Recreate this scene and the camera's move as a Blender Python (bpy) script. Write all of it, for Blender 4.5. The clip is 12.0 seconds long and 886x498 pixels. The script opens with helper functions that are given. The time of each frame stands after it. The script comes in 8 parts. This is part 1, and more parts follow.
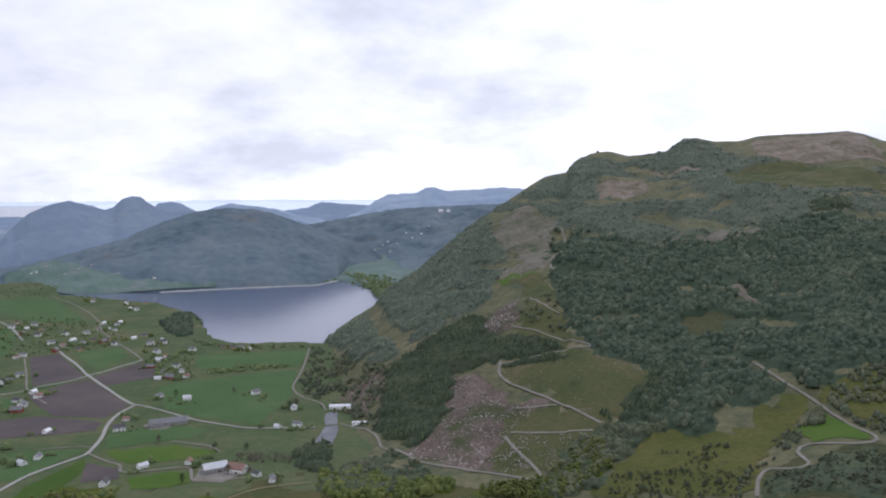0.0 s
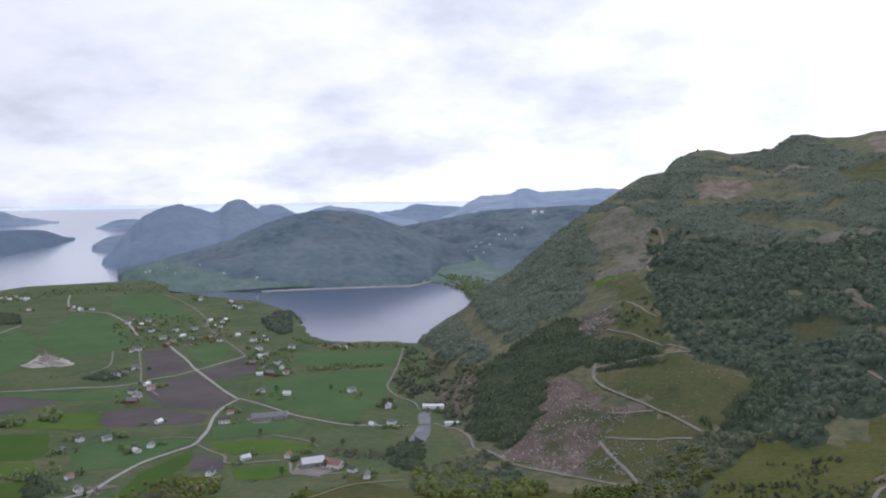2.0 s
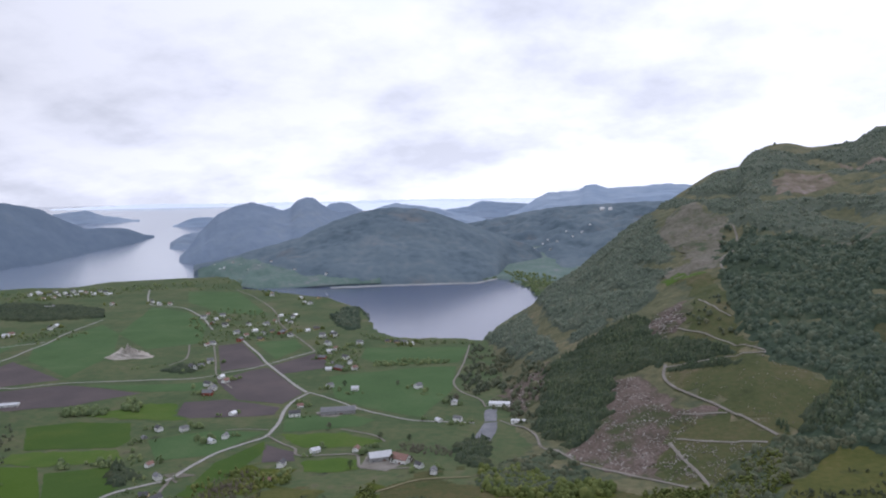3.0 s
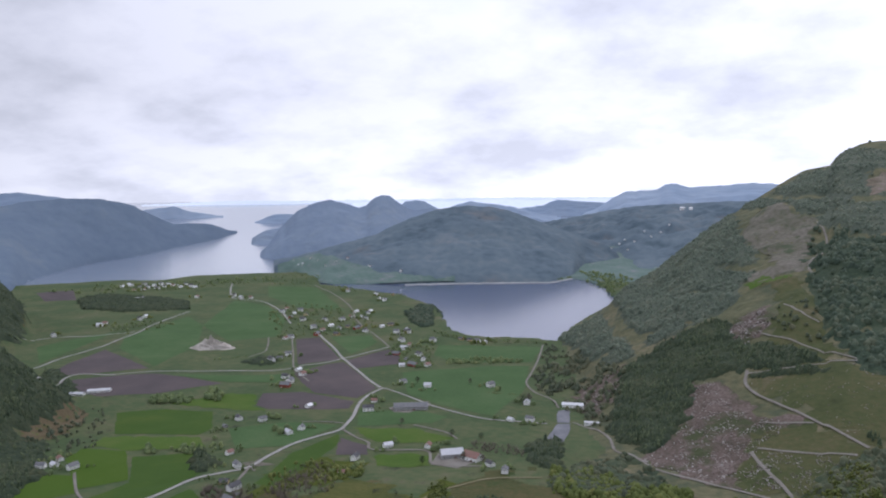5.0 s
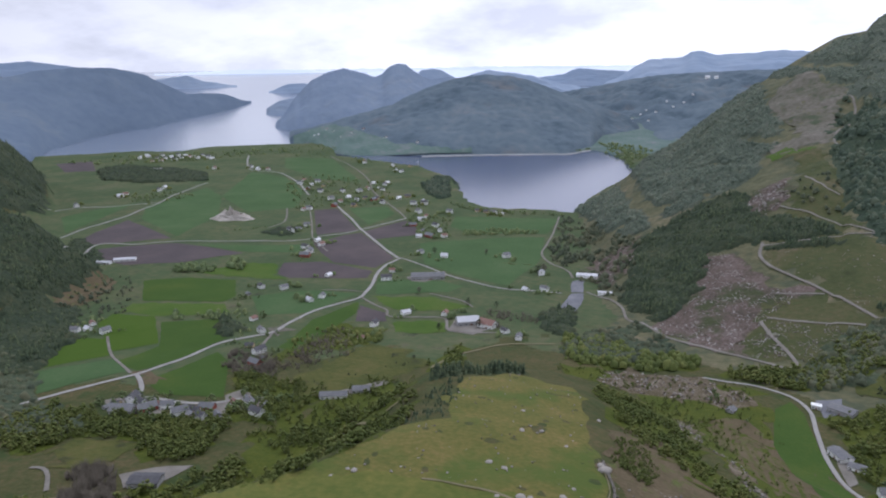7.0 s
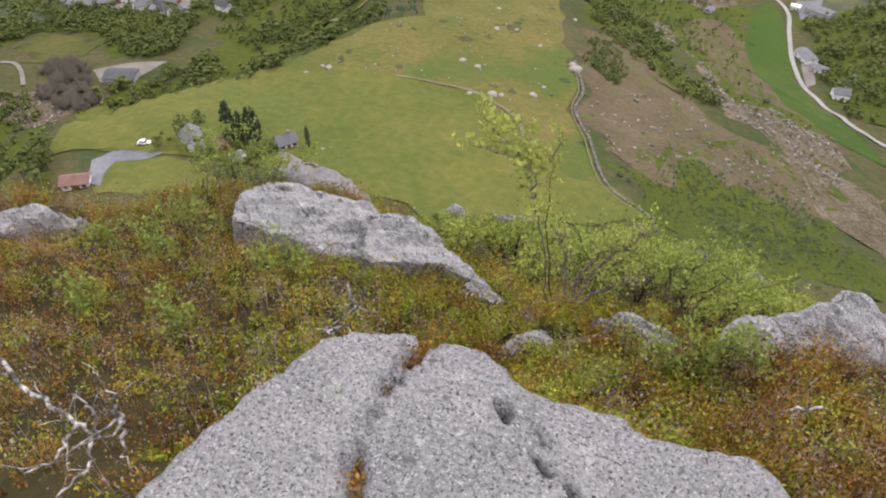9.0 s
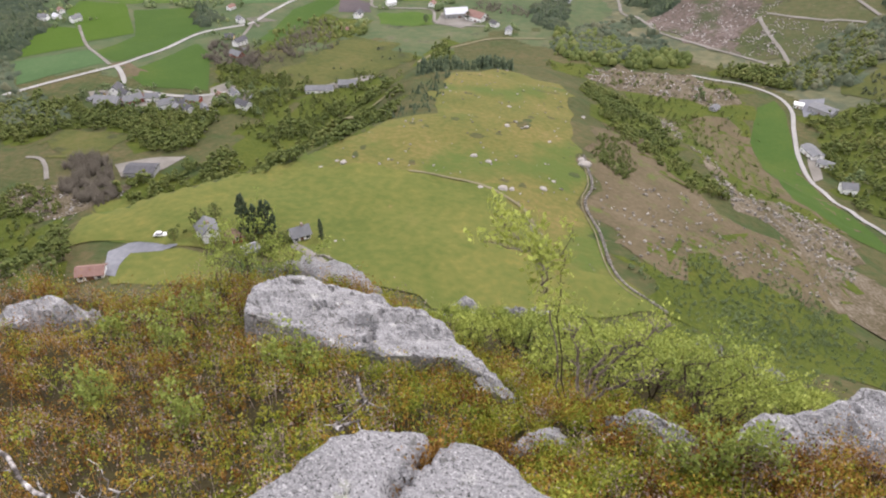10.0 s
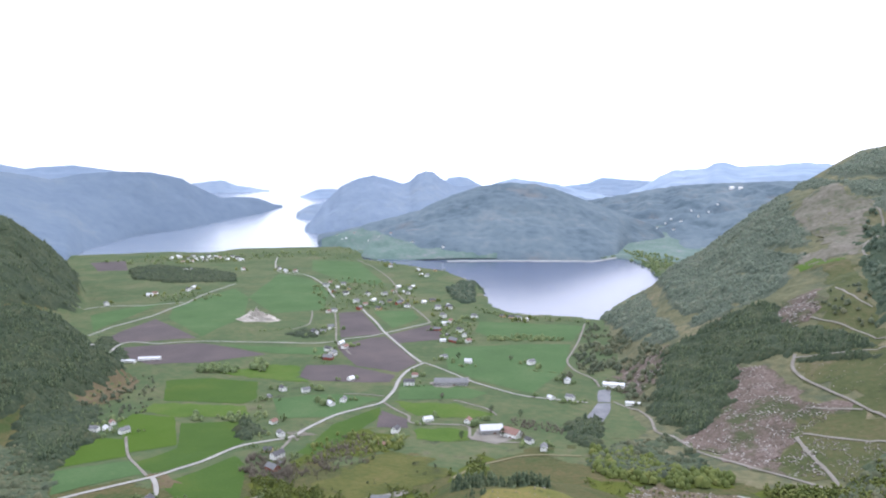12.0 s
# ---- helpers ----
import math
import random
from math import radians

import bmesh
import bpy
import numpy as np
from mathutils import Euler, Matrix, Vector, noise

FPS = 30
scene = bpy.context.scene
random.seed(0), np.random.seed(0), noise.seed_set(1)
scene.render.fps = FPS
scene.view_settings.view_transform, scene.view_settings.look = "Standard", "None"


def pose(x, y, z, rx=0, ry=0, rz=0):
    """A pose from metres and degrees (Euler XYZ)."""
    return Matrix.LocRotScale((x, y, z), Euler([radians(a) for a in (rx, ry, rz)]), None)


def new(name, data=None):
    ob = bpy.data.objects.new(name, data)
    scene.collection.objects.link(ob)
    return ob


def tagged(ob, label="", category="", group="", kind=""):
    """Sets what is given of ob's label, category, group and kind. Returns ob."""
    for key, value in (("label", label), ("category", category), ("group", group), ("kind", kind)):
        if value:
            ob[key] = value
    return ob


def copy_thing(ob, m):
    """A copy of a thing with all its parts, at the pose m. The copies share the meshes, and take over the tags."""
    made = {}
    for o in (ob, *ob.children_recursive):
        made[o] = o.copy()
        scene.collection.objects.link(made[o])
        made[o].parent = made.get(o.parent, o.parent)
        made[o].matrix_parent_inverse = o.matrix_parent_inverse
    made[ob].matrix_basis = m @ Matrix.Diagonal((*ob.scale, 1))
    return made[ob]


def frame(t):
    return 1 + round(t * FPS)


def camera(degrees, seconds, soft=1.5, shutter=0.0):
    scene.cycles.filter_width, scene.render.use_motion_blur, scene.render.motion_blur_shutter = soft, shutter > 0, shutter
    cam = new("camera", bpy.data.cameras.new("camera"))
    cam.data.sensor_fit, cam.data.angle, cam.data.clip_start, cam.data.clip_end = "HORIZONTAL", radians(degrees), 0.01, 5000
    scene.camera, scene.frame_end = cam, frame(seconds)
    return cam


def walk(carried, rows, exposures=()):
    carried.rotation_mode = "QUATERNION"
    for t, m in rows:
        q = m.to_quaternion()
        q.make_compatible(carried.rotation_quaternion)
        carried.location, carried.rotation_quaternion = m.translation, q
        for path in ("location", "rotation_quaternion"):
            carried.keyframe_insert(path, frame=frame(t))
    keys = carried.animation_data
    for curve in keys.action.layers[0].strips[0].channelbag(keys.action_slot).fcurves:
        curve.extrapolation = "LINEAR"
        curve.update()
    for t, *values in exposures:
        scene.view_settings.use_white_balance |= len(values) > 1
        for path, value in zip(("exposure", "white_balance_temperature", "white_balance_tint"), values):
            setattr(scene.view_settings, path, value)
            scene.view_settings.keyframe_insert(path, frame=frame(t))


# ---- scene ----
cam = camera(62.00, 12.0, soft=2.1)
PATH = [
    (0.0, pose(0, 0, 280.080, 85.76, 0.17, 0.72)),
    (0.5, pose(0, 0, 280.080, 85.79, 0.03, 1.56)),
    (1.0, pose(0, 0, 280.080, 85.88, 0.47, 3.41)),
    (1.5, pose(0, 0, 280.080, 85.92, 0.64, 5.55)),
    (2.0, pose(0, 0, 280.080, 85.91, 0.55, 7.93)),
    (2.5, pose(0, 0, 280.080, 85.83, 0.50, 11.01)),
    (3.0, pose(0, 0, 280.080, 85.75, 0.93, 13.05)),
    (5.0, pose(0, 0, 280.080, 85.70, 0.61, 18.85)),
    (5.5, pose(0, 0, 280.080, 85.54, 0.51, 19.92)),
    (6.0, pose(0, 0, 280.080, 84.77, 0.31, 20.21)),
    (6.5, pose(0, 0, 280.080, 82.46, 0.46, 20.06)),
    (7.0, pose(0, 0, 280.080, 75.77, 0.69, 20.15)),
    (7.5, pose(0, 0, 280.073, 67.47, 0.93, 20.40)),
    (7.7, pose(0, 0, 280.070, 64.01, 0.47, 19.74)),
    (8.1, pose(0, 0, 280.050, 56.91, 0.21, 19.41)),
    (8.5, pose(0, 0, 280.030, 50.28, -0.21, 19.03)),
    (8.9, pose(0, 0, 280.015, 45.75, -0.61, 18.74)),
    (9.3, pose(0, 0, 280.000, 44.95, -0.81, 18.72)),
    (9.5, pose(0, 0, 280.004, 46.18, -0.89, 18.90)),
    (10.0, pose(0, 0, 280.025, 52.43, -0.26, 19.49)),
    (10.5, pose(0, 0, 280.070, 62.39, 0.39, 20.61)),
    (11.0, pose(0, 0, 280.080, 72.38, 0.61, 21.42)),
    (11.5, pose(0, 0, 280.080, 79.05, 0.69, 21.63)),
    (12.0, pose(0, 0, 280.080, 83.90, 0.03, 22.22)),
]

EXPOSURES = [(0.0, 0.05, 5780, 18), (5.5, 0.05, 5720, 19), (6.5, 0.05, 5700, 19), (7.0, 0.12, 5650, 19), (7.7, 0.44, 5800, 20), (9.3, 1.06, 6400, 20), (9.5, 1.10, 6400, 20), (10.0, 1.14, 6330, 20), (10.5, 1.23, 6050, 20), (11.0, 1.31, 5780, 19), (11.5, 1.34, 5720, 18), (12.0, 1.10, 5720, 17)]
walk(cam, PATH, EXPOSURES)

# ---- daylight: a high overcast with thin places ----
SUN_HEIGHT, SUN_TURN = 50.0, 17.0
world = bpy.data.worlds.new("overcast_sky")
scene.world = world
world.use_nodes = True
wn, wl = world.node_tree.nodes, world.node_tree.links
wn.clear()


def wnode(kind, **kw):
    n = wn.new(kind)
    for k, v in kw.items():
        if k in n.inputs:
            n.inputs[k].default_value = v
    return n


def ramp_stops(node, stops):
    r = node.color_ramp
    while len(r.elements) < len(stops):
        r.elements.new(0.5)
    for e, (p, c) in zip(r.elements, stops):
        e.position, e.color = p, (*c, 1.0)


sky = wn.new("ShaderNodeTexSky")
sky.sky_type, sky.sun_disc = "NISHITA", False
sky.sun_elevation, sky.sun_rotation = radians(SUN_HEIGHT), radians(SUN_TURN)
sky_tint = wnode("ShaderNodeMix")
sky_tint.data_type = "RGBA"
way = wn.new("ShaderNodeTexCoord")
split = wn.new("ShaderNodeSeparateXYZ")
wl.new(way.outputs["Generated"], split.inputs[0])
lift = wn.new("ShaderNodeMath")
lift.operation = "MAXIMUM"
lift.inputs[1].default_value = 0.0
wl.new(split.outputs["Z"], lift.inputs[0])
lift2 = wn.new("ShaderNodeMath")
lift2.operation = "ADD"
lift2.inputs[1].default_value = 0.36
wl.new(lift.outputs[0], lift2.inputs[0])
flat = wn.new("ShaderNodeVectorMath")
flat.operation = "DIVIDE"
both = wn.new("ShaderNodeCombineXYZ")
for k in range(3):
    wl.new(lift2.outputs[0], both.inputs[k])
wl.new(way.outputs["Generated"], flat.inputs[0])
wl.new(both.outputs[0], flat.inputs[1])
cloud = wnode("ShaderNodeTexNoise", Scale=1.9, Detail=9.0, Roughness=0.56, Distortion=0.0)
wl.new(flat.outputs[0], cloud.inputs["Vector"])
tone = wn.new("ShaderNodeValToRGB")
ramp_stops(tone, [(0.33, (0.68, 0.69, 0.705)), (0.42, (0.81, 0.82, 0.83)), (0.49, (0.93, 0.935, 0.94)), (0.57, (1.03, 1.03, 1.02))])
wl.new(cloud.outputs["Fac"], tone.inputs[0])
gap = wn.new("ShaderNodeValToRGB")
ramp_stops(gap, [(0.60, (0, 0, 0)), (0.72, (0.35, 0.35, 0.35))])
cloud2 = wnode("ShaderNodeTexNoise", Scale=0.9, Detail=4.0, Roughness=0.5)
wl.new(flat.outputs[0], cloud2.inputs["Vector"])
wl.new(cloud2.outputs["Fac"], gap.inputs[0])
scaled = wn.new("ShaderNodeVectorMath")
scaled.operation = "SCALE"
scaled.inputs["Scale"].default_value = 0.12
wl.new(sky.outputs[0], scaled.inputs[0])
wl.new(gap.outputs[0], sky_tint.inputs["Factor"])
wl.new(tone.outputs[0], sky_tint.inputs["A"])
wl.new(scaled.outputs[0], sky_tint.inputs["B"])
# the clouds are brightest round the veiled sun
glow = wn.new("ShaderNodeVectorMath")
glow.operation = "DOT_PRODUCT"
glow.inputs[1].default_value = (0.28, 0.88, 0.38)
wl.new(way.outputs["Generated"], glow.inputs[0])
glow_range = wnode("ShaderNodeMapRange")
for k, v in (("From Min", 0.30), ("From Max", 1.0), ("To Min", 0.62), ("To Max", 1.08)):
    glow_range.inputs[k].default_value = v
wl.new(glow.outputs["Value"], glow_range.inputs["Value"])
back = wnode("ShaderNodeBackground")
# thin bright haze along the horizon
low = wnode("ShaderNodeMapRange")
for k, v in (("From Min", 0.0), ("From Max", 0.13), ("To Min", 1.22), ("To Max", 1.0)):
    low.inputs[k].default_value = v
wl.new(lift.outputs[0], low.inputs["Value"])
shine = wn.new("ShaderNodeMath")
shine.operation = "MULTIPLY"
# unseen bright sky added behind the viewpoint to lift faces turned to it
rear_fill = wn.new("ShaderNodeVectorMath")
rear_fill.operation = "DOT_PRODUCT"
rear_fill.inputs[1].default_value = (-0.25, -0.80, 0.55)
wl.new(way.outputs["Generated"], rear_fill.inputs[0])
rear_fill_range = wnode("ShaderNodeMapRange")
for k, v in (("From Min", 0.05), ("From Max", 1.0), ("To Min", 0.0), ("To Max", 0.75)):
    rear_fill_range.inputs[k].default_value = v
wl.new(rear_fill.outputs["Value"], rear_fill_range.inputs["Value"])
whole = wn.new("ShaderNodeMath")
wl.new(glow_range.outputs["Result"], whole.inputs[0])
wl.new(rear_fill_range.outputs["Result"], whole.inputs[1])
wl.new(whole.outputs[0], shine.inputs[0])
wl.new(low.outputs["Result"], shine.inputs[1])
wl.new(shine.outputs[0], back.inputs["Strength"])
wl.new(sky_tint.outputs["Result"], back.inputs["Color"])
wout = wn.new("ShaderNodeOutputWorld")
wl.new(back.outputs[0], wout.inputs[0])

sun = new("sun", bpy.data.lights.new("sun", "SUN"))
sun.data.energy, sun.data.angle, sun.data.color = 1.3, radians(11), (1.0, 0.95, 0.88)
sun.rotation_euler = (radians(90 - SUN_HEIGHT), 0, radians(180 - SUN_TURN))

# ---- materials ----
def material(name, stops, scale=0.02, fine=0.3, rough=0.9, bump=0.0, bump_scale=None, spec=0.07, detail=6.0, mix=0.35, metal=0.0, per_object=0.0, per_island=0.0, stretch=None, spots=None):
    """A surface with colours that vary at a large and at a fine scale (both per metre)."""
    m = bpy.data.materials.new(name)
    m.use_nodes = True
    n, l = m.node_tree.nodes, m.node_tree.links
    b = n["Principled BSDF"]
    b.inputs["Roughness"].default_value, b.inputs["Metallic"].default_value = rough, metal
    b.inputs["Specular IOR Level"].default_value = spec
    tc = n.new("ShaderNodeTexCoord")
    vec = tc.outputs["Object"]
    if stretch:
        mp = n.new("ShaderNodeMapping")
        mp.inputs["Scale"].default_value = stretch
        l.new(vec, mp.inputs[0])
        vec = mp.outputs[0]
    big = n.new("ShaderNodeTexNoise")
    big.inputs["Scale"].default_value, big.inputs["Detail"].default_value, big.inputs["Roughness"].default_value = scale, detail, 0.6
    small = n.new("ShaderNodeTexNoise")
    small.inputs["Scale"].default_value, small.inputs["Detail"].default_value = fine, 5.0
    l.new(vec, big.inputs["Vector"])
    l.new(vec, small.inputs["Vector"])
    mx = n.new("ShaderNodeMix")
    mx.data_type = "FLOAT"
    mx.inputs["Factor"].default_value = mix
    l.new(big.outputs["Fac"], mx.inputs["A"])
    l.new(small.outputs["Fac"], mx.inputs["B"])
    fac = mx.outputs["Result"]
    if per_object or per_island:
        src = n.new("ShaderNodeObjectInfo").outputs["Random"] if per_object else n.new("ShaderNodeNewGeometry").outputs["Random Per Island"]
        am = n.new("ShaderNodeMath")
        am.operation = "MULTIPLY_ADD"
        am.inputs[1].default_value = per_object or per_island
        l.new(src, am.inputs[0])
        sh = n.new("ShaderNodeMath")
        sh.operation = "SUBTRACT"
        sh.inputs[1].default_value = 0.5 * (per_object or per_island)
        l.new(fac, sh.inputs[0])
        l.new(sh.outputs[0], am.inputs[2])
        fac = am.outputs[0]
    cr = n.new("ShaderNodeValToRGB")
    ramp_stops(cr, stops)
    l.new(fac, cr.inputs[0])
    colour = cr.outputs[0]
    if spots:
        sc, lo, hi, col = spots
        sp = n.new("ShaderNodeTexNoise")
        sp.inputs["Scale"].default_value, sp.inputs["Detail"].default_value, sp.inputs["Roughness"].default_value = sc, 6.0, 0.65
        l.new(vec, sp.inputs["Vector"])
        sr = n.new("ShaderNodeMapRange")
        sr.inputs["From Min"].default_value, sr.inputs["From Max"].default_value = lo, hi
        l.new(sp.outputs["Fac"], sr.inputs["Value"])
        cm = n.new("ShaderNodeMix")
        cm.data_type = "RGBA"
        cm.inputs["B"].default_value = (*col, 1)
        l.new(sr.outputs["Result"], cm.inputs["Factor"])
        l.new(colour, cm.inputs["A"])
        colour = cm.outputs["Result"]
    l.new(colour, b.inputs["Base Color"])
    if bump:
        bp = n.new("ShaderNodeBump")
        bp.inputs["Strength"].default_value = 1.0
        bp.inputs["Distance"].default_value = bump
        bn = n.new("ShaderNodeTexNoise")
        bn.inputs["Scale"].default_value, bn.inputs["Detail"].default_value = bump_scale or fine, 6.0
        l.new(vec, bn.inputs["Vector"])
        l.new(bn.outputs["Fac"], bp.inputs["Height"])
        l.new(bp.outputs[0], b.inputs["Normal"])
    return m


M_GROUND = material("rough_pasture", [(0.3, (0.035, 0.044, 0.017)), (0.42, (0.051, 0.058, 0.022)), (0.53, (0.068, 0.067, 0.028)), (0.64, (0.091, 0.076, 0.037)), (0.76, (0.128, 0.103, 0.068))], 0.025, 0.30, bump=1.0, bump_scale=0.25, mix=0.5, spots=(0.045, 0.52, 0.64, (0.040, 0.058, 0.020)))
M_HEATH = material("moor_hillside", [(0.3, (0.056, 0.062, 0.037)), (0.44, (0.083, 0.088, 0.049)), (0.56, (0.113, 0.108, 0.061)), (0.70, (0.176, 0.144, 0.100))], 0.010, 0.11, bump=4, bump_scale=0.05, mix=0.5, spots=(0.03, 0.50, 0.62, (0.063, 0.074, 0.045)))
# woods and rock of the far hills, with distance haze mixed into the colours
M_HILL = material("hazed_wooded_hill", [(0.34, (0.060, 0.087, 0.105)), (0.45, (0.085, 0.115, 0.140)), (0.55, (0.103, 0.135, 0.157)), (0.64, (0.128, 0.152, 0.170)), (0.76, (0.172, 0.178, 0.197))], 0.005, 0.035, bump=2, bump_scale=0.05, mix=0.40, spots=(0.006, 0.58, 0.76, (0.135, 0.138, 0.142)))
# the blue of these three is air haze painted into the base colour
M_HILL_BLUE = material("hazed_fjord_hill", [(0.3, (0.139, 0.181, 0.252)), (0.55, (0.172, 0.217, 0.279)), (0.75, (0.215, 0.248, 0.286))], 0.004, 0.03, bump=8, bump_scale=0.015)
M_FJORD_SIDE = material("hazed_fjord_side", [(0.3, (0.094, 0.127, 0.178)), (0.55, (0.116, 0.152, 0.199)), (0.75, (0.146, 0.174, 0.204))], 0.004, 0.03, bump=8, bump_scale=0.015)
M_RANGE = material("hazed_blue_range", [(0.3, (0.208, 0.272, 0.365)), (0.7, (0.272, 0.326, 0.400))], 0.004, 0.02, bump=5, bump_scale=0.01)
# coast paled by haze in its colour, and made to glow below
M_COAST = material("hazed_glowing_coast", [(0.3, (0.46, 0.52, 0.60)), (0.7, (0.52, 0.57, 0.64))], 0.004, 0.02)
M_WATER = material("lake_water", [(0.3, (0.031, 0.044, 0.101)), (0.7, (0.044, 0.059, 0.122))], 0.003, 0.02, rough=0.17, spec=0.5, bump=0.06, bump_scale=0.12)
M_WATER.node_tree.nodes["Principled BSDF"].inputs["IOR"].default_value = 2.2
M_SOIL = material("peaty_soil", [(0.3, (0.021, 0.017, 0.008)), (0.5, (0.038, 0.032, 0.014)), (0.7, (0.059, 0.056, 0.020))], 1.0, 12.0, bump=0.02, bump_scale=15)
M_VALLEY = material("valley_grass", [(0.3, (0.041, 0.063, 0.028)), (0.45, (0.055, 0.080, 0.036)), (0.58, (0.082, 0.094, 0.046)), (0.72, (0.121, 0.103, 0.074))], 0.010, 0.10, bump=0.6, bump_scale=0.15, mix=0.4, spots=(0.05, 0.60, 0.70, (0.039, 0.048, 0.028)))
# valley greens muted and blued, distance haze put into the colour
M_FARLAND = material("hazed_valley_land", [(0.3, (0.069, 0.108, 0.097)), (0.5, (0.098, 0.144, 0.125)), (0.62, (0.136, 0.162, 0.157)), (0.74, (0.208, 0.180, 0.226))], 0.012, 0.08, bump=1, bump_scale=0.08, mix=0.4)
M_FJORD = material("fjord_water", [(0.3, (0.096, 0.128, 0.192)), (0.7, (0.144, 0.180, 0.250))], 0.003, 0.02, rough=0.20, spec=0.5, bump=0.03, bump_scale=0.05)
M_FJORD.node_tree.nodes["Principled BSDF"].inputs["IOR"].default_value = 10.0
# emission imitates the bright haze over the coast; the land itself gives no light
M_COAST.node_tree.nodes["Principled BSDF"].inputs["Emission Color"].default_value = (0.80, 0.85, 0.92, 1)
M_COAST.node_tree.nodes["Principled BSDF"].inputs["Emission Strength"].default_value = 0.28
# ---- the lie of the land ----
# Everything is laid out round the viewpoint: bearing in degrees (right of +y), distance in metres.
EYE_Z = 280.0
FOLD, FAR = 2600.0, 4800.0


def bearing(x, y):
    return np.degrees(np.arctan2(x, y))


def fold(h):
    """Beyond FOLD the distances close up, so that the horizon comes to lie at FAR."""
    h = np.asarray(h, float)
    return np.where(h <= FOLD, h, FOLD + (FAR - FOLD) * (1 - FOLD / np.maximum(h, 1.0)))


def spot(az, h, z):
    """World place of a point at a true distance h and height z."""
    g = fold(h)
    a = np.radians(az)
    return np.stack([np.sin(a) * g, np.cos(a) * g, EYE_Z + (z - EYE_Z) * g / np.maximum(h, 1e-6)], -1)


def knots(az, table, col):
    return np.interp(az, [k[0] for k in table], [k[col] for k in table])


def smooth(a, b, v):
    s = np.clip((v - a) / (b - a), 0, 1)
    return s * s * (3 - 2 * s)


def softmax(a, b, k):
    """The higher of two heights, with a rounded seam of width k."""
    d = np.clip(0.5 + 0.5 * (a - b) / k, 0, 1)
    return b + (a - b) * d + k * d * (1 - d)


def wave_field(x, y, scale, seed, octaves=4):
    """Smooth random relief between about -1 and 1."""
    rng = np.random.RandomState(seed)
    x, y = np.asarray(x, float) / scale, np.asarray(y, float) / scale
    total, amp = np.zeros(np.broadcast(x, y).shape), 1.0
    for _ in range(octaves):
        for _ in range(5):
            a, p = rng.rand() * 6.283, rng.rand() * 6.283
            k = 0.6 + 0.8 * rng.rand()
            total = total + amp * np.sin(6.283 * k * (x * np.cos(a) + y * np.sin(a)) + p + 1.3 * np.sin(4.1 * k * (y * np.cos(a) - x * np.sin(a)) + 2 * p)) / 3.2
        amp *= 0.5
        x, y = x * 2.03, y * 2.03
    return total


# near shore of the fjord and of the lake: bearing, distance
SHORE = [(-75, 2500), (-48.7, 2600), (-42.5, 2576), (-39.3, 2542), (-35.2, 2704), (-32.0, 2730), (-31.2, 2750), (-29.8, 2790), (-28.8, 2900), (-28.4, 2313), (-24.1, 2110),
         (-21.9, 2000), (-19.6, 1800), (-18.9, 1640), (-18.4, 1500), (-17.0, 1440), (-14.9, 1398), (-10.0, 1380), (-8.8, 1551), (-5.6, 1887), (-5.0, 9000)]
# right-hand mountain: bearing, foot distance, foot height, ridge distance; its ridge: bearing, angle over the horizon
MOUNTAIN = [(-12, 1385, -60, 1400), (-10.2, 1385, -8, 1400), (-9.5, 1330, 2, 1390), (-7, 850, 18, 1380), (-4.5, 760, 22, 1430), (0, 690, 28, 1520), (2.6, 660, 30, 1600),
            (5, 640, 33, 1650), (9.3, 630, 38, 1750), (13, 650, 48, 1830), (17.4, 680, 58, 1900), (23, 690, 72, 1950), (28, 690, 88, 2000), (80, 700, 95, 2000)]
RIDGE = [(-12, -13.5), (-9.7, -11.2), (-7, -9.4), (-4.89, -7.24), (-2.68, -5.94), (-0.47, -3.98), (1.29, -2.58), (3.04, -1.35), (4.56, -0.27), (5.64, 0.47), (7.14, 1.37), (8.76, 1.66), (9.18, 2.38), (10.52, 3.05), (11.9, 3.2), (13.22, 2.84), (14.04, 2.87),
         (16.06, 3.12), (17.23, 4.04), (18.21, 4.06), (19.37, 3.78), (21.08, 3.77), (22.19, 4.06), (25.43, 4.17), (27.82, 4.23), (28.83, 3.96), (30.05, 3.43), (36, 3.0), (80, 2.5)]
# two wooded hills on the left side: bearing, foot distance, foot height, ridge distance, ridge height
LEFT_FAR = [(-80, 1300, 10, 1900, 260), (-53.2, 1400, 8, 1900, 183), (-51.97, 1430, 8, 1900, 156), (-50.68, 1500, 8, 1900, 116), (-49.4, 1560, 8, 1880, 64), (-48.7, 1600, 6, 1850, 28), (-48.2, 1600, -60, 1800, -60)]
LEFT_NEAR = [(-80, 860, 30, 1150, 150), (-53.6, 880, 25, 1100, 103), (-51.9, 885, 24, 1100, 100), (-50.25, 920, 20, 1090, 86), (-48.56, 955, 17, 1080, 56), (-46.8, 985, 14, 1030, 36), (-45.9, 990, 12, 1010, 20), (-45.2, 990, -40, 1010, -40)]
# brink of the ledge by the viewpoint: bearing, distance, angle under the horizon
BRINK = [(-180, 6.0, 30), (-80, 6.4, 33.0), (-56.3, 6.2, 33.7), (-49, 5.6, 37.4), (-38, 5.2, 37.8), (-26, 4.8, 39.9), (-19.5, 4.0, 43.3), (-15, 3.5, 46.3), (-11, 3.2, 47.8), (-3.8, 2.85, 47.9),
         (2.8, 2.7, 48.5), (8.8, 2.6, 48.9), (15, 2.6, 47.9), (21.7, 2.9, 44.9), (26, 3.3, 42.4), (50, 4.0, 40.0), (180, 6.0, 30)]
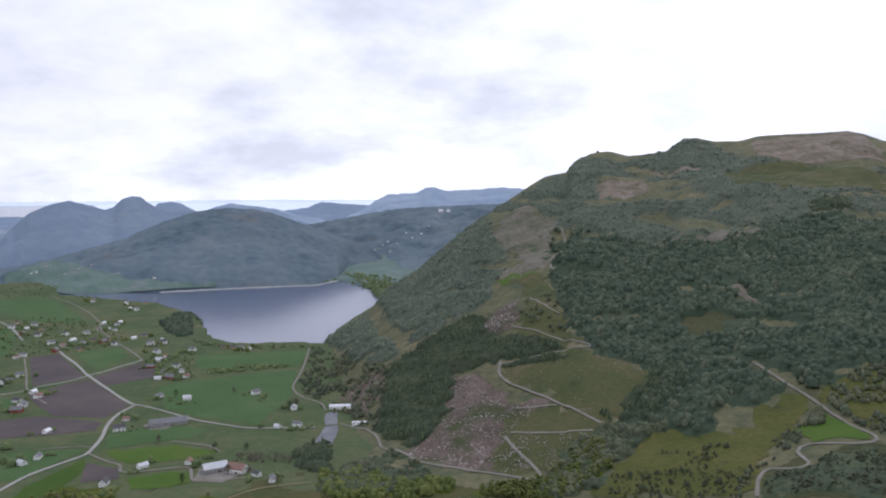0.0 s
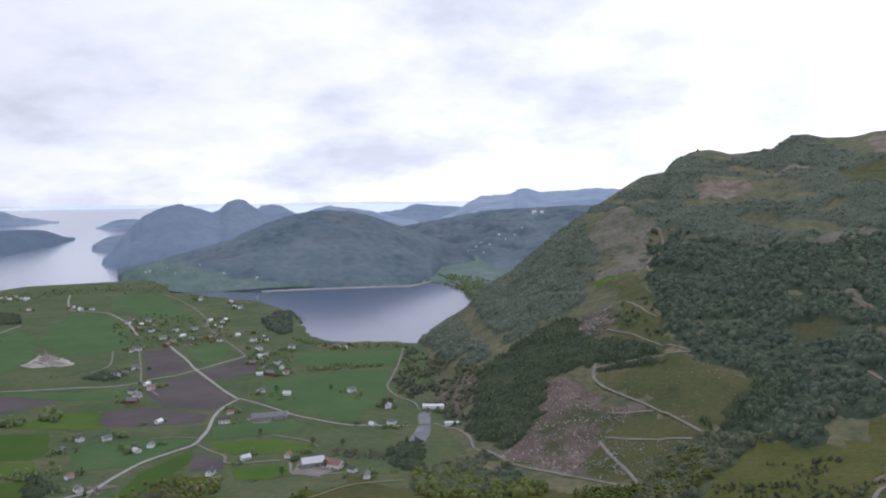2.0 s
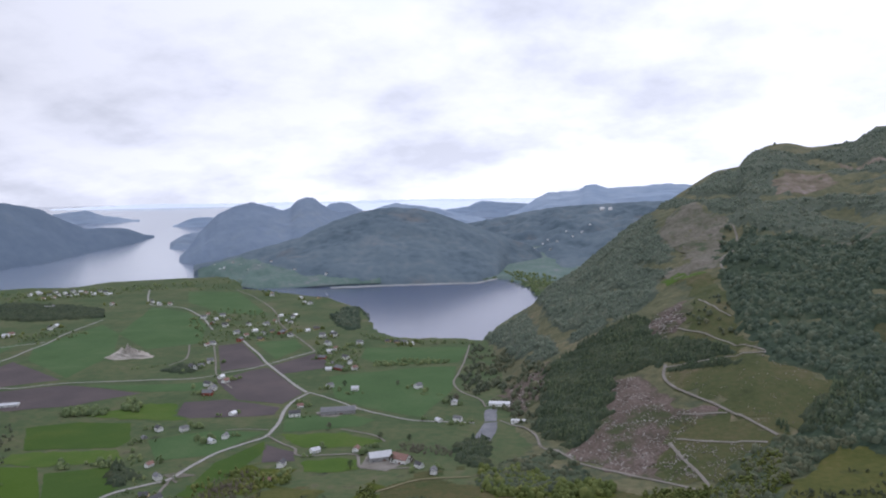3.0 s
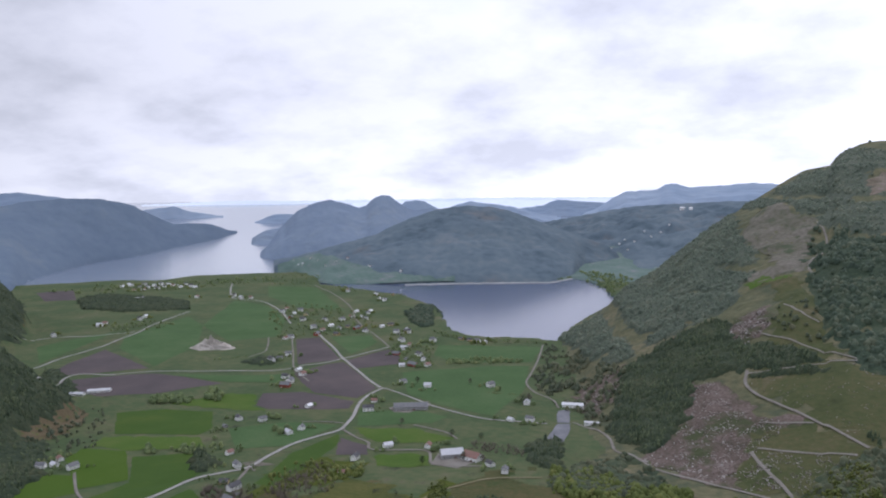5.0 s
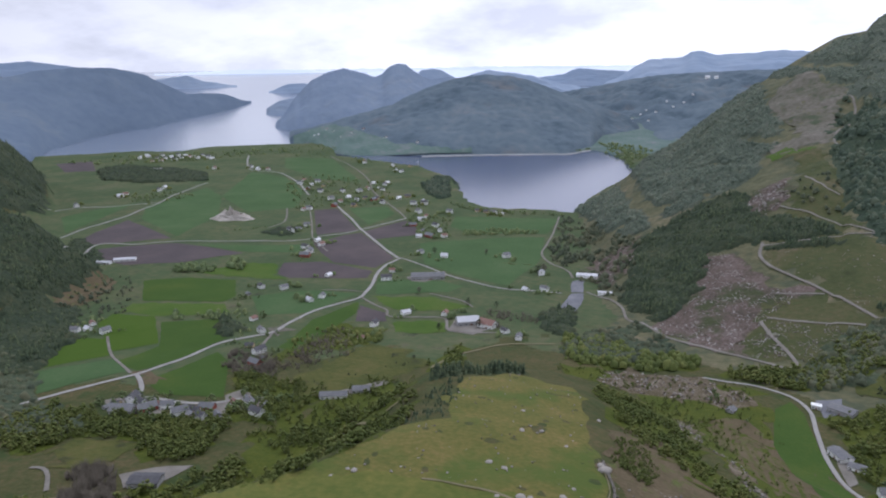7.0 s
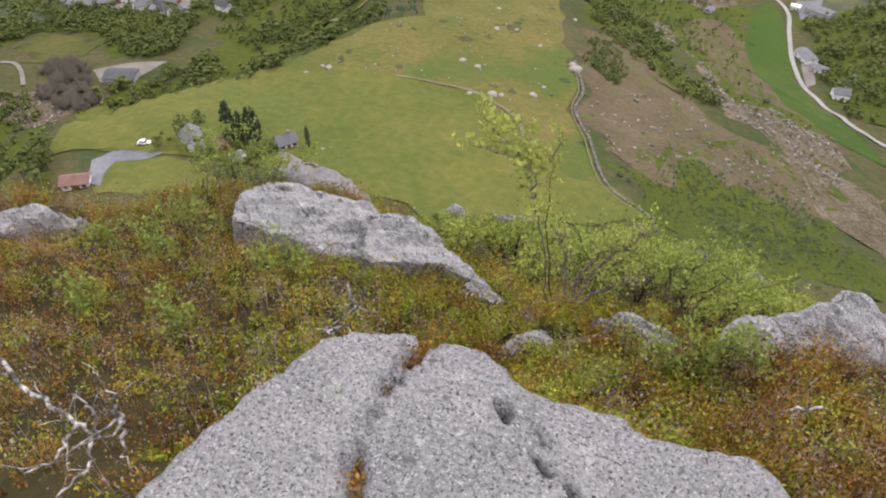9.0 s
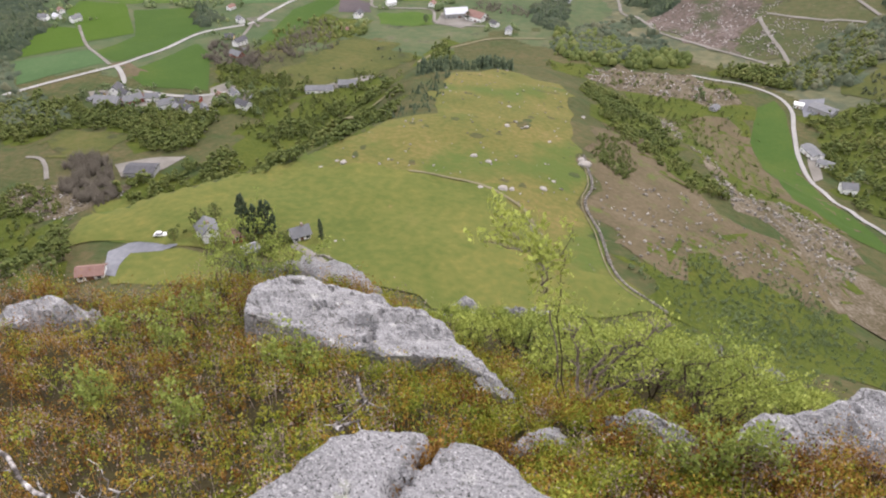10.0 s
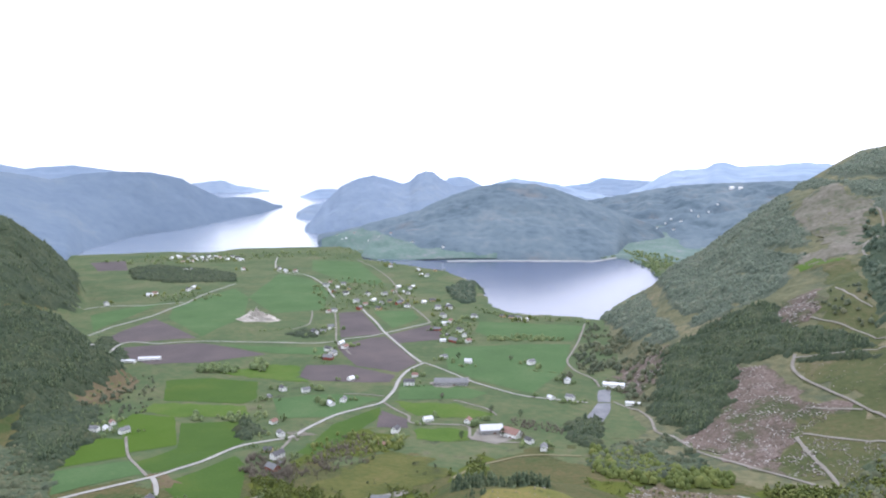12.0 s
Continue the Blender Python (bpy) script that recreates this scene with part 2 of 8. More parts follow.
LOW_H, LOW_D = [2.0, 2.85, 4, 5, 7, 9.5, 11, 15, 30, 60, 110, 150], [2.5, 3.3, 4.3, 5.0, 6.6, 8.7, 11.0, 20, 38, 75, 125, 145]


def near_drop(h, az):
    """How far the ground lies under the eye on the ledge and just beyond it."""
    e, d = knots(az, BRINK, 1), knots(az, BRINK, 2)
    brink = e * np.tan(np.radians(d)) + 0.12
    s = np.clip((h - 1.3) / (e - 1.3), 0, 1)
    d = 1.93 + (brink - 1.93) * s ** 0.6 + 1.3 * np.maximum(h - e, 0)
    return np.minimum(d, np.maximum(np.interp(h, LOW_H, LOW_D), np.where(h < e, 99, 0)))


# far end of the lake: bearing, distance beyond which there is land again
FAR_SHORE = [(-30, 20000), (-11.2, 20000), (-10.5, 2330), (-8.8, 2424), (-7.9, 2380), (-6.7, 2218), (-5.4, 1890), (-5, 1500)]


def valley_z(x, y):
    h, az = np.hypot(x, y), bearing(x, y)
    z = np.interp(h, [0, 300, 400, 530, 700, 900, 1300, 2300, 3500], [62, 58, 50, 38, 20, 12, 5, 4, 12])
    z = z + 1.5 * wave_field(x, y, 260, 3, 2) * smooth(200, 400, h)
    dry = (h < knots(az, SHORE, 1)) | ((h > knots(az, FAR_SHORE, 1)) & (h < 3600) & (az < 20))
    z = z + np.where(h > 2200, (h - 2200) * 0.02, 0)
    return np.where(dry, z, -5.0)


def cliff_z(x, y):
    """The hill on which the camera stands."""
    h, az = np.hypot(x, y), bearing(x, y)
    right = smooth(-6, 14, az)
    far_l = np.interp(h, LOW_H + [200, 245, 320, 400, 520, 800], LOW_D + [176, 200, 221, 238, 260, 350])
    far_r = np.interp(h, LOW_H + [180, 243, 320, 402, 520, 800], LOW_D + [158, 190, 214, 231, 250, 350])
    close = h < 14
    near = near_drop(np.where(close, h, 14.0), az)
    drop, drop_r = np.where(close, near, far_l), np.where(close, near, far_r)
    z = EYE_Z - (drop * (1 - right) + drop_r * right)
    z = z + (0.055 * wave_field(x, y, 0.85, 33, 3) + 0.02) * smooth(1.3, 2.0, h) * smooth(8.5, 6.0, h)
    behind = smooth(95, 130, np.abs(az))
    z = z * (1 - behind) + (EYE_Z - 1.9 + 0.12 * h) * behind
    return z + wave_field(x, y, 55, 5, 3) * 4 * smooth(15, 90, h)


def spur_z(x, y):
    """The grassy spur below the cliff."""
    ax, ay, bx, by = -85.0, 120.0, -142.0, 465.0
    ln = math.hypot(bx - ax, by - ay)
    ux, uy = (bx - ax) / ln, (by - ay) / ln
    u = (x - ax) * ux + (y - ay) * uy
    c = (x - ax) * uy - (y - ay) * ux
    top = np.interp(u, [-80, 0, 80, 160, 240, 340, 420, 600], [150, 147, 137, 127, 110, 76, 38, -60])
    lw = np.interp(u, [0, 55, 77, 102, 132, 160, 191, 230, 330], [85, 90, 62, 33, 17, 3, 3, 15, 24])
    rw = np.interp(u, [0, 75, 170, 320], [95, 80, 66, 50])
    over = np.where(c < 0, -c - lw, c - rw)
    side = np.where(c < 0, 0.85, 0.36) * np.maximum(over, 0) ** 2 / (np.maximum(over, 0) + np.where(c < 0, 9, 22))
    crown = 0.0009 * np.minimum(np.abs(c), 90) ** 2
    return top - side - crown + wave_field(x, y, 70, 9, 2) * 1.2


def mountain_z(x, y):
    h, az = np.hypot(x, y), bearing(x, y)
    hf, zf, hr = (knots(az, MOUNTAIN, c) for c in (1, 2, 3))
    zr = EYE_Z + hr * np.tan(np.radians(knots(az, RIDGE, 1)))
    s = (h - hf) / np.maximum(hr - hf, 1)
    rise = np.where(s < 0, s * 0.35, np.where(s < 1, 0.8 * s + 0.2 * np.sin(1.5708 * np.clip(s, 0, 1)), 1))
    rough = wave_field(x, y, 330, 11, 5) * 11 * smooth(0.02, 0.5, s) * (1 - 0.9 * smooth(0.8, 1.0, s)) * smooth(-9, -2, az)
    return zf + (zr - zf) * rise + rough - 0.16 * np.maximum(h - hr, 0) - np.where(np.abs(az) > 100, 400, 0)


def side_hill(x, y, table, bump):
    h, az = np.hypot(x, y), bearing(x, y)
    hf, zf, hr, zr = (knots(az, table, c) for c in (1, 2, 3, 4))
    s = (h - hf) / np.maximum(hr - hf, 1)
    rise = np.where(s < 0, 1.2 * s, np.sin(1.5708 * np.clip(s, 0, 1)))
    z = zf + (zr - zf) * rise - 0.3 * np.maximum(h - hr, 0) + bump * wave_field(x, y, 130, 21, 3) * smooth(0.1, 0.5, s) * (1 - smooth(0.7, 1, s))
    return np.where((az < -44) & (az > -100), z, -60)


def ground_z(x, y):
    x, y = np.asarray(x, float), np.asarray(y, float)
    z = softmax(valley_z(x, y), cliff_z(x, y), 6.0)
    z = softmax(z, np.where(y > 60, spur_z(x, y), -50), 8.0)
    z = softmax(z, mountain_z(x, y), 8.0)
    z = softmax(z, side_hill(x, y, LEFT_FAR, 8), 6.0)
    z = softmax(z, side_hill(x, y, LEFT_NEAR, 6), 6.0)
    near = smooth(14, 9, np.hypot(x, y))
    return z * (1 - near) + cliff_z(x, y) * near

# ---- builders ----
def mesh_ob(name, verts, faces, mat, parent=None, smooth_shade=True, mats=None):
    me = bpy.data.meshes.new(name)
    me.from_pydata([tuple(v) for v in verts], [], faces)
    for m in mats or [mat]:
        me.materials.append(m)
    if smooth_shade:
        me.shade_smooth()
    ob = new(name, me)
    ob.parent = parent
    return ob


def sheet_faces(rows, cols, closed=False):
    f = []
    for i in range(rows - 1):
        for j in range(cols if closed else cols - 1):
            k = (j + 1) % cols
            f.append((i * cols + j, i * cols + k, (i + 1) * cols + k, (i + 1) * cols + j))
    return f


def part(name, bm, mat, parent=None, label="", shade=False):
    """Links a bmesh as one mesh object under a thing or a part."""
    me = bpy.data.meshes.new(name)
    bm.to_mesh(me)
    bm.free()
    me.materials.append(mat)
    if shade:
        me.shade_smooth()
    ob = new(name, me)
    ob.parent = parent
    if label:
        tagged(ob, label)
    return ob


# ---- ground: one sheet round the viewpoint, out to the horizon ----
def build_ground():
    az = np.concatenate([np.arange(-180, -62, 3.0), np.arange(-62, 38, 0.34), np.arange(38, 180, 3.0)])
    h = np.concatenate([[0.02], np.geomspace(0.4, 150, 70), np.arange(154, 700, 4.0), np.arange(700, 2600, 9.0), np.geomspace(2600, 34000, 40)])
    A, Hh = np.meshgrid(az, h)
    a = np.radians(A)
    z = ground_z(np.sin(a) * Hh, np.cos(a) * Hh)
    p = spot(A, Hh, z)
    faces = sheet_faces(len(h), len(az), True)
    ob = mesh_ob("ground", p.reshape(-1, 3).tolist(), faces, None, mats=[M_GROUND, M_HEATH, M_SOIL, M_VALLEY, M_FARLAND])
    m = mountain_z(np.sin(a) * Hh, np.cos(a) * Hh)
    blur = wave_field(np.sin(a) * Hh, np.cos(a) * Hh, 120, 17, 3)
    green = (Hh > 560 + 25 * blur) & (A > -52) & (A < -2) & (z < 29 + 5 * blur) & (m < z + 4 + 4 * blur)
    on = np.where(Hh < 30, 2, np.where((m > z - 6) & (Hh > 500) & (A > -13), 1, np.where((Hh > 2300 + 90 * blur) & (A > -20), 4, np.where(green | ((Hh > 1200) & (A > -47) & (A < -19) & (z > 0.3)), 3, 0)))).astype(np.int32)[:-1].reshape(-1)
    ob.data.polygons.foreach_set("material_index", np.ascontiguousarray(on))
    return tagged(ob, "green valley floor with rough grassy slopes and moorland mountain", "ground", kind="structure")


build_ground()


def build_water(name, label, az, h, mat):
    A, Hh = np.meshgrid(az, h)
    p = spot(A, Hh, np.zeros_like(A))
    ob = mesh_ob(name, p.reshape(-1, 3).tolist(), sheet_faces(len(h), len(az)), mat)
    return tagged(ob, label, "water", kind="structure")


build_water("lake", "calm slate-blue lake reflecting the clouds", np.arange(-29.2, -4.0, 0.4), np.arange(1250, 2625, 25.0), M_WATER)
build_water("fjord", "bright silvery fjord opening to the sea", np.arange(-75, -29.0, 0.5), np.concatenate([np.arange(2300, 2600, 25.0), np.geomspace(2600, 37000, 60)]), M_FJORD)
build_water("sea", "pale open water towards the horizon", np.arange(-29.5, 20, 0.5), np.geomspace(4500, 37000, 40), M_FJORD)


SURFACES = {}


def hill(name, label, ridge, far, foot, mat, depth=500.0, rough=0.0, relief=300.0, seed=1, power=1.0, kind="structure"):
    """A hill from its ridge (bearing, angle over the horizon), the ridge's and the foot's distances (bearing, metres)."""
    lo, hi = ridge[0][0], ridge[-1][0]
    az = np.arange(lo, hi + 0.01, 0.16 if hi - lo < 30 else 0.25)
    el = np.interp(az, [k[0] for k in ridge], [k[1] for k in ridge])
    el = el + 0.03 * wave_field(az, az * 0, 1.1, seed, 3) * min(rough, 1)
    hr = np.interp(az, [k[0] for k in far], [k[1] for k in far])
    hf = np.minimum(np.interp(az, [k[0] for k in foot], [k[1] for k in foot]), hr - 20)
    zr = EYE_Z + hr * np.tan(np.radians(el))
    s = np.concatenate([np.linspace(0, 1, 56), 1 + np.linspace(0.1, 1, 5)])[:, None]
    Hh = np.where(s <= 1, hf + (hr - hf) * np.minimum(s, 1), hr + depth * (s - 1))
    up = np.where(s <= 1, np.minimum(s, 1) ** power, 1 - 0.8 * np.maximum(s - 1, 0) ** 1.5)
    A = np.broadcast_to(az, Hh.shape)
    SURFACES[label] = (az, hf, hr, zr, power, rough, relief, seed)
    a = np.radians(A)
    z = -6 + (zr + 6) * up + rough * wave_field(np.sin(a) * Hh, np.cos(a) * Hh, relief, seed, 5) * np.clip(6 * s * np.maximum(1 - s, 0) / 1.5, 0, 1)
    if mat is M_HILL:
        z = z + np.random.RandomState(seed).normal(0, 0.45, z.shape) * np.clip(8 * s * np.maximum(1 - s, 0), 0, 1)
    p = spot(A, Hh, z)
    ob = mesh_ob(name, p.reshape(-1, 3).tolist(), sheet_faces(Hh.shape[0], len(az)), mat)
    return tagged(ob, label, "hill", kind=kind)


HUMP = [(-31.9, -5.5), (-31.4, -5.15), (-30.4, -4.80), (-28.8, -4.35), (-28.02, -4.12), (-26.26, -3.65), (-24.07, -3.1), (-22.75, -2.42), (-21.43, -1.91), (-19.23, -1.18), (-17.04, -0.94), (-14.86, -1.08), (-13.12, -1.57), (-11.83, -2.06), (-10.11, -2.71), (-7.99, -3.48), (-6.31, -4.07), (-5.55, -4.75), (-5.26, -5.34)]
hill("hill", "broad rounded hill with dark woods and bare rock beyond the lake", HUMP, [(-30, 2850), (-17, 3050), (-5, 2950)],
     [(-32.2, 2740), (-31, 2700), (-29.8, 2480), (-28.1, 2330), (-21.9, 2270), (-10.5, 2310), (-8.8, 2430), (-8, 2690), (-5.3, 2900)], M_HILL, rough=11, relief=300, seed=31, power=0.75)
DOMES = [(-32.95, -4.71), (-31.39, -2.51), (-30.74, -1.88), (-30.09, -1.24), (-29.01, -0.69), (-27.59, -0.36), (-26.64, -0.59), (-25.35, -1.03), (-24.82, -0.87), (-24.25, -0.3), (-23.59, -0.05), (-22.94, -0.14), (-22.29, -0.67), (-21.64, -1.07), (-20.98, -1.21), (-19.66, -1.05), (-19.01, -1.36), (-18.58, -2.02)]
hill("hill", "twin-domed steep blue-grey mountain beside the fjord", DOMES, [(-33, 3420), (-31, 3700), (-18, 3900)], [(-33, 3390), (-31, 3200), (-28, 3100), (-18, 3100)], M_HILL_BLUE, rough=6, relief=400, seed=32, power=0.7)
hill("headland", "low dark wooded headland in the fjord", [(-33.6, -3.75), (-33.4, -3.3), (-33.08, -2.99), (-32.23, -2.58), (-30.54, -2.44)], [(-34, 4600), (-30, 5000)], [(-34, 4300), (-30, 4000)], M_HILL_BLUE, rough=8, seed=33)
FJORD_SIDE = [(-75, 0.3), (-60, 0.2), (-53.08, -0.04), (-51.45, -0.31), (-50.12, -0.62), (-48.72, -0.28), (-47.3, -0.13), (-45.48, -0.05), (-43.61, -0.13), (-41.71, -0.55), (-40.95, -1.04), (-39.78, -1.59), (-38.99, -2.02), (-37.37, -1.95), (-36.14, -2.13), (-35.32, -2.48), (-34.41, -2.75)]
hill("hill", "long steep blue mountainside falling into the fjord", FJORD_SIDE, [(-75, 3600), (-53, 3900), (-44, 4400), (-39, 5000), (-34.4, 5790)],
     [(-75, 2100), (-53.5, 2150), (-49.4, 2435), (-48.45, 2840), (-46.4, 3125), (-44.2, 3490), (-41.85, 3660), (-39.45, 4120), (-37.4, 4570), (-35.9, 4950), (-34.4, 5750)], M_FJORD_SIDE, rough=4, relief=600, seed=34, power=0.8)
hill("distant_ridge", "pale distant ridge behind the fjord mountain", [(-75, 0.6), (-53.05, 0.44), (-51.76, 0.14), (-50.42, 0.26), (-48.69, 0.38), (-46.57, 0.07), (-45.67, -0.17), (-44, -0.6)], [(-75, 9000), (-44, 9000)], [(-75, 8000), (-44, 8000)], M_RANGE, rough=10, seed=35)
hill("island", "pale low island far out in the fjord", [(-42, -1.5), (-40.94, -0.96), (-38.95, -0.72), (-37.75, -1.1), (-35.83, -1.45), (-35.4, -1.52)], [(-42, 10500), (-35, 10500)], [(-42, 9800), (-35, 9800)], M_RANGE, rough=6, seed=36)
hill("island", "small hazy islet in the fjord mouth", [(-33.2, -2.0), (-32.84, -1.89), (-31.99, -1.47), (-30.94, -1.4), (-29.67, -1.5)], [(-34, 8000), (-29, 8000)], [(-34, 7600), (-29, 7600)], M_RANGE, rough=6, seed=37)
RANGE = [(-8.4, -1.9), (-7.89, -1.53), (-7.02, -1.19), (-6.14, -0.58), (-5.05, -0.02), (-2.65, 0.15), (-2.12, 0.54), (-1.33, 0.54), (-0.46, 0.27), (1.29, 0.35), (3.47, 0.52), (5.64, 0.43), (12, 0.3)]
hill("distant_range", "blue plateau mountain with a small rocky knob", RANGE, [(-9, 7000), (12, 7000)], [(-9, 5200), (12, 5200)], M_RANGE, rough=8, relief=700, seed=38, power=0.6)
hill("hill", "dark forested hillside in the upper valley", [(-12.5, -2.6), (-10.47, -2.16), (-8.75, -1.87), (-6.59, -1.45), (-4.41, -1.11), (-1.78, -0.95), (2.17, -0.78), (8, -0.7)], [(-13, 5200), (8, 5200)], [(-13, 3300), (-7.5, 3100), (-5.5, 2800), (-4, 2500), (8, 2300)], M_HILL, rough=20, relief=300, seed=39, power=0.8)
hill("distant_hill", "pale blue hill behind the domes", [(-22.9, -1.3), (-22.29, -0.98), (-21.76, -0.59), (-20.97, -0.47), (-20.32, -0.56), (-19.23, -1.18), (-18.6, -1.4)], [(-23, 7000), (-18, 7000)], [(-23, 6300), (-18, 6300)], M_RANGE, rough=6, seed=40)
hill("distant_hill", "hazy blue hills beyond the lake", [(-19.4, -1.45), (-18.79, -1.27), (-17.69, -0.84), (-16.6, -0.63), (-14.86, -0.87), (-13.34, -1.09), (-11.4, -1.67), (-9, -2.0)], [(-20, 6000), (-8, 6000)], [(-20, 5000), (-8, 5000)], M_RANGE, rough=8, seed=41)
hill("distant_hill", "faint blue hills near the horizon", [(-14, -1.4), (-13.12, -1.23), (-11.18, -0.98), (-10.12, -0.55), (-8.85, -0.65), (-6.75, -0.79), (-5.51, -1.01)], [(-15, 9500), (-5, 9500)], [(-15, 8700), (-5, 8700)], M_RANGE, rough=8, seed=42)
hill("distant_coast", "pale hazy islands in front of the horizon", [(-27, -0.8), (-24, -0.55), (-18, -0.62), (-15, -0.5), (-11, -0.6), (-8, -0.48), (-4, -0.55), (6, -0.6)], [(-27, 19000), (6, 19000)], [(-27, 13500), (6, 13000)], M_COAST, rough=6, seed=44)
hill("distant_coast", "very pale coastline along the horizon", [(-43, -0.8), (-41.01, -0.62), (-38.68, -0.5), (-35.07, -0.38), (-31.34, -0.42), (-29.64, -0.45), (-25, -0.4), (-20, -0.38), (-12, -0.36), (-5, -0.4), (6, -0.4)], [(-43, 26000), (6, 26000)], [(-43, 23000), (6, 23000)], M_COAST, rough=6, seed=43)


def shore_strip():
    """The pale road and stony shore along the far side of the lake."""
    az = np.arange(-21.9, -8.8, 0.2)
    foot = np.interp(az, [-28.1, -21.9, -10.5, -8.8], [2330, 2270, 2310, 2430]) - 16 + 5 * wave_field(az, az * 0, 1.6, 55, 3)
    rows = [spot(az, foot + d, np.full(len(az), z)) for d, z in ((-6, -0.5), (-4, 1.6), (4, 2.4), (9, 2.6))]
    p = np.stack(rows, 0)
    ob = mesh_ob("shore", p.reshape(-1, 3).tolist(), sheet_faces(4, len(az)), M_GRAVEL_FAR)
    return tagged(ob, "pale stony shore road along the far side of the lake", "shore", kind="structure")


M_GRAVEL_FAR = material("pale_shore_stones", [(0.3, (0.16, 0.17, 0.17)), (0.5, (0.24, 0.25, 0.25)), (0.7, (0.34, 0.34, 0.33))], 0.02, 0.2)
shore_strip()


def on_hill(label, az, s):
    """True distance and height on a hill, at a bearing and a share s of the way from foot to ridge."""
    a0, hf, hr, zr, power, rough, relief, seed = SURFACES[label]
    f, r, t = np.interp(az, a0, hf), np.interp(az, a0, hr), np.interp(az, a0, zr)
    h = f + (r - f) * s
    a = np.radians(az)
    z = -6 + (t + 6) * s ** power + rough * wave_field(np.sin(a) * h, np.cos(a) * h, relief, seed, 5) * np.clip(6 * s * (1 - s) / 1.5, 0, 1)
    return h, z

# ---- draped areas and roads ----
from mathutils.geometry import delaunay_2d_cdt

M_FIELD = material("grass_field", [(0.3, (0.041, 0.075, 0.028)), (0.5, (0.054, 0.096, 0.037)), (0.7, (0.076, 0.109, 0.049))], 0.014, 0.3, bump=0.3, bump_scale=0.4)
M_FIELD_D = material("sown_field", [(0.3, (0.034, 0.064, 0.013)), (0.5, (0.041, 0.076, 0.015)), (0.7, (0.063, 0.088, 0.018))], 0.02, 0.5, bump=0.3, bump_scale=0.4)
M_FIELD_Y = material("yellow_meadow", [(0.3, (0.040, 0.078, 0.009)), (0.5, (0.050, 0.088, 0.012)), (0.7, (0.055, 0.090, 0.016))], 0.02, 0.5, bump=0.3, bump_scale=0.4)
M_FIELD_O = material("olive_field", [(0.3, (0.044, 0.082, 0.016)), (0.5, (0.057, 0.097, 0.018)), (0.7, (0.076, 0.102, 0.026))], 0.03, 0.5, bump=0.4, bump_scale=0.4)
M_PLOUGH = material("ploughed_soil", [(0.3, (0.058, 0.049, 0.051)), (0.5, (0.076, 0.065, 0.066)), (0.7, (0.105, 0.085, 0.081))], 0.015, 0.8, bump=0.4, bump_scale=0.5)
M_MEADOW = material("mown_meadow", [(0.3, (0.055, 0.076, 0.018)), (0.45, (0.079, 0.097, 0.023)), (0.57, (0.108, 0.113, 0.029)), (0.7, (0.165, 0.141, 0.039))], 0.018, 0.35, bump=0.15, bump_scale=0.9, mix=0.4, spots=(0.035, 0.62, 0.78, (0.150, 0.126, 0.042)))
M_PASTURE = material("rough_yellow_pasture", [(0.30, (0.064, 0.079, 0.021)), (0.44, (0.092, 0.096, 0.026)), (0.55, (0.120, 0.109, 0.033)), (0.66, (0.165, 0.126, 0.051)), (0.78, (0.228, 0.174, 0.108))], 0.03, 0.45, bump=0.4, bump_scale=0.5, mix=0.5, spots=(0.022, 0.50, 0.62, (0.069, 0.094, 0.022)))
M_BRACKEN = material("brown_bracken_heath", [(0.3, (0.060, 0.058, 0.029)), (0.45, (0.087, 0.071, 0.041)), (0.58, (0.112, 0.089, 0.055)), (0.72, (0.140, 0.126, 0.085))], 0.05, 0.6, bump=0.6, bump_scale=0.5, mix=0.5, spots=(0.12, 0.55, 0.68, (0.080, 0.102, 0.027)))
M_SCREE = material("grey_scree", [(0.3, (0.047, 0.044, 0.018)), (0.45, (0.083, 0.069, 0.041)), (0.55, (0.134, 0.112, 0.081)), (0.7, (0.199, 0.174, 0.134))], 0.08, 0.7, bump=1.0, bump_scale=0.6, mix=0.55)
M_SLASH = material("brushwood_slash", [(0.3, (0.046, 0.045, 0.032)), (0.42, (0.081, 0.066, 0.053)), (0.54, (0.123, 0.096, 0.083)), (0.68, (0.193, 0.167, 0.154))], 0.03, 0.35, bump=1.0, bump_scale=0.3, mix=0.45, spots=(0.022, 0.50, 0.60, (0.051, 0.060, 0.029)))
M_HILL_GRASS = material("hill_grass", [(0.3, (0.035, 0.044, 0.020)), (0.45, (0.055, 0.066, 0.027)), (0.58, (0.076, 0.076, 0.035)), (0.72, (0.118, 0.099, 0.067))], 0.018, 0.18, bump=0.8, bump_scale=0.2, spots=(0.13, 0.66, 0.76, (0.202, 0.185, 0.151)))
M_MOOR = material("pale_moor_grass", [(0.3, (0.059, 0.068, 0.041)), (0.45, (0.099, 0.095, 0.071)), (0.57, (0.131, 0.120, 0.099)), (0.72, (0.171, 0.157, 0.134))], 0.02, 0.15, bump=1.2, bump_scale=0.15, mix=0.5, spots=(0.035, 0.54, 0.66, (0.056, 0.071, 0.041)))
M_SUMMIT = material("bare_heath_rock", [(0.3, (0.080, 0.072, 0.050)), (0.5, (0.133, 0.111, 0.083)), (0.7, (0.212, 0.179, 0.164))], 0.02, 0.08, bump=2.0, bump_scale=0.06)
M_ROAD = material("worn_road", [(0.3, (0.199, 0.192, 0.181)), (0.5, (0.260, 0.254, 0.239)), (0.7, (0.307, 0.300, 0.285))], 0.05, 0.6)
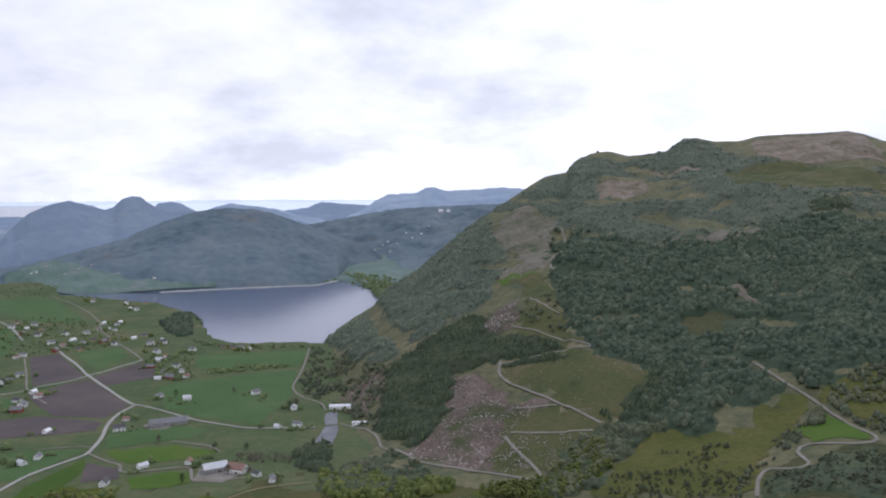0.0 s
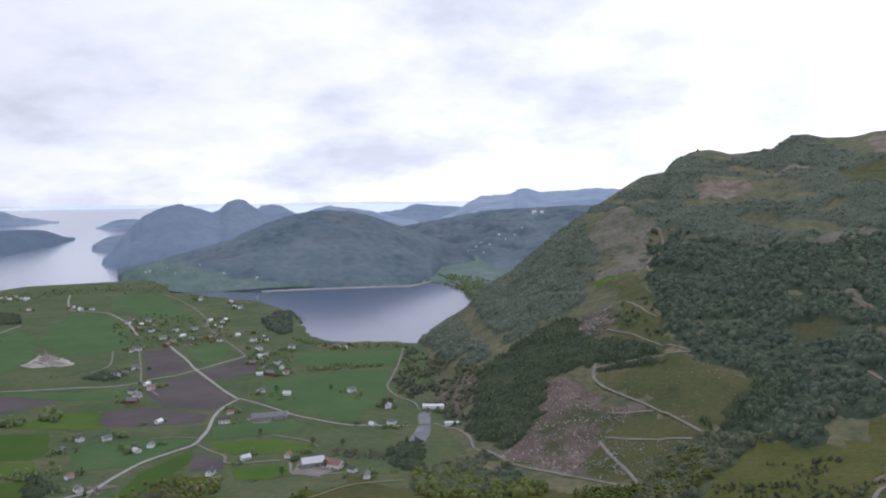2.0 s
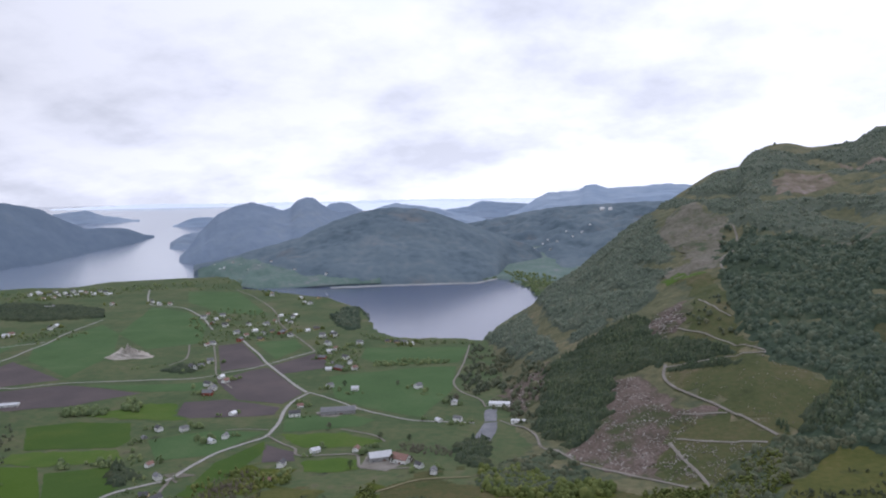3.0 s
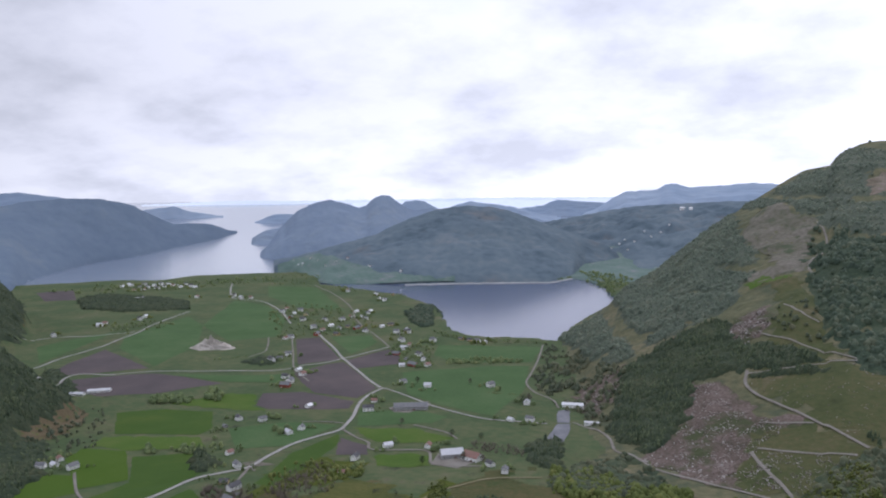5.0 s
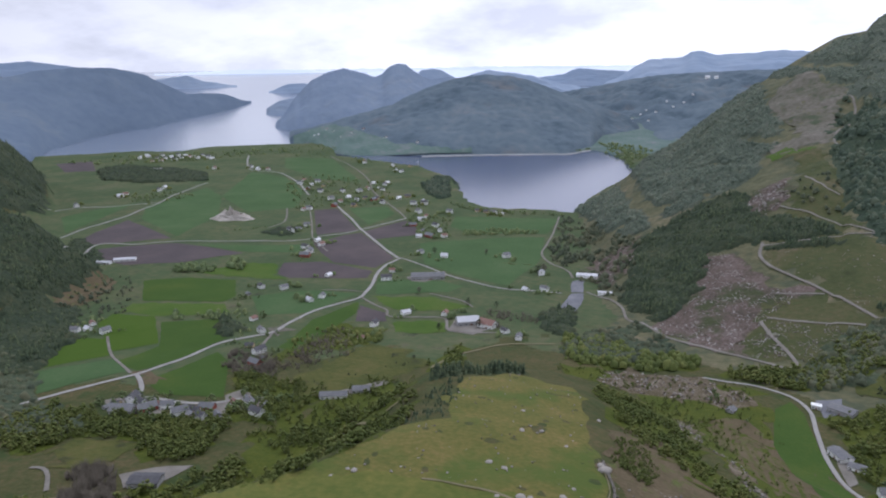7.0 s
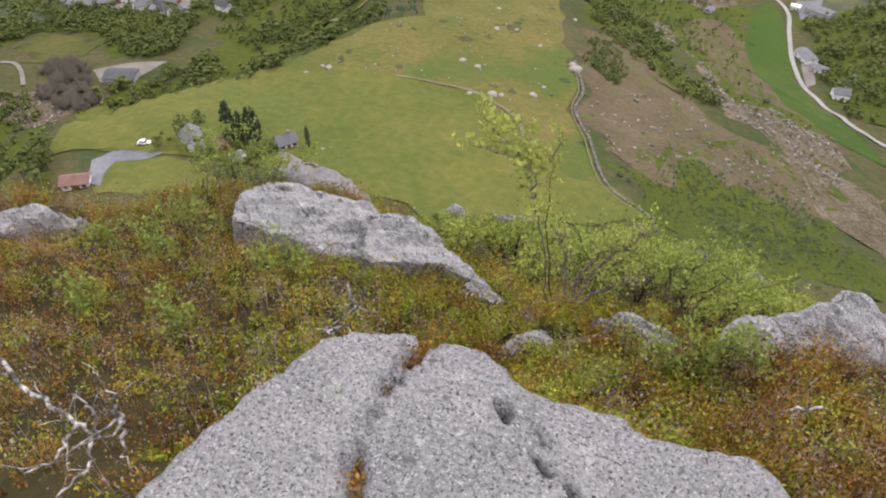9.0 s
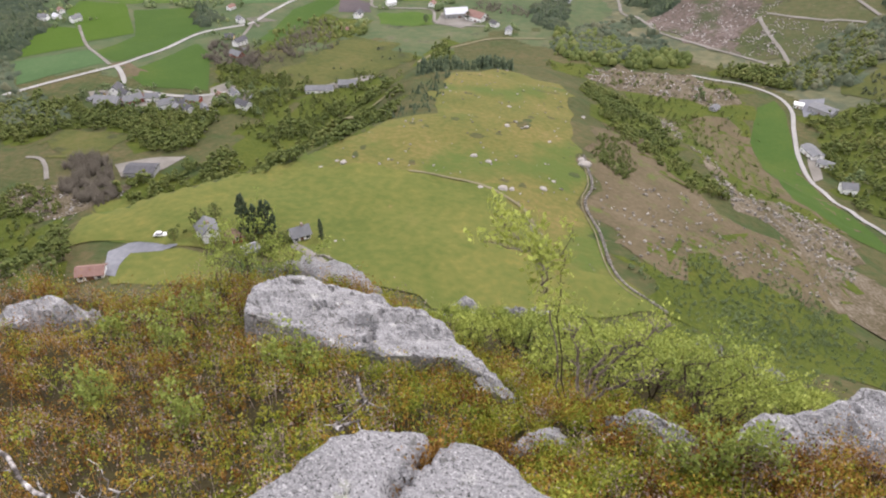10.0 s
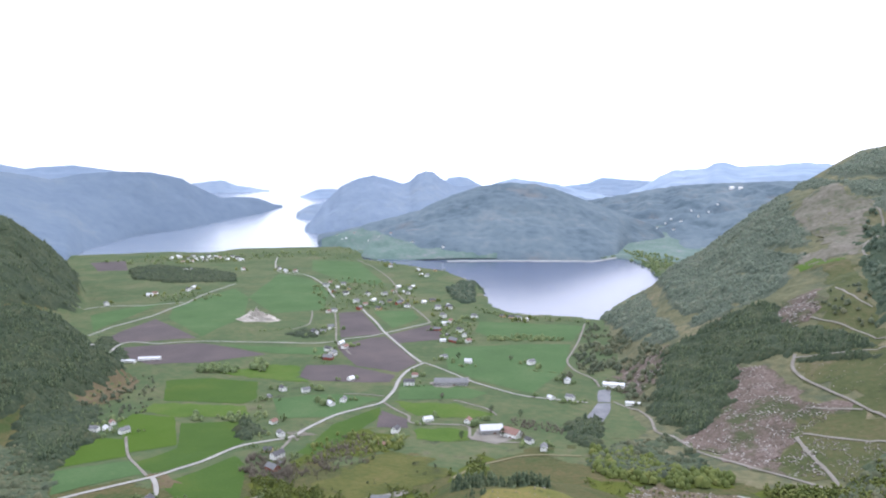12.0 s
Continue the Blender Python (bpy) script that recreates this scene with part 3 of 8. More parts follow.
M_GRAVEL = material("pale_gravel", [(0.3, (0.112, 0.102, 0.087)), (0.5, (0.167, 0.156, 0.136)), (0.7, (0.212, 0.201, 0.184))], 0.06, 0.7, bump=0.1)
M_SCRUB = material("scrub_floor", [(0.3, (0.036, 0.052, 0.010)), (0.45, (0.052, 0.069, 0.012)), (0.58, (0.068, 0.081, 0.014)), (0.72, (0.093, 0.082, 0.020))], 0.05, 0.5, bump=0.8, bump_scale=0.5, mix=0.5)
M_ASPHALT = material("grey_asphalt", [(0.3, (0.101, 0.105, 0.118)), (0.5, (0.143, 0.147, 0.160)), (0.7, (0.202, 0.206, 0.218))], 0.05, 0.7)
M_DARK_HEATH = material("dark_heath_grass", [(0.3, (0.025, 0.034, 0.018)), (0.45, (0.040, 0.049, 0.024)), (0.58, (0.059, 0.062, 0.029)), (0.72, (0.088, 0.077, 0.044))], 0.02, 0.25, bump=0.8, bump_scale=0.25, mix=0.5)
M_OLIVE = material("olive_hill_pasture", [(0.3, (0.042, 0.052, 0.017)), (0.45, (0.060, 0.069, 0.020)), (0.57, (0.079, 0.081, 0.025)), (0.72, (0.108, 0.091, 0.040))], 0.02, 0.2, bump=0.8, bump_scale=0.25, mix=0.45, spots=(0.05, 0.58, 0.68, (0.038, 0.044, 0.020)))
M_PATH = material("trodden_path", [(0.3, (0.100, 0.093, 0.050)), (0.5, (0.150, 0.136, 0.078)), (0.7, (0.200, 0.178, 0.122))], 0.08, 0.6)


def inside(poly, x, y):
    hit = np.zeros(np.shape(x), bool)
    n = len(poly)
    for i in range(n):
        (x0, y0), (x1, y1) = poly[i], poly[(i + 1) % n]
        cross = ((y0 > y) != (y1 > y)) & (x < (x1 - x0) * (y - y0) / ((y1 - y0) + 1e-9) + x0)
        hit ^= cross
    return hit


def area(name, label, mat, outline, lift=0.25, category=""):
    """A patch of ground cover that follows the land, with slightly wavering edges."""
    pts = np.array(outline, float)
    edge = []
    for i in range(len(pts)):
        a, b = pts[i], pts[(i + 1) % len(pts)]
        n = max(2, int(np.hypot(*(b - a)) / 7))
        for k in range(n):
            edge.append(a + (b - a) * k / n)
    edge = np.array(edge)
    wob = 0.6 if mat in (M_FIELD, M_FIELD_D, M_FIELD_Y, M_PLOUGH, M_GRAVEL, M_ASPHALT) else (9.0 if mat in (M_SCREE, M_BRACKEN, M_SLASH, M_HILL_GRASS, M_OLIVE, M_MOOR, M_SCRUB) else 3.0)
    edge = edge + np.stack([wave_field(edge[:, 0], edge[:, 1], 30, 61, 3), wave_field(edge[:, 0], edge[:, 1], 30, 62, 3)], 1) * wob
    lo, hi = pts.min(0), pts.max(0)
    step = max(5.0, math.sqrt((hi[0] - lo[0]) * (hi[1] - lo[1]) / 1500))
    gx, gy = np.meshgrid(np.arange(lo[0], hi[0], step), np.arange(lo[1], hi[1], step))
    gx, gy = gx.ravel() + 0.01, gy.ravel() + 0.013
    keep = inside([tuple(p) for p in edge], gx, gy)
    verts = [Vector(p) for p in edge] + [Vector((a, b)) for a, b in zip(gx[keep], gy[keep])]
    n = len(edge)
    v, _, f, *_ = delaunay_2d_cdt(verts, [], [list(range(n))], 1, 0.01)
    xy = np.array([tuple(p) for p in v])
    z = ground_z(xy[:, 0], xy[:, 1]) + lift
    ob = mesh_ob(name, np.column_stack([xy, z]).tolist(), [tuple(q) for q in f], mat)
    tagged(ob, label, category or name.replace("_", " "), kind="structure")
    return ob


def along(points, step):
    """A smooth line through the points, sampled evenly."""
    p = np.array(points, float)
    p = np.vstack([2 * p[0] - p[1], p, 2 * p[-1] - p[-2]])
    out = []
    for i in range(1, len(p) - 2):
        n = max(2, int(np.hypot(*(p[i + 1] - p[i])) / step))
        for k in range(n):
            s = k / n
            out.append(0.5 * (2 * p[i] + (p[i + 1] - p[i - 1]) * s + (2 * p[i - 1] - 5 * p[i] + 4 * p[i + 1] - p[i + 2]) * s ** 2 + (3 * p[i] - p[i - 1] - 3 * p[i + 1] + p[i + 2]) * s ** 3))
    out.append(p[-2])
    return np.array(out)


ROAD_CELLS = set()


def on_road(x, y):
    """Which places lie on or just beside a road, by cells of four metres."""
    return np.array([(int(a // 4), int(b // 4)) in ROAD_CELLS for a, b in zip(np.ravel(x), np.ravel(y))], bool).reshape(np.shape(x))


def road(name, label, width, mat, points):
    c = along(points, 5.0)
    for rx_, ry_ in np.vstack([c, 0.5 * (c[1:] + c[:-1])]):
        for i in (-1, 0, 1):
            for j in (-1, 0, 1):
                ROAD_CELLS.add((int(rx_ // 4) + i, int(ry_ // 4) + j))
    d = np.gradient(c, axis=0)
    d /= np.linalg.norm(d, axis=1)[:, None] + 1e-9
    nrm = np.stack([-d[:, 1], d[:, 0]], 1)
    w = width * (0.5 + 0.04 * wave_field(c[:, 0], c[:, 1], 25, 71, 2))[:, None]
    rows = [c + nrm * w * k for k in (-1.0, -0.5, 0, 0.5, 1.0)]
    verts = []
    top = np.max([ground_z(r[:, 0], r[:, 1]) for r in rows], axis=0)
    for r, drop in zip(rows, (0.15, 0.02, 0.0, 0.02, 0.15)):
        g = ground_z(r[:, 0], r[:, 1])
        verts.append(np.column_stack([r, 0.5 * g + 0.5 * top + 0.65 - drop]))
    v = np.stack(verts, 1).reshape(-1, 3)
    ob = mesh_ob(name, v.tolist(), sheet_faces(len(c), 5), mat)
    return tagged(ob, label, name, kind="structure")


# ---- fields and yards on the valley floor ----
area("field", "brown ploughed field beside the road", M_PLOUGH, [(-722, 1232), (-686, 1259), (-551, 1084), (-603, 1033)], 0.25)
area("field", "brown ploughed field beside the road", M_PLOUGH, [(-541, 1077), (-513, 1195), (-470, 1151), (-444, 1086), (-496, 1028)], 0.25)
area("field", "brown ploughed field beside the road", M_PLOUGH, [(-575, 973), (-559, 1044), (-539, 1068), (-418, 928), (-421, 871), (-491, 882), (-533, 924)], 0.25)
area("field", "brown ploughed field beside the road", M_PLOUGH, [(-558, 860), (-509, 883), (-417, 854), (-410, 824), (-506, 791), (-536, 809)], 0.25)
area("field", "brown ploughed field beside the road", M_PLOUGH, [(-944, 860), (-982, 940), (-1004, 1045), (-826, 949), (-880, 896)], 0.25)
area("field", "brown ploughed field beside the road", M_PLOUGH, [(-898, 836), (-862, 878), (-790, 919), (-650, 898), (-700, 813), (-770, 783)], 0.25)
area("field", "brown ploughed field beside the road", M_PLOUGH, [(-1775, 1599), (-1717, 1676), (-1567, 1538), (-1640, 1504)], 0.25)
area("field", "dark green sown field on the valley floor", M_FIELD_D, [(-678, 720), (-631, 755), (-570, 766), (-522, 698), (-520, 672), (-621, 654)], 0.25)
area("field", "olive grazing land with rough grass", M_FIELD_O, [(-625, 644), (-515, 665), (-486, 636), (-561, 606), (-618, 613)], 0.25)
area("field", "yellow-green meadow near a farm", M_FIELD_Y, [(-616, 602), (-561, 606), (-495, 536), (-524, 503), (-604, 569)], 0.25)
area("field", "yellow-green meadow near a farm", M_FIELD_Y, [(-608, 523), (-554, 530), (-516, 494), (-551, 448)], 0.25)
area("field", "dark green sown field on the valley floor", M_FIELD_D, [(-539, 591), (-484, 617), (-437, 566), (-437, 509), (-453, 461), (-494, 477), (-489, 530)], 0.25)
area("field", "dark green sown field on the valley floor", M_FIELD, [(-546, 443), (-502, 486), (-459, 457), (-480, 421), (-491, 393)], 0.25)
area("field", "dark green sown field on the valley floor", M_FIELD_D, [(-427, 441), (-415, 522), (-388, 501), (-336, 424), (-392, 420)], 0.25)
area("field", "dark green sown field on the valley floor", M_FIELD_D, [(-365, 543), (-386, 643), (-371, 719), (-355, 694), (-350, 591), (-346, 542)], 0.25)
area("field", "brown ploughed field beside the road", M_PLOUGH, [(-365, 708), (-323, 690), (-310, 663), (-341, 653)], 0.25)
area("field", "bright green grass field between farm roads", M_FIELD, [(-502, 702), (-443, 744), (-388, 753), (-399, 667), (-447, 636)], 0.25)
area("field", "bright green grass field between farm roads", M_FIELD, [(-394, 822), (-310, 832), (-276, 817), (-286, 786), (-368, 759)], 0.25)
area("field", "yellow-green meadow near a farm", M_FIELD_O, [(-367, 748), (-298, 762), (-242, 736), (-265, 711), (-323, 705)], 0.25)
area("field", "yellow-green meadow near a farm", M_FIELD_O, [(-304, 665), (-254, 680), (-238, 653), (-255, 636), (-288, 635)], 0.25)
area("field", "deep green hay field beside the valley road", M_FIELD_D, [(53, 529), (65, 549), (72, 526), (74, 475), (79, 422), (92, 373), (107, 353), (115, 326), (91, 329), (78, 344), (64, 354), (54, 428), (48, 464)], 0.25)
area("field", "bright green grass field between farm roads", M_FIELD, [(-419, 1026), (-375, 1068), (-244, 1127), (-217, 967), (-227, 841), (-306, 871), (-364, 909)], 0.25)
area("field", "bright green grass field between farm roads", M_FIELD, [(-440, 1256), (-253, 1283), (-247, 1160), (-361, 1113), (-419, 1168)], 0.25)
area("field", "yellow-green meadow near a farm", M_VALLEY, [(-128, 811), (-81, 748), (-90, 710), (-120, 688)], 0.25)
area("field", "bright green grass field between farm roads", M_FIELD, [(-664, 1265), (-596, 1300), (-553, 1236), (-557, 1133)], 0.25)
area("field", "bright green grass field between farm roads", M_FIELD, [(-1146, 1645), (-1003, 1582), (-864, 1431), (-766, 1245), (-838, 1180), (-991, 1307)], 0.25)
area("field", "bright green grass field between farm roads", M_FIELD, [(-1065, 1162), (-1102, 1402), (-991, 1307), (-872, 1136), (-826, 962), (-986, 1060)], 0.25)
area("field", "bright green grass field between farm roads", M_FIELD, [(-1149, 1030), (-1117, 1204), (-1062, 1018), (-1038, 934)], 0.25)
area("field", "dark green sown field on the valley floor", M_FIELD, [(-766, 917), (-589, 971), (-565, 916), (-646, 907)], 0.25)
area("field", "bright green grass field between farm roads", M_FIELD, [(-1219, 1926), (-1063, 1941), (-786, 1571), (-910, 1588), (-1097, 1731)], 0.25)
area("field", "olive grazing land with rough grass", M_FIELD_O, [(-612, 845), (-563, 853), (-534, 803), (-499, 781), (-583, 780), (-642, 777)], 0.25)
area("heath_slope", "brown bracken slope below the wooded hill", M_BRACKEN, [(-700, 545), (-712, 597), (-737, 694), (-739, 731), (-685, 668), (-678, 603), (-644, 524), (-650, 503)], 0.3)

# ---- the spur and the slopes below the cliff ----
area("meadow", "smooth mown green meadow on the grassy spur", M_MEADOW, [(-175, 137), (-184, 151), (-289, 250), (-250, 288), (-133, 211), (-110, 215), (-89, 218), (-67, 221), (-54, 217), (-41, 207), (-29, 180), (-7, 181), (9, 175), (-9, 160), (-36, 143), (-77, 143), (-97, 149), (-116, 145), (-140, 144), (-168, 142)], 0.4)
area("pasture", "rough yellowish pasture with rocks on the spur", M_PASTURE, [(-287, 245), (-158, 182), (-134, 213), (-130, 225), (-115, 271), (-103, 282), (-116, 310), (-122, 363), (-101, 417), (-65, 391), (-35, 271), (-28, 252), (-26, 229), (-18, 209), (-8, 183), (8, 176), (-23, 150), (-69, 143), (-96, 147), (-126, 145), (-163, 142)], 0.2)
area("heath_slope", "reddish brown heath slope beside the stone wall", M_BRACKEN, [(-26, 251), (-31, 279), (-33, 343), (-18, 344), (-3, 315), (18, 288), (29, 277), (66, 270), (80, 264), (74, 233), (44, 221), (21, 218), (-5, 193), (-15, 206), (-22, 226)], 0.18)
area("heath_slope", "brown heath between bushes and gravelly gully", M_BRACKEN, [(10, 489), (39, 491), (62, 443), (82, 398), (98, 361), (91, 329), (62, 341), (38, 334), (22, 376)], 0.16)
area("lawn", "bright green lawn below the upper farm", M_MEADOW, [(-152, 132), (-150, 138), (-134, 142), (-118, 139), (-107, 130), (-127, 121), (-144, 121)], 0.25)
area("scree", "pale grey boulder scree in a gully", M_SCREE, [(-12, 473), (-3, 478), (7, 373), (24, 357), (33, 312), (56, 331), (92, 323), (80, 264), (55, 284), (30, 291), (18, 352), (-4, 389)], 0.18)
area("scree", "stony ground with felled brushwood", M_SCREE, [(-78, 570), (-55, 573), (2, 582), (40, 548), (28, 519), (-32, 526), (-67, 533)], 0.18)
area("scree", "stony grey river bank with brushwood", M_SCREE, [(-351, 254), (-320, 262), (-296, 258), (-278, 274), (-287, 245), (-290, 232), (-316, 230)], 0.18)
area("scree", "pinkish grey scree on the right-hand slope", M_SCREE, [(60, 267), (73, 275), (103, 285), (91, 223), (78, 229), (66, 239)], 0.2)
area("field", "olive grazing field above the stream", M_OLIVE, [(-299, 477), (-306, 512), (-291, 525), (-297, 580), (-263, 581), (-235, 562), (-219, 528), (-223, 490), (-257, 461), (-274, 444)], 0.28)
area("field", "small olive meadow among trees", M_OLIVE, [(-388, 312), (-385, 325), (-371, 333), (-342, 337), (-329, 318), (-334, 304), (-360, 294)], 0.32)
area("yard", "brown gravel turning place at the junction", M_BRACKEN, [(-453, 460), (-445, 474), (-417, 453), (-416, 439), (-423, 434)], 0.32)
area("yard", "grey gravel lot behind the hamlet", M_GRAVEL, [(-337, 428), (-331, 442), (-295, 423), (-290, 412), (-319, 405)], 0.32)
area("bank", "reddish bare soil bank beside the road", M_MOOR, [(-421, 599), (-405, 625), (-386, 612), (-397, 585)], 0.3)

# ---- gravel yards ----
area("yard", "pale gravel yard among houses", M_GRAVEL, [(-425, 397), (-407, 411), (-378, 403), (-357, 384), (-381, 376), (-403, 377)], 0.3)
area("yard", "pale gravel yard along the village street", M_GRAVEL, [(-347, 391), (-329, 415), (-305, 431), (-293, 421), (-310, 395), (-327, 379)], 0.3)
area("yard", "gravel yard round a grey shed", M_GRAVEL, [(-312, 294), (-298, 307), (-276, 317), (-280, 296), (-297, 282)], 0.3)
area("yard", "grey asphalt parking area", M_ASPHALT, [(-148, 768), (-146, 823), (-132, 831), (-128, 800), (-129, 757), (-143, 755)], 0.3)
area("yard", "grey asphalt yard by the hall", M_ASPHALT, [(-155, 877), (-143, 895), (-133, 833), (-147, 828)], 0.3)
area("yard", "gravel forecourt beside the barn", M_GRAVEL, [(-362, 839), (-324, 879), (-314, 861), (-328, 821), (-347, 821)], 0.3)
area("yard", "gravel yard beside the valley road", M_ASPHALT, [(82, 559), (101, 567), (97, 538), (84, 523)], 0.3)
area("yard", "gravel yard of roadside sheds", M_GRAVEL, [(81, 471), (89, 473), (89, 428), (84, 421)], 0.3)
area("yard", "gravel farmyard of the barns", M_GRAVEL, [(-242, 684), (-225, 704), (-197, 673), (-209, 645), (-238, 653)], 0.3)
area("yard", "gravel forecourt of the long building", M_GRAVEL, [(-267, 443), (-232, 490), (-225, 485), (-251, 440)], 0.3)
area("yard", "gravel drive of the upper farm", M_ASPHALT, [(-152, 126), (-159, 137), (-156, 143), (-144, 147), (-137, 144), (-140, 140), (-150, 137), (-148, 130), (-145, 125)], 0.3)

# ---- ground cover of the mountain ----
area("clearing", "felled slope with reddish grey brushwood and stumps", M_SLASH, [(-4, 865), (29, 844), (49, 796), (61, 756), (105, 735), (59, 723), (53, 697), (31, 684), (37, 644), (-1, 664), (-49, 718), (-25, 769), (-10, 806)], 0.5)
area("hill_pasture", "olive grass slope with forest tracks", M_HILL_GRASS, [(58, 846), (137, 845), (163, 813), (199, 780), (226, 765), (194, 727), (165, 697), (143, 684), (108, 733), (54, 824)], 0.45)
area("hill_pasture", "stony olive pasture between tracks", M_HILL_GRASS, [(57, 740), (105, 732), (138, 688), (136, 672), (111, 648), (81, 628), (40, 642), (34, 679)], 0.42)
area("hill_pasture", "grassy ride with a zigzag track", M_HILL_GRASS, [(89, 1106), (132, 1078), (141, 992), (137, 889), (156, 842), (83, 896), (83, 943), (108, 1011)], 0.45)
area("heath", "pale brown heath clearing on the ridge", M_MOOR, [(131, 1495), (163, 1338), (185, 1313), (172, 1249), (147, 1095), (118, 1102), (76, 1101), (72, 1173), (114, 1143), (111, 1209), (67, 1261), (86, 1407)], 0.45)
area("hill_pasture", "small yellow-green pasture on the nose", M_FIELD_O, [(70, 1110), (92, 1116), (124, 1085), (112, 1080), (90, 1096), (72, 1092)], 0.5)
area("clearing", "pale felled strip on the mountain nose", M_SLASH, [(38, 1006), (84, 1002), (92, 950), (86, 935), (57, 914), (30, 958)], 0.5)
area("clearing", "pinkish felled strip at the mountain foot", M_SLASH, [(-147, 993), (-85, 985), (-81, 933), (-108, 856), (-132, 888)], 0.45)
area("hill_pasture", "sunken olive slope with scattered bushes", M_OLIVE, [(305, 680), (330, 666), (293, 628), (263, 594), (235, 558), (208, 532), (173, 553), (113, 576), (135, 619), (176, 664), (211, 680), (244, 640)], 0.45)
area("hill_pasture", "small bright pasture inside a road bend", M_FIELD_O, [(296, 622), (322, 632), (334, 585), (328, 574), (288, 588)], 0.5)
area("heath_slope", "dark rough pasture above the gravel road", M_OLIVE, [(336, 668), (413, 698), (395, 640), (353, 592), (340, 600), (331, 640)], 0.45)
area("heath", "pale bare heath and rock on the summit plateau", M_SUMMIT, [(702, 1753), (857, 1746), (952, 1753), (900, 1560), (832, 1435), (711, 1445), (625, 1530)], 0.45)
area("heath_slope", "dark heath below the winding road", M_DARK_HEATH, [(238, 553), (273, 568), (270, 544), (303, 565), (337, 565), (285, 474), (219, 515)], 0.45)
# glades in the woods: bare rock, grazing and eroded ground
GLADES = []


def glade(name, label, mat, outline):
    GLADES.append(outline)
    area(name, label, mat, outline, 0.5)


glade("rock_face", "bare grey rock on the upper mountainside", M_SUMMIT, [(265, 1421), (308, 1474), (370, 1476), (379, 1404), (312, 1365), (268, 1355)])
glade("rock_face", "pale rock band under the summit", M_SUMMIT, [(432, 1626), (484, 1519), (523, 1499), (432, 1495)])
glade("hill_pasture", "light green upland grazing", M_HILL_GRASS, [(537, 1507), (668, 1470), (779, 1342), (721, 1241), (588, 1250), (509, 1342)])
glade("heath", "bare upland ledge with a worn path", M_MOOR, [(301, 1158), (372, 1083), (479, 1144), (459, 1072), (375, 1068), (299, 1117)])
glade("heath", "eroded strip of bare soil in the forest", M_MOOR, [(345, 977), (361, 962), (368, 880), (352, 868)])
glade("heath", "brown thin patch in the forest", M_DARK_HEATH, [(261, 870), (314, 888), (334, 853), (311, 823), (265, 817)])

# ---- roads, lanes and tracks ----
road("road", "pale grey country road through the fields", 4.3, M_ROAD, [(-703, 1287), (-622, 1188), (-552, 1094), (-471, 995), (-413, 930)])
road("road", "pale grey country road through the fields", 4.3, M_ROAD, [(-409, 930), (-413, 889), (-405, 843), (-390, 797), (-383, 766), (-378, 734), (-388, 703), (-401, 670), (-402, 631), (-401, 591), (-415, 572), (-432, 549), (-435, 506), (-441, 479), (-445, 452), (-458, 423), (-471, 400), (-483, 372)])
road("road", "narrow farm lane to the hall", 3.0, M_ROAD, [(-409, 930), (-381, 912), (-325, 871), (-286, 848), (-237, 828), (-194, 825), (-157, 822)])
road("road", "pale grey country road through the fields", 3.8, M_ROAD, [(-780, 696), (-905, 865), (-848, 896), (-795, 934), (-693, 968), (-610, 998), (-591, 1027), (-565, 1055), (-549, 1106), (-533, 1162), (-520, 1212)])
road("road", "pale grey country road through the fields", 4.2, M_ROAD, [(-1012, 900), (-1029, 961), (-1032, 1039), (-1052, 1145), (-1111, 1311), (-1146, 1462)])
road("road", "pale grey country road through the fields", 4.2, M_ROAD, [(-819, 1379), (-916, 1504), (-1006, 1600), (-1086, 1659), (-1173, 1684), (-1274, 1812), (-1347, 1926)])
road("lane", "pale lane under the wooded hill", 4.5, M_ROAD, [(-1215, 1059), (-1182, 1107), (-1123, 1146), (-1084, 1212)])
road("lane", "lane from the village to a field farm", 3.0, M_GRAVEL, [(-780, 1228), (-740, 1162), (-713, 1105), (-715, 1062)])
road("lane", "narrow lane between a field and houses", 2.7, M_GRAVEL, [(-527, 932), (-561, 968), (-593, 1003), (-659, 1114), (-737, 1242)])
road("lane", "narrow farm lane", 3.0, M_GRAVEL, [(-378, 741), (-348, 715), (-326, 700), (-314, 680), (-281, 685), (-254, 688), (-239, 657), (-220, 652), (-197, 654), (-178, 657)])
road("road", "curved lane into the hamlet", 3.8, M_ROAD, [(-445, 452), (-430, 440), (-413, 423), (-404, 409), (-392, 410), (-378, 409), (-354, 407), (-334, 411), (-319, 422)])
road("lane", "narrow lane to a farm", 2.7, M_GRAVEL, [(-452, 453), (-479, 471), (-514, 495), (-540, 518), (-559, 536)])
road("road", "grey valley road along the slope", 2.9, M_ROAD, [(4, 582), (23, 578), (44, 576), (66, 560), (76, 533), (76, 495), (77, 455), (82, 421), (90, 394), (99, 369), (113, 360), (128, 341)])
road("lane", "short lane between cottages", 3.0, M_GRAVEL, [(-402, 594), (-387, 554), (-368, 518)])
road("track", "lakeside farm track", 3.0, M_GRAVEL, [(-257, 1303), (-242, 1193), (-230, 1076), (-224, 1015), (-201, 963), (-172, 930), (-156, 891)])
road("track", "track along the foot of the mountain", 3.0, M_GRAVEL, [(-130, 837), (-103, 812), (-83, 779), (-72, 737), (-57, 729)])
road("track", "pale gravel forest track on the mountainside", 3.4, M_GRAVEL, [(-57, 729), (-44, 711), (-29, 689), (3, 665), (40, 641), (66, 623), (77, 624), (71, 645), (59, 671), (50, 699)])
road("track", "pale gravel forest track on the mountainside", 3.0, M_GRAVEL, [(56, 702), (79, 691), (105, 683), (131, 677)])
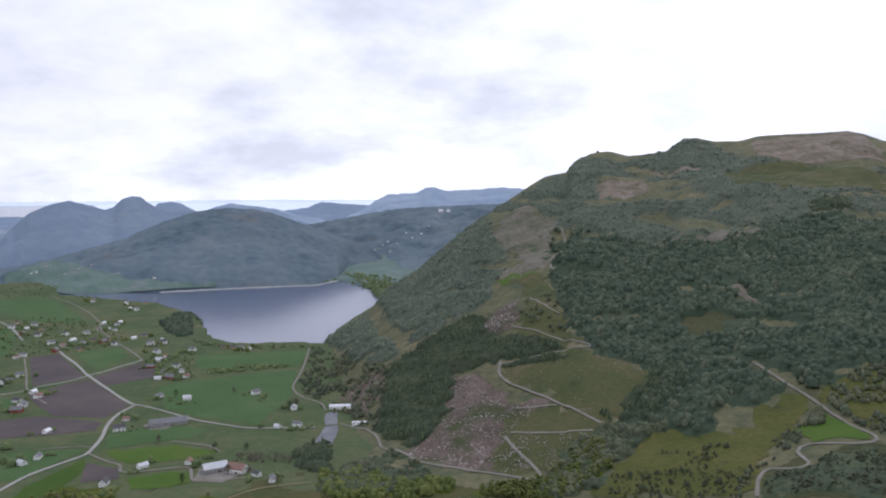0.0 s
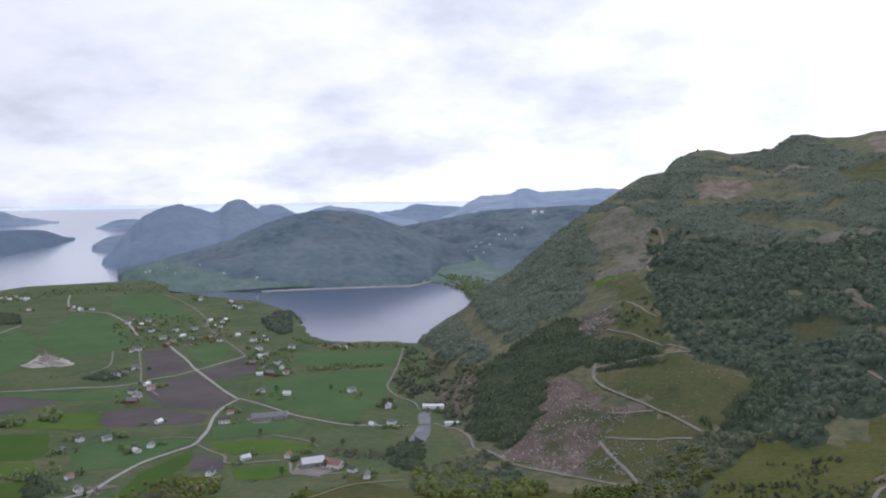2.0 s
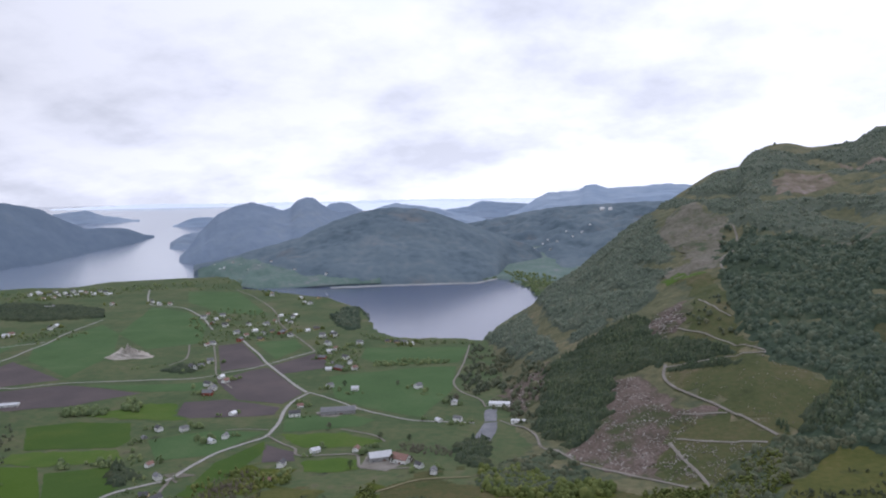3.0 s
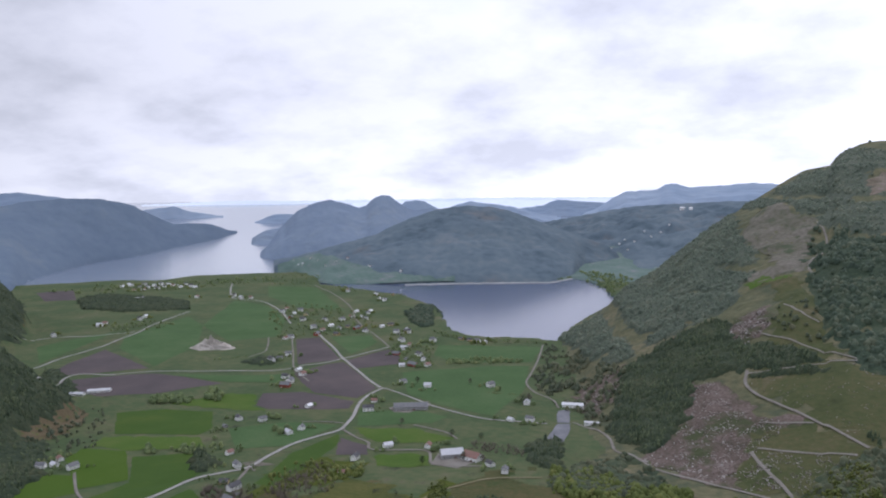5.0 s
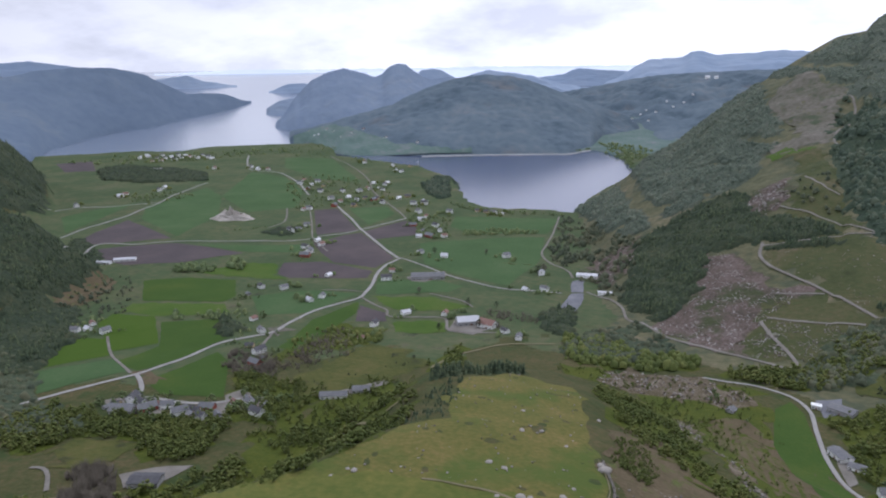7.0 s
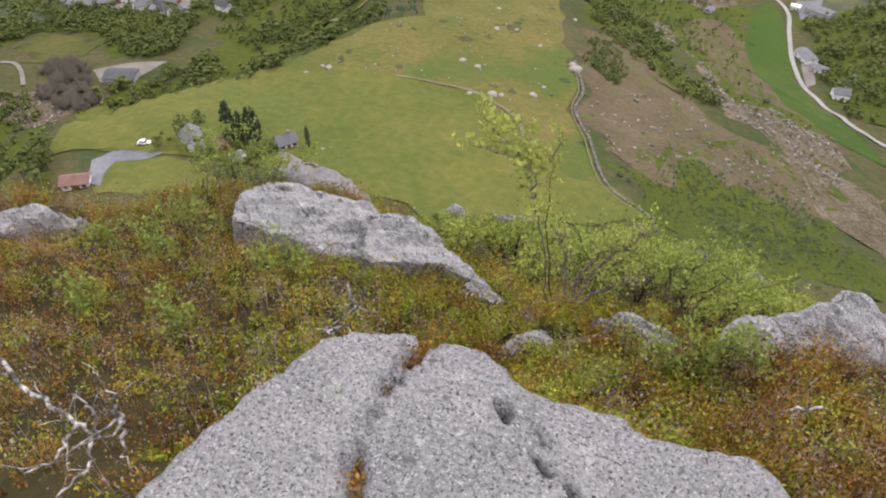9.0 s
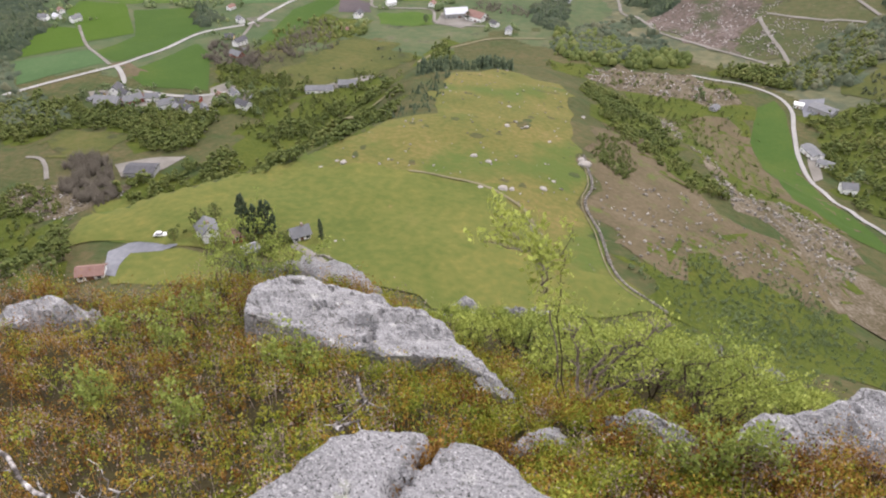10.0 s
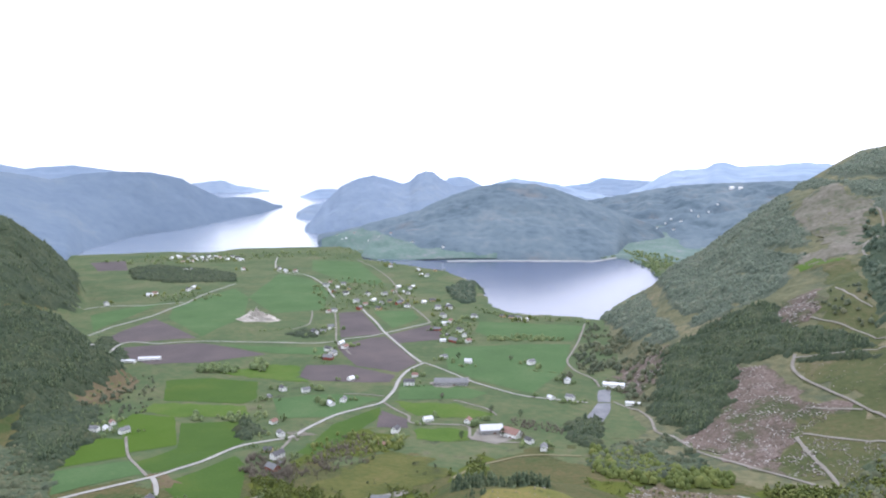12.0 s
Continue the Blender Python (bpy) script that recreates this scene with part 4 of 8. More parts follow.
road("track", "pale gravel forest track on the mountainside", 3.4, M_GRAVEL, [(56, 853), (53, 827), (64, 795), (83, 765), (108, 732), (126, 705), (141, 686)])
road("track", "pale gravel forest track on the mountainside", 3.0, M_GRAVEL, [(105, 731), (80, 736), (60, 745)])
road("track", "pale gravel forest track on the mountainside", 3.0, M_GRAVEL, [(56, 847), (91, 840), (129, 840), (159, 833), (139, 860), (110, 891), (74, 923)])
road("track", "pale gravel forest track on the mountainside", 3.0, M_GRAVEL, [(106, 998), (120, 948), (137, 932)])
road("track", "pale gravel forest track on the mountainside", 3.0, M_GRAVEL, [(184, 1305), (187, 1225), (157, 1141), (147, 1084), (178, 1055)])
road("road", "winding gravel road across the hillside", 3.0, M_GRAVEL, [(299, 764), (309, 742), (319, 687), (324, 653), (326, 623), (331, 601), (337, 580), (329, 569), (305, 570), (286, 584), (274, 576), (270, 549), (257, 551), (245, 561), (233, 550), (221, 524)])
road("track", "bare upland path along a ledge", 6.8, M_SUMMIT, [(233, 1148), (272, 1150), (304, 1105), (353, 1075), (405, 1062), (451, 1077)])
road("track", "bare eroded strip on the hillside", 4.6, M_SUMMIT, [(357, 942), (360, 893), (363, 872)])
road("track", "farm drive to the lower house", 2.7, M_GRAVEL, [(-104, 156), (-96, 153), (-87, 148)])
road("track", "faint trodden path across the pasture", 1.2, M_PATH, [(-90, 218), (-81, 221), (-69, 221), (-57, 218), (-50, 214), (-43, 209), (-36, 199)])
road("track", "sandy path beside the stone wall", 0.5, M_PATH, [(-34.5, 268), (-30.5, 258), (-26.6, 244), (-26.6, 229), (-18.6, 209), (-11.6, 189), (-6.4, 180.5), (1, 175.5)])
road("track", "track along the rim of the spur", 2.7, M_PATH, [(-205, 372), (-186, 350), (-169, 333), (-157, 330), (-146, 333)])
road("track", "lane beyond the conifer row", 2.7, M_PATH, [(-208, 528), (-202, 569), (-188, 592), (-169, 615), (-125, 633)])
road("lane", "village road towards the isthmus", 3.4, M_GRAVEL, [(-1105, 2000), (-953, 1836), (-794, 1619), (-700, 1454), (-583, 1297), (-520, 1212)])
road("lane", "pale gravel lane among scrub", 2.7, M_GRAVEL, [(-377, 290), (-368, 291), (-356, 284), (-339, 268)])
road("lane", "field lane to a white shed", 2.3, M_GRAVEL, [(-434, 749), (-414, 760), (-387, 764)])
road("lane", "farm lane to the yellow field barn", 2.7, M_GRAVEL, [(-303, 774), (-278, 764), (-254, 753), (-238, 735)])

# ---- the ledge by the viewpoint: rocks ----
def polar(az, h, drop):
    a = math.radians(az)
    return (h * math.sin(a), h * math.cos(a), EYE_Z - drop)


def seen(az, down, drop):
    """A point at that bearing and angle under the horizon, lying drop metres under the eye."""
    return polar(az, drop / math.tan(math.radians(down)), drop)


def rock(name, label, outline, thick=0.35, lump=0.03, round_edge=0.10, step=0.05, seed=1, grooves=()):
    """A boulder or slab: a rough top through the outline's heights, rounded rim and sides down into the soil. grooves: (points, width, depth)."""
    pts = np.array(outline, float)
    ctr = pts.mean(0)
    A = np.column_stack([pts[:, :2] - ctr[:2], np.ones(len(pts))])
    plane = np.linalg.lstsq(A, pts[:, 2], rcond=None)[0]
    edge = []
    for i in range(len(pts)):
        a, b = pts[i, :2], pts[(i + 1) % len(pts), :2]
        n = max(1, int(np.hypot(*(b - a)) / step))
        for k in range(n):
            edge.append(a + (b - a) * k / n)
    edge = np.array(edge)
    edge = edge + np.stack([wave_field(edge[:, 0], edge[:, 1], 0.5, seed, 4), wave_field(edge[:, 0], edge[:, 1], 0.5, seed + 1, 4)], 1) * 0.022
    lo, hi = edge.min(0), edge.max(0)
    gx, gy = np.meshgrid(np.arange(lo[0], hi[0], step), np.arange(lo[1], hi[1], step))
    gx, gy = gx.ravel() + 0.003, gy.ravel() + 0.004
    keep = inside([tuple(p) for p in edge], gx, gy)
    gx, gy = gx[keep], gy[keep]
    # a second, inner rim keeps the sides steep
    verts = [Vector(p) for p in edge] + [Vector((a, b)) for a, b in zip(gx, gy)]
    v, _, f, *_ = delaunay_2d_cdt(verts, [], [list(range(len(edge)))], 1, 0.0005)
    xy = np.array([tuple(p) for p in v])
    dist = np.full(len(xy), 9.0)
    for i in range(0, len(edge)):
        dist = np.minimum(dist, np.hypot(xy[:, 0] - edge[i, 0], xy[:, 1] - edge[i, 1]))
    z = np.column_stack([xy - ctr[:2], np.ones(len(xy))]) @ plane
    z += lump * wave_field(xy[:, 0], xy[:, 1], 0.8, seed + 2, 5) + 0.25 * lump * wave_field(xy[:, 0], xy[:, 1], 0.12, seed + 3, 3)
    step_h = wave_field(xy[:, 0], xy[:, 1], 0.9, seed + 7, 3)
    z += lump * (0.8 if name == "rock_slab" else 1.0) * (smooth(0.15, 0.20, step_h) - 0.5 + smooth(-0.35, -0.31, step_h))
    if name != "rock_slab":
        # ledges and splits that run across the rock
        out = ctr[:2] / (np.hypot(*ctr[:2]) + 1e-9)
        along_, across = xy @ np.array([out[1], -out[0]]), xy @ out
        bed = 2.6 * wave_field(along_ * 0.45, across * 1.5, 0.8, seed + 9, 3)
        z += 1.1 * lump * (np.floor(bed) + smooth(0.80, 1.0, bed - np.floor(bed)))
    z -= round_edge * np.clip(1 - dist / (round_edge * 1.6), 0, 1) ** 2
    for line, width, depth in grooves:
        line = np.array(line, float)
        gap = np.full(len(xy), 9.0)
        for p in along(line, 0.03):
            gap = np.minimum(gap, np.hypot(xy[:, 0] - p[0], xy[:, 1] - p[1]))
        gap += 0.02 * wave_field(xy[:, 0], xy[:, 1], 0.15, seed + 5, 2)
        z -= depth * np.clip(1 - gap / width, 0, 1) ** 0.7
    co = np.column_stack([xy, z]).tolist()
    faces = [tuple(q) for q in f]
    # sides: from the rim down into the ground
    n = len(edge)
    rim = list(range(n))
    k0 = len(co)
    for i in rim:
        x, y, zz = co[i]
        d = np.array([x, y]) - ctr[:2]
        d = d / (np.hypot(*d) + 1e-9)
        co.append([x + d[0] * 0.05, y + d[1] * 0.05, zz - thick * 0.5])
    for i in rim:
        x, y, zz = co[i]
        co.append([x - 0.0, y, zz - thick])
    for i in rim:
        j = (i + 1) % n
        faces += [(j, i, k0 + i, k0 + j), (k0 + j, k0 + i, k0 + n + i, k0 + n + j)]
    ob = mesh_ob(name, co, faces, M_ROCK if name == "rock_slab" else M_BOULDER)
    bm = bmesh.new()
    bm.from_mesh(ob.data)
    bmesh.ops.recalc_face_normals(bm, faces=bm.faces)
    bm.to_mesh(ob.data)
    bm.free()
    if name == "rock_slab":
        ob.data.shade_smooth()
    else:
        ob.data.shade_flat()
    return tagged(ob, label, "rock")


def granite(name, patches, relief, relief_scale, cracks=0.0):
    m = material(name, [(0.30, (0.114, 0.112, 0.112)), (0.43, (0.187, 0.186, 0.186)), (0.54, (0.245, 0.242, 0.244)), (0.66, (0.308, 0.304, 0.304)), (0.78, (0.388, 0.382, 0.376))], 3.0, 70.0, rough=0.9, bump=relief, bump_scale=relief_scale, mix=0.62, spots=patches)
    n, l = m.node_tree.nodes, m.node_tree.links
    b = n["Principled BSDF"]
    old = b.inputs["Base Color"].links[0].from_socket
    tc = n.new("ShaderNodeTexCoord")
    # pale lichen blotches and dark mineral grains
    for scale, lo, hi, colour, kind in ((9.0, 0.62, 0.70, (0.34, 0.34, 0.32), "n"), (4.0, 0.72, 0.78, (0.30, 0.32, 0.20), "n"), (75.0, 0.61, 0.70, (0.40, 0.395, 0.385), "n"), (150.0, 0.58, 0.68, (0.42, 0.415, 0.41), "n"), (120.0, 0.56, 0.66, (0.05, 0.05, 0.048), "n"), (26.0, 0.62, 0.72, (0.12, 0.118, 0.11), "n")):
        t = n.new("ShaderNodeTexNoise")
        t.inputs["Scale"].default_value, t.inputs["Detail"].default_value = scale, 4.0
        mp = n.new("ShaderNodeMapping")
        mp.inputs["Location"].default_value = (scale, scale * 0.3, 0)
        l.new(tc.outputs["Object"], mp.inputs[0])
        l.new(mp.outputs[0], t.inputs["Vector"])
        r = n.new("ShaderNodeMapRange")
        r.inputs["From Min"].default_value, r.inputs["From Max"].default_value = lo, hi
        l.new(t.outputs["Fac"], r.inputs["Value"])
        mx = n.new("ShaderNodeMix")
        mx.data_type = "RGBA"
        mx.inputs["B"].default_value = (*colour, 1)
        l.new(r.outputs["Result"], mx.inputs["Factor"])
        l.new(old, mx.inputs["A"])
        old = mx.outputs["Result"]
    if cracks:
        mp = n.new("ShaderNodeMapping")
        mp.inputs["Scale"].default_value = (0.32, 2.4, 3.0)
        warp = n.new("ShaderNodeTexNoise")
        warp.inputs["Scale"].default_value, warp.inputs["Detail"].default_value = 2.5, 4.0
        l.new(tc.outputs["Object"], warp.inputs["Vector"])
        add = n.new("ShaderNodeVectorMath")
        add.operation = "MULTIPLY_ADD"
        add.inputs[1].default_value = (0.5, 0.5, 0.5)
        l.new(warp.outputs["Color"], add.inputs[0])
        l.new(tc.outputs["Object"], add.inputs[2])
        l.new(add.outputs[0], mp.inputs[0])
        vo = n.new("ShaderNodeTexVoronoi")
        vo.feature = "DISTANCE_TO_EDGE"
        vo.inputs["Scale"].default_value = cracks
        l.new(mp.outputs[0], vo.inputs["Vector"])
        r = n.new("ShaderNodeMapRange")
        r.inputs["From Min"].default_value, r.inputs["From Max"].default_value = 0.002, 0.024
        r.inputs["To Min"].default_value, r.inputs["To Max"].default_value = 0.7, 0.0
        l.new(vo.outputs["Distance"], r.inputs["Value"])
        mx = n.new("ShaderNodeMix")
        mx.data_type = "RGBA"
        mx.inputs["B"].default_value = (0.045, 0.042, 0.036, 1)
        l.new(r.outputs["Result"], mx.inputs["Factor"])
        l.new(old, mx.inputs["A"])
        old = mx.outputs["Result"]
    l.new(old, b.inputs["Base Color"])
    return m


M_ROCK = granite("grey_granite", (2.2, 0.62, 0.72, (0.10, 0.098, 0.095)), 0.030, 60.0)
M_BOULDER = granite("lichened_granite", (5.5, 0.64, 0.69, (0.055, 0.053, 0.049)), 0.022, 24.0, 1.5)

def on_ground(az, down):
    """Where the line of sight at that bearing and angle meets the ground."""
    h = np.arange(1.5, 60, 0.02)
    a = math.radians(az)
    x, y = h * math.sin(a), h * math.cos(a)
    below = ground_z(x, y) >= EYE_Z - h * math.tan(math.radians(down))
    k = int(np.argmax(below)) if below.any() else int(np.argmin(np.abs(h - 9.3)))
    return Vector((x[k], y[k], float(ground_z(x[k], y[k]))))


SLAB = [seen(-58.6, 56.0, 1.66), seen(-52.8, 54.5, 1.66), seen(-46.7, 53.6, 1.67), seen(-40.7, 52.7, 1.67), seen(-36, 51.3, 1.68), seen(-32.8, 50.7, 1.68), seen(-27, 50.8, 1.68), seen(-20.9, 51, 1.69), seen(-19.1, 52.1, 1.69), seen(-17.4, 51.7, 1.69),
        seen(-14.5, 52.4, 1.69), seen(-9.2, 53.8, 1.69), seen(3.5, 54.5, 1.68), seen(12.9, 54.4, 1.67), seen(21.1, 53.3, 1.67), seen(26.3, 53, 1.67), polar(45, 1.25, 1.66), polar(80, 1.0, 1.65), polar(130, 0.8, 1.63), polar(180, 0.8, 1.62), polar(-130, 0.8, 1.63), polar(-85, 0.95, 1.65)]
CRACK = [seen(-19.6, 51.9, 1.69)[:2], seen(-22.5, 53.6, 1.69)[:2], seen(-25.5, 55.3, 1.68)[:2], seen(-28.4, 57.6, 1.68)[:2], seen(-30.3, 60, 1.68)[:2], seen(-32, 65, 1.68)[:2], seen(-33, 75, 1.68)[:2]]
HOLE_A = [seen(-3.6, 58.0, 1.68)[:2], seen(-2.2, 59.2, 1.68)[:2], seen(1.0, 61.0, 1.68)[:2], seen(5, 62.5, 1.68)[:2]]
HOLE_B = [seen(-10.2, 56.5, 1.68)[:2], seen(-9.0, 56.9, 1.68)[:2]]
rock("rock_slab", "flat pale grey granite slab split by a grassy crack", SLAB, 0.45, 0.014, 0.025, 0.022, 3, [(CRACK, 0.024, 0.075), (HOLE_A, 0.017, 0.20), (HOLE_B, 0.016, 0.18)])
rock("boulder", "long grey lichen-spotted granite boulder in the heather", [seen(-39.3, 40.4, 3.50), seen(-38.0, 38.8, 3.55), seen(-34, 38.9, 3.62), seen(-28.6, 39.9, 3.66), seen(-25.2, 40.5, 3.65), seen(-21.7, 41.6, 3.62), seen(-19.3, 42.9, 3.60), seen(-16.8, 44.6, 3.57), seen(-13.9, 46.1, 3.54), seen(-14.6, 46.6, 3.50), seen(-18.2, 46.0, 3.48), seen(-23.2, 45.5, 3.46), seen(-29.3, 44.4, 3.46), seen(-35.2, 42.5, 3.47)], 0.7, 0.018, 0.03, 0.026, 5,
     [([seen(-24.5, 40.8, 3.6)[:2], seen(-26, 42.5, 3.6)[:2], seen(-27.5, 44.5, 3.5)[:2]], 0.03, 0.07), ([seen(-17.6, 44.4, 3.6)[:2], seen(-20.5, 43.6, 3.6)[:2], seen(-23.5, 43.4, 3.6)[:2]], 0.02, 0.06), ([seen(-22.5, 42.0, 3.6)[:2], seen(-26, 41.4, 3.6)[:2]], 0.02, 0.06), ([seen(-33, 41.5, 3.55)[:2], seen(-29.5, 41.0, 3.55)[:2]], 0.02, 0.05)])
rock("stone", "grey rock step at the end of the long boulder", [seen(-14.4, 46.7, 3.58), seen(-13.2, 46.9, 3.58), seen(-11.0, 48.0, 3.55), seen(-11.6, 48.5, 3.50), seen(-15.4, 47.8, 3.48), seen(-16.0, 47.0, 3.5)], 0.5, 0.02, 0.02, 0.025, 17)
rock("boulder", "upright grey boulder with a blocky crest", [seen(11.4, 46.9, 2.97), seen(12.9, 45.4, 2.93), seen(14.7, 44.4, 2.92), seen(17.8, 43.0, 2.88), seen(19.6, 41.4, 2.82), seen(20.9, 40.0, 2.78), seen(22.4, 39.5, 2.77), seen(24.3, 39.9, 2.79), seen(30, 41.5, 2.85), seen(31, 44, 2.9), seen(26.1, 43.2, 2.92), seen(23.1, 45.0, 2.96), seen(19.7, 46.4, 2.98), seen(14.6, 47.3, 2.98)], 0.8, 0.016, 0.03, 0.03, 7,
     [([seen(21.0, 41, 2.8)[:2], seen(21.8, 43, 2.85)[:2], seen(21.4, 44.6, 2.9)[:2]], 0.03, 0.07)])
rock("boulder", "weathered grey boulder with a dark hollow", [polar(-68, 5.1, 3.75), seen(-58.4, 37.4, 4.0), seen(-55.9, 38.0, 4.02), seen(-52.3, 38.3, 4.03), seen(-51.3, 37.5, 4.05), seen(-52.9, 36.4, 4.05), seen(-54.8, 35.6, 4.02), seen(-57.4, 35.2, 3.95), polar(-68, 5.8, 3.8)], 0.7, 0.035, 0.05, 0.05, 9, [([seen(-56.2, 36.7, 4.0)[:2], seen(-54.2, 36.6, 4.0)[:2]], 0.06, 0.12)])
rock("stone", "low pale lichened stone among bilberry", [seen(-10.2, 52.0, 3.08), seen(-7.7, 50.5, 3.10), seen(-3.3, 49.4, 3.10), seen(2.2, 49.4, 3.08), seen(2.0, 50.0, 3.05), seen(-2.9, 51.0, 3.03), seen(-7, 51.8, 3.03)], 0.3, 0.015, 0.02, 0.02, 11)
rock("stone", "grey rock ledge at the brink beside the birch", [seen(-2.2, 47.7, 3.05), seen(2.4, 47.3, 3.05), seen(6, 47.5, 3.03), seen(9.5, 48.2, 2.98), seen(10.3, 49.0, 2.95), seen(7, 49.0, 2.98), seen(3.5, 48.8, 3.02)], 0.5, 0.03, 0.025, 0.025, 13)
rock("rock_slab", "bare pale rock shelf behind the boulder", [seen(-36.5, 37.4, 4.05), seen(-33, 36.9, 4.15), seen(-27, 38.6, 4.2), seen(-25.6, 39.8, 4.2), seen(-27.5, 39.9, 4.1), seen(-33, 38.4, 4.05)], 0.5, 0.04, 0.08, 0.05, 15)
for az, down, w, sd in ((-17.0, 40.1, 0.35, 1), (-12.6, 40.8, 0.30, 2), (-11.0, 40.9, 0.42, 3), (-8.6, 41.3, 0.45, 4), (-7.3, 42.6, 0.3, 5), (7.5, 41.7, 0.5, 6), (13.2, 40.3, 0.45, 7), (-6.0, 43.8, 0.25, 8)):
    c = on_ground(az, down) + Vector((0, 0, 0.10))
    w *= 0.75 * min(1.5, c.xy.length / 8)
    rock("stone", "pale weathered stone on the slope under the brink", [(c.x + w * (0.9 + 0.25 * math.sin(5 * k + sd)) * math.cos(k * 0.785), c.y + 0.55 * w * math.sin(k * 0.785), c.z + 0.04 * math.sin(k + sd)) for k in range(8)], 0.35, 0.05, 0.05, 0.05, 20 + sd)

# ---- trees ----
def leaf_material(name, stops, island=0.5):
    return material(name, stops, 0.014, 0.6, rough=0.8, spec=0.1, per_island=0.7 * island, mix=0.3)


M_LEAF = leaf_material("spring_leaves", [(0.15, (0.045, 0.060, 0.020)), (0.40, (0.072, 0.093, 0.026)), (0.58, (0.103, 0.121, 0.035)), (0.75, (0.142, 0.141, 0.046)), (0.9, (0.164, 0.134, 0.058))], 0.40)
M_CANOPY = material("mixed_forest_canopy", [(0.28, (0.029, 0.040, 0.028)), (0.42, (0.043, 0.059, 0.037)), (0.52, (0.057, 0.073, 0.042)), (0.62, (0.077, 0.086, 0.049)), (0.74, (0.105, 0.097, 0.063))], 0.022, 0.20, rough=0.9, spec=0.1, bump=1.4, bump_scale=0.30, mix=0.5)
M_SPRUCE = material("dark_forest_canopy", [(0.28, (0.022, 0.033, 0.022)), (0.45, (0.034, 0.048, 0.029)), (0.58, (0.050, 0.061, 0.034)), (0.72, (0.076, 0.076, 0.039))], 0.03, 0.25, rough=0.9, spec=0.1, bump=1.4, bump_scale=0.35, mix=0.5)
M_NEEDLE = leaf_material("dark_needles", [(0.3, (0.034, 0.050, 0.030)), (0.5, (0.054, 0.074, 0.041)), (0.7, (0.088, 0.110, 0.058))], 0.6)
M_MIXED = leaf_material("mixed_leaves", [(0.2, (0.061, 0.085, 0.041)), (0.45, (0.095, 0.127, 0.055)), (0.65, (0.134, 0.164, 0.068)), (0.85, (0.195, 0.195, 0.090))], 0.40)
M_CROWN = leaf_material("dull_green_crowns", [(0.3, (0.049, 0.061, 0.041)), (0.5, (0.072, 0.086, 0.052)), (0.7, (0.110, 0.109, 0.064))], 0.35)
# shaded copies of M_CROWN and M_CANOPY, the deep stands' darkness put into colour
M_DEEP = leaf_material("darkened_green_crowns", [(0.3, (0.036, 0.053, 0.037)), (0.5, (0.053, 0.074, 0.049)), (0.7, (0.083, 0.098, 0.063))], 0.55)
M_CANOPY_DEEP = material("darkened_forest_canopy", [(0.28, (0.021, 0.033, 0.023)), (0.42, (0.031, 0.048, 0.031)), (0.52, (0.041, 0.059, 0.036)), (0.62, (0.056, 0.070, 0.042)), (0.74, (0.082, 0.085, 0.053))], 0.022, 0.20, rough=0.9, spec=0.1, bump=1.4, bump_scale=0.30, mix=0.5)
# upland and lakeside woods: forest greens lightened and greyed to paint in haze
M_PALE = leaf_material("haze_paled_crowns", [(0.3, (0.063, 0.081, 0.061)), (0.5, (0.092, 0.115, 0.083)), (0.7, (0.134, 0.146, 0.105))], 0.32)
M_CANOPY_PALE = material("haze_paled_canopy", [(0.28, (0.040, 0.051, 0.041)), (0.42, (0.057, 0.072, 0.053)), (0.52, (0.070, 0.085, 0.061)), (0.62, (0.088, 0.097, 0.069)), (0.74, (0.118, 0.112, 0.095))], 0.022, 0.20, rough=0.9, spec=0.1, bump=1.4, bump_scale=0.30, mix=0.5)
M_STEM_GREY = material("grey_tree_stems", [(0.3, (0.10, 0.095, 0.085)), (0.7, (0.22, 0.21, 0.19))], 0.5, 4.0, rough=0.9, spec=0.1)
M_BARE = leaf_material("bare_twigs", [(0.2, (0.061, 0.056, 0.042)), (0.5, (0.102, 0.090, 0.070)), (0.8, (0.146, 0.126, 0.102))], 0.6)

ICO = bmesh.new()
bmesh.ops.create_icosphere(ICO, subdivisions=1, radius=1.0)
ICO_V = np.array([v.co[:] for v in ICO.verts])
ICO_F = np.array([[v.index for v in f.verts] for f in ICO.faces])
ICO.free()

def spike(a, b, r):
    """A slim three-sided stem from a to b."""
    a, b = np.array(a, float), np.array(b, float)
    ring = np.array([(r, 0, 0), (-0.5 * r, 0.87 * r, 0), (-0.5 * r, -0.87 * r, 0)])
    return np.vstack([a + ring, b]), np.array([(0, 1, 3), (1, 2, 3), (2, 0, 3)])


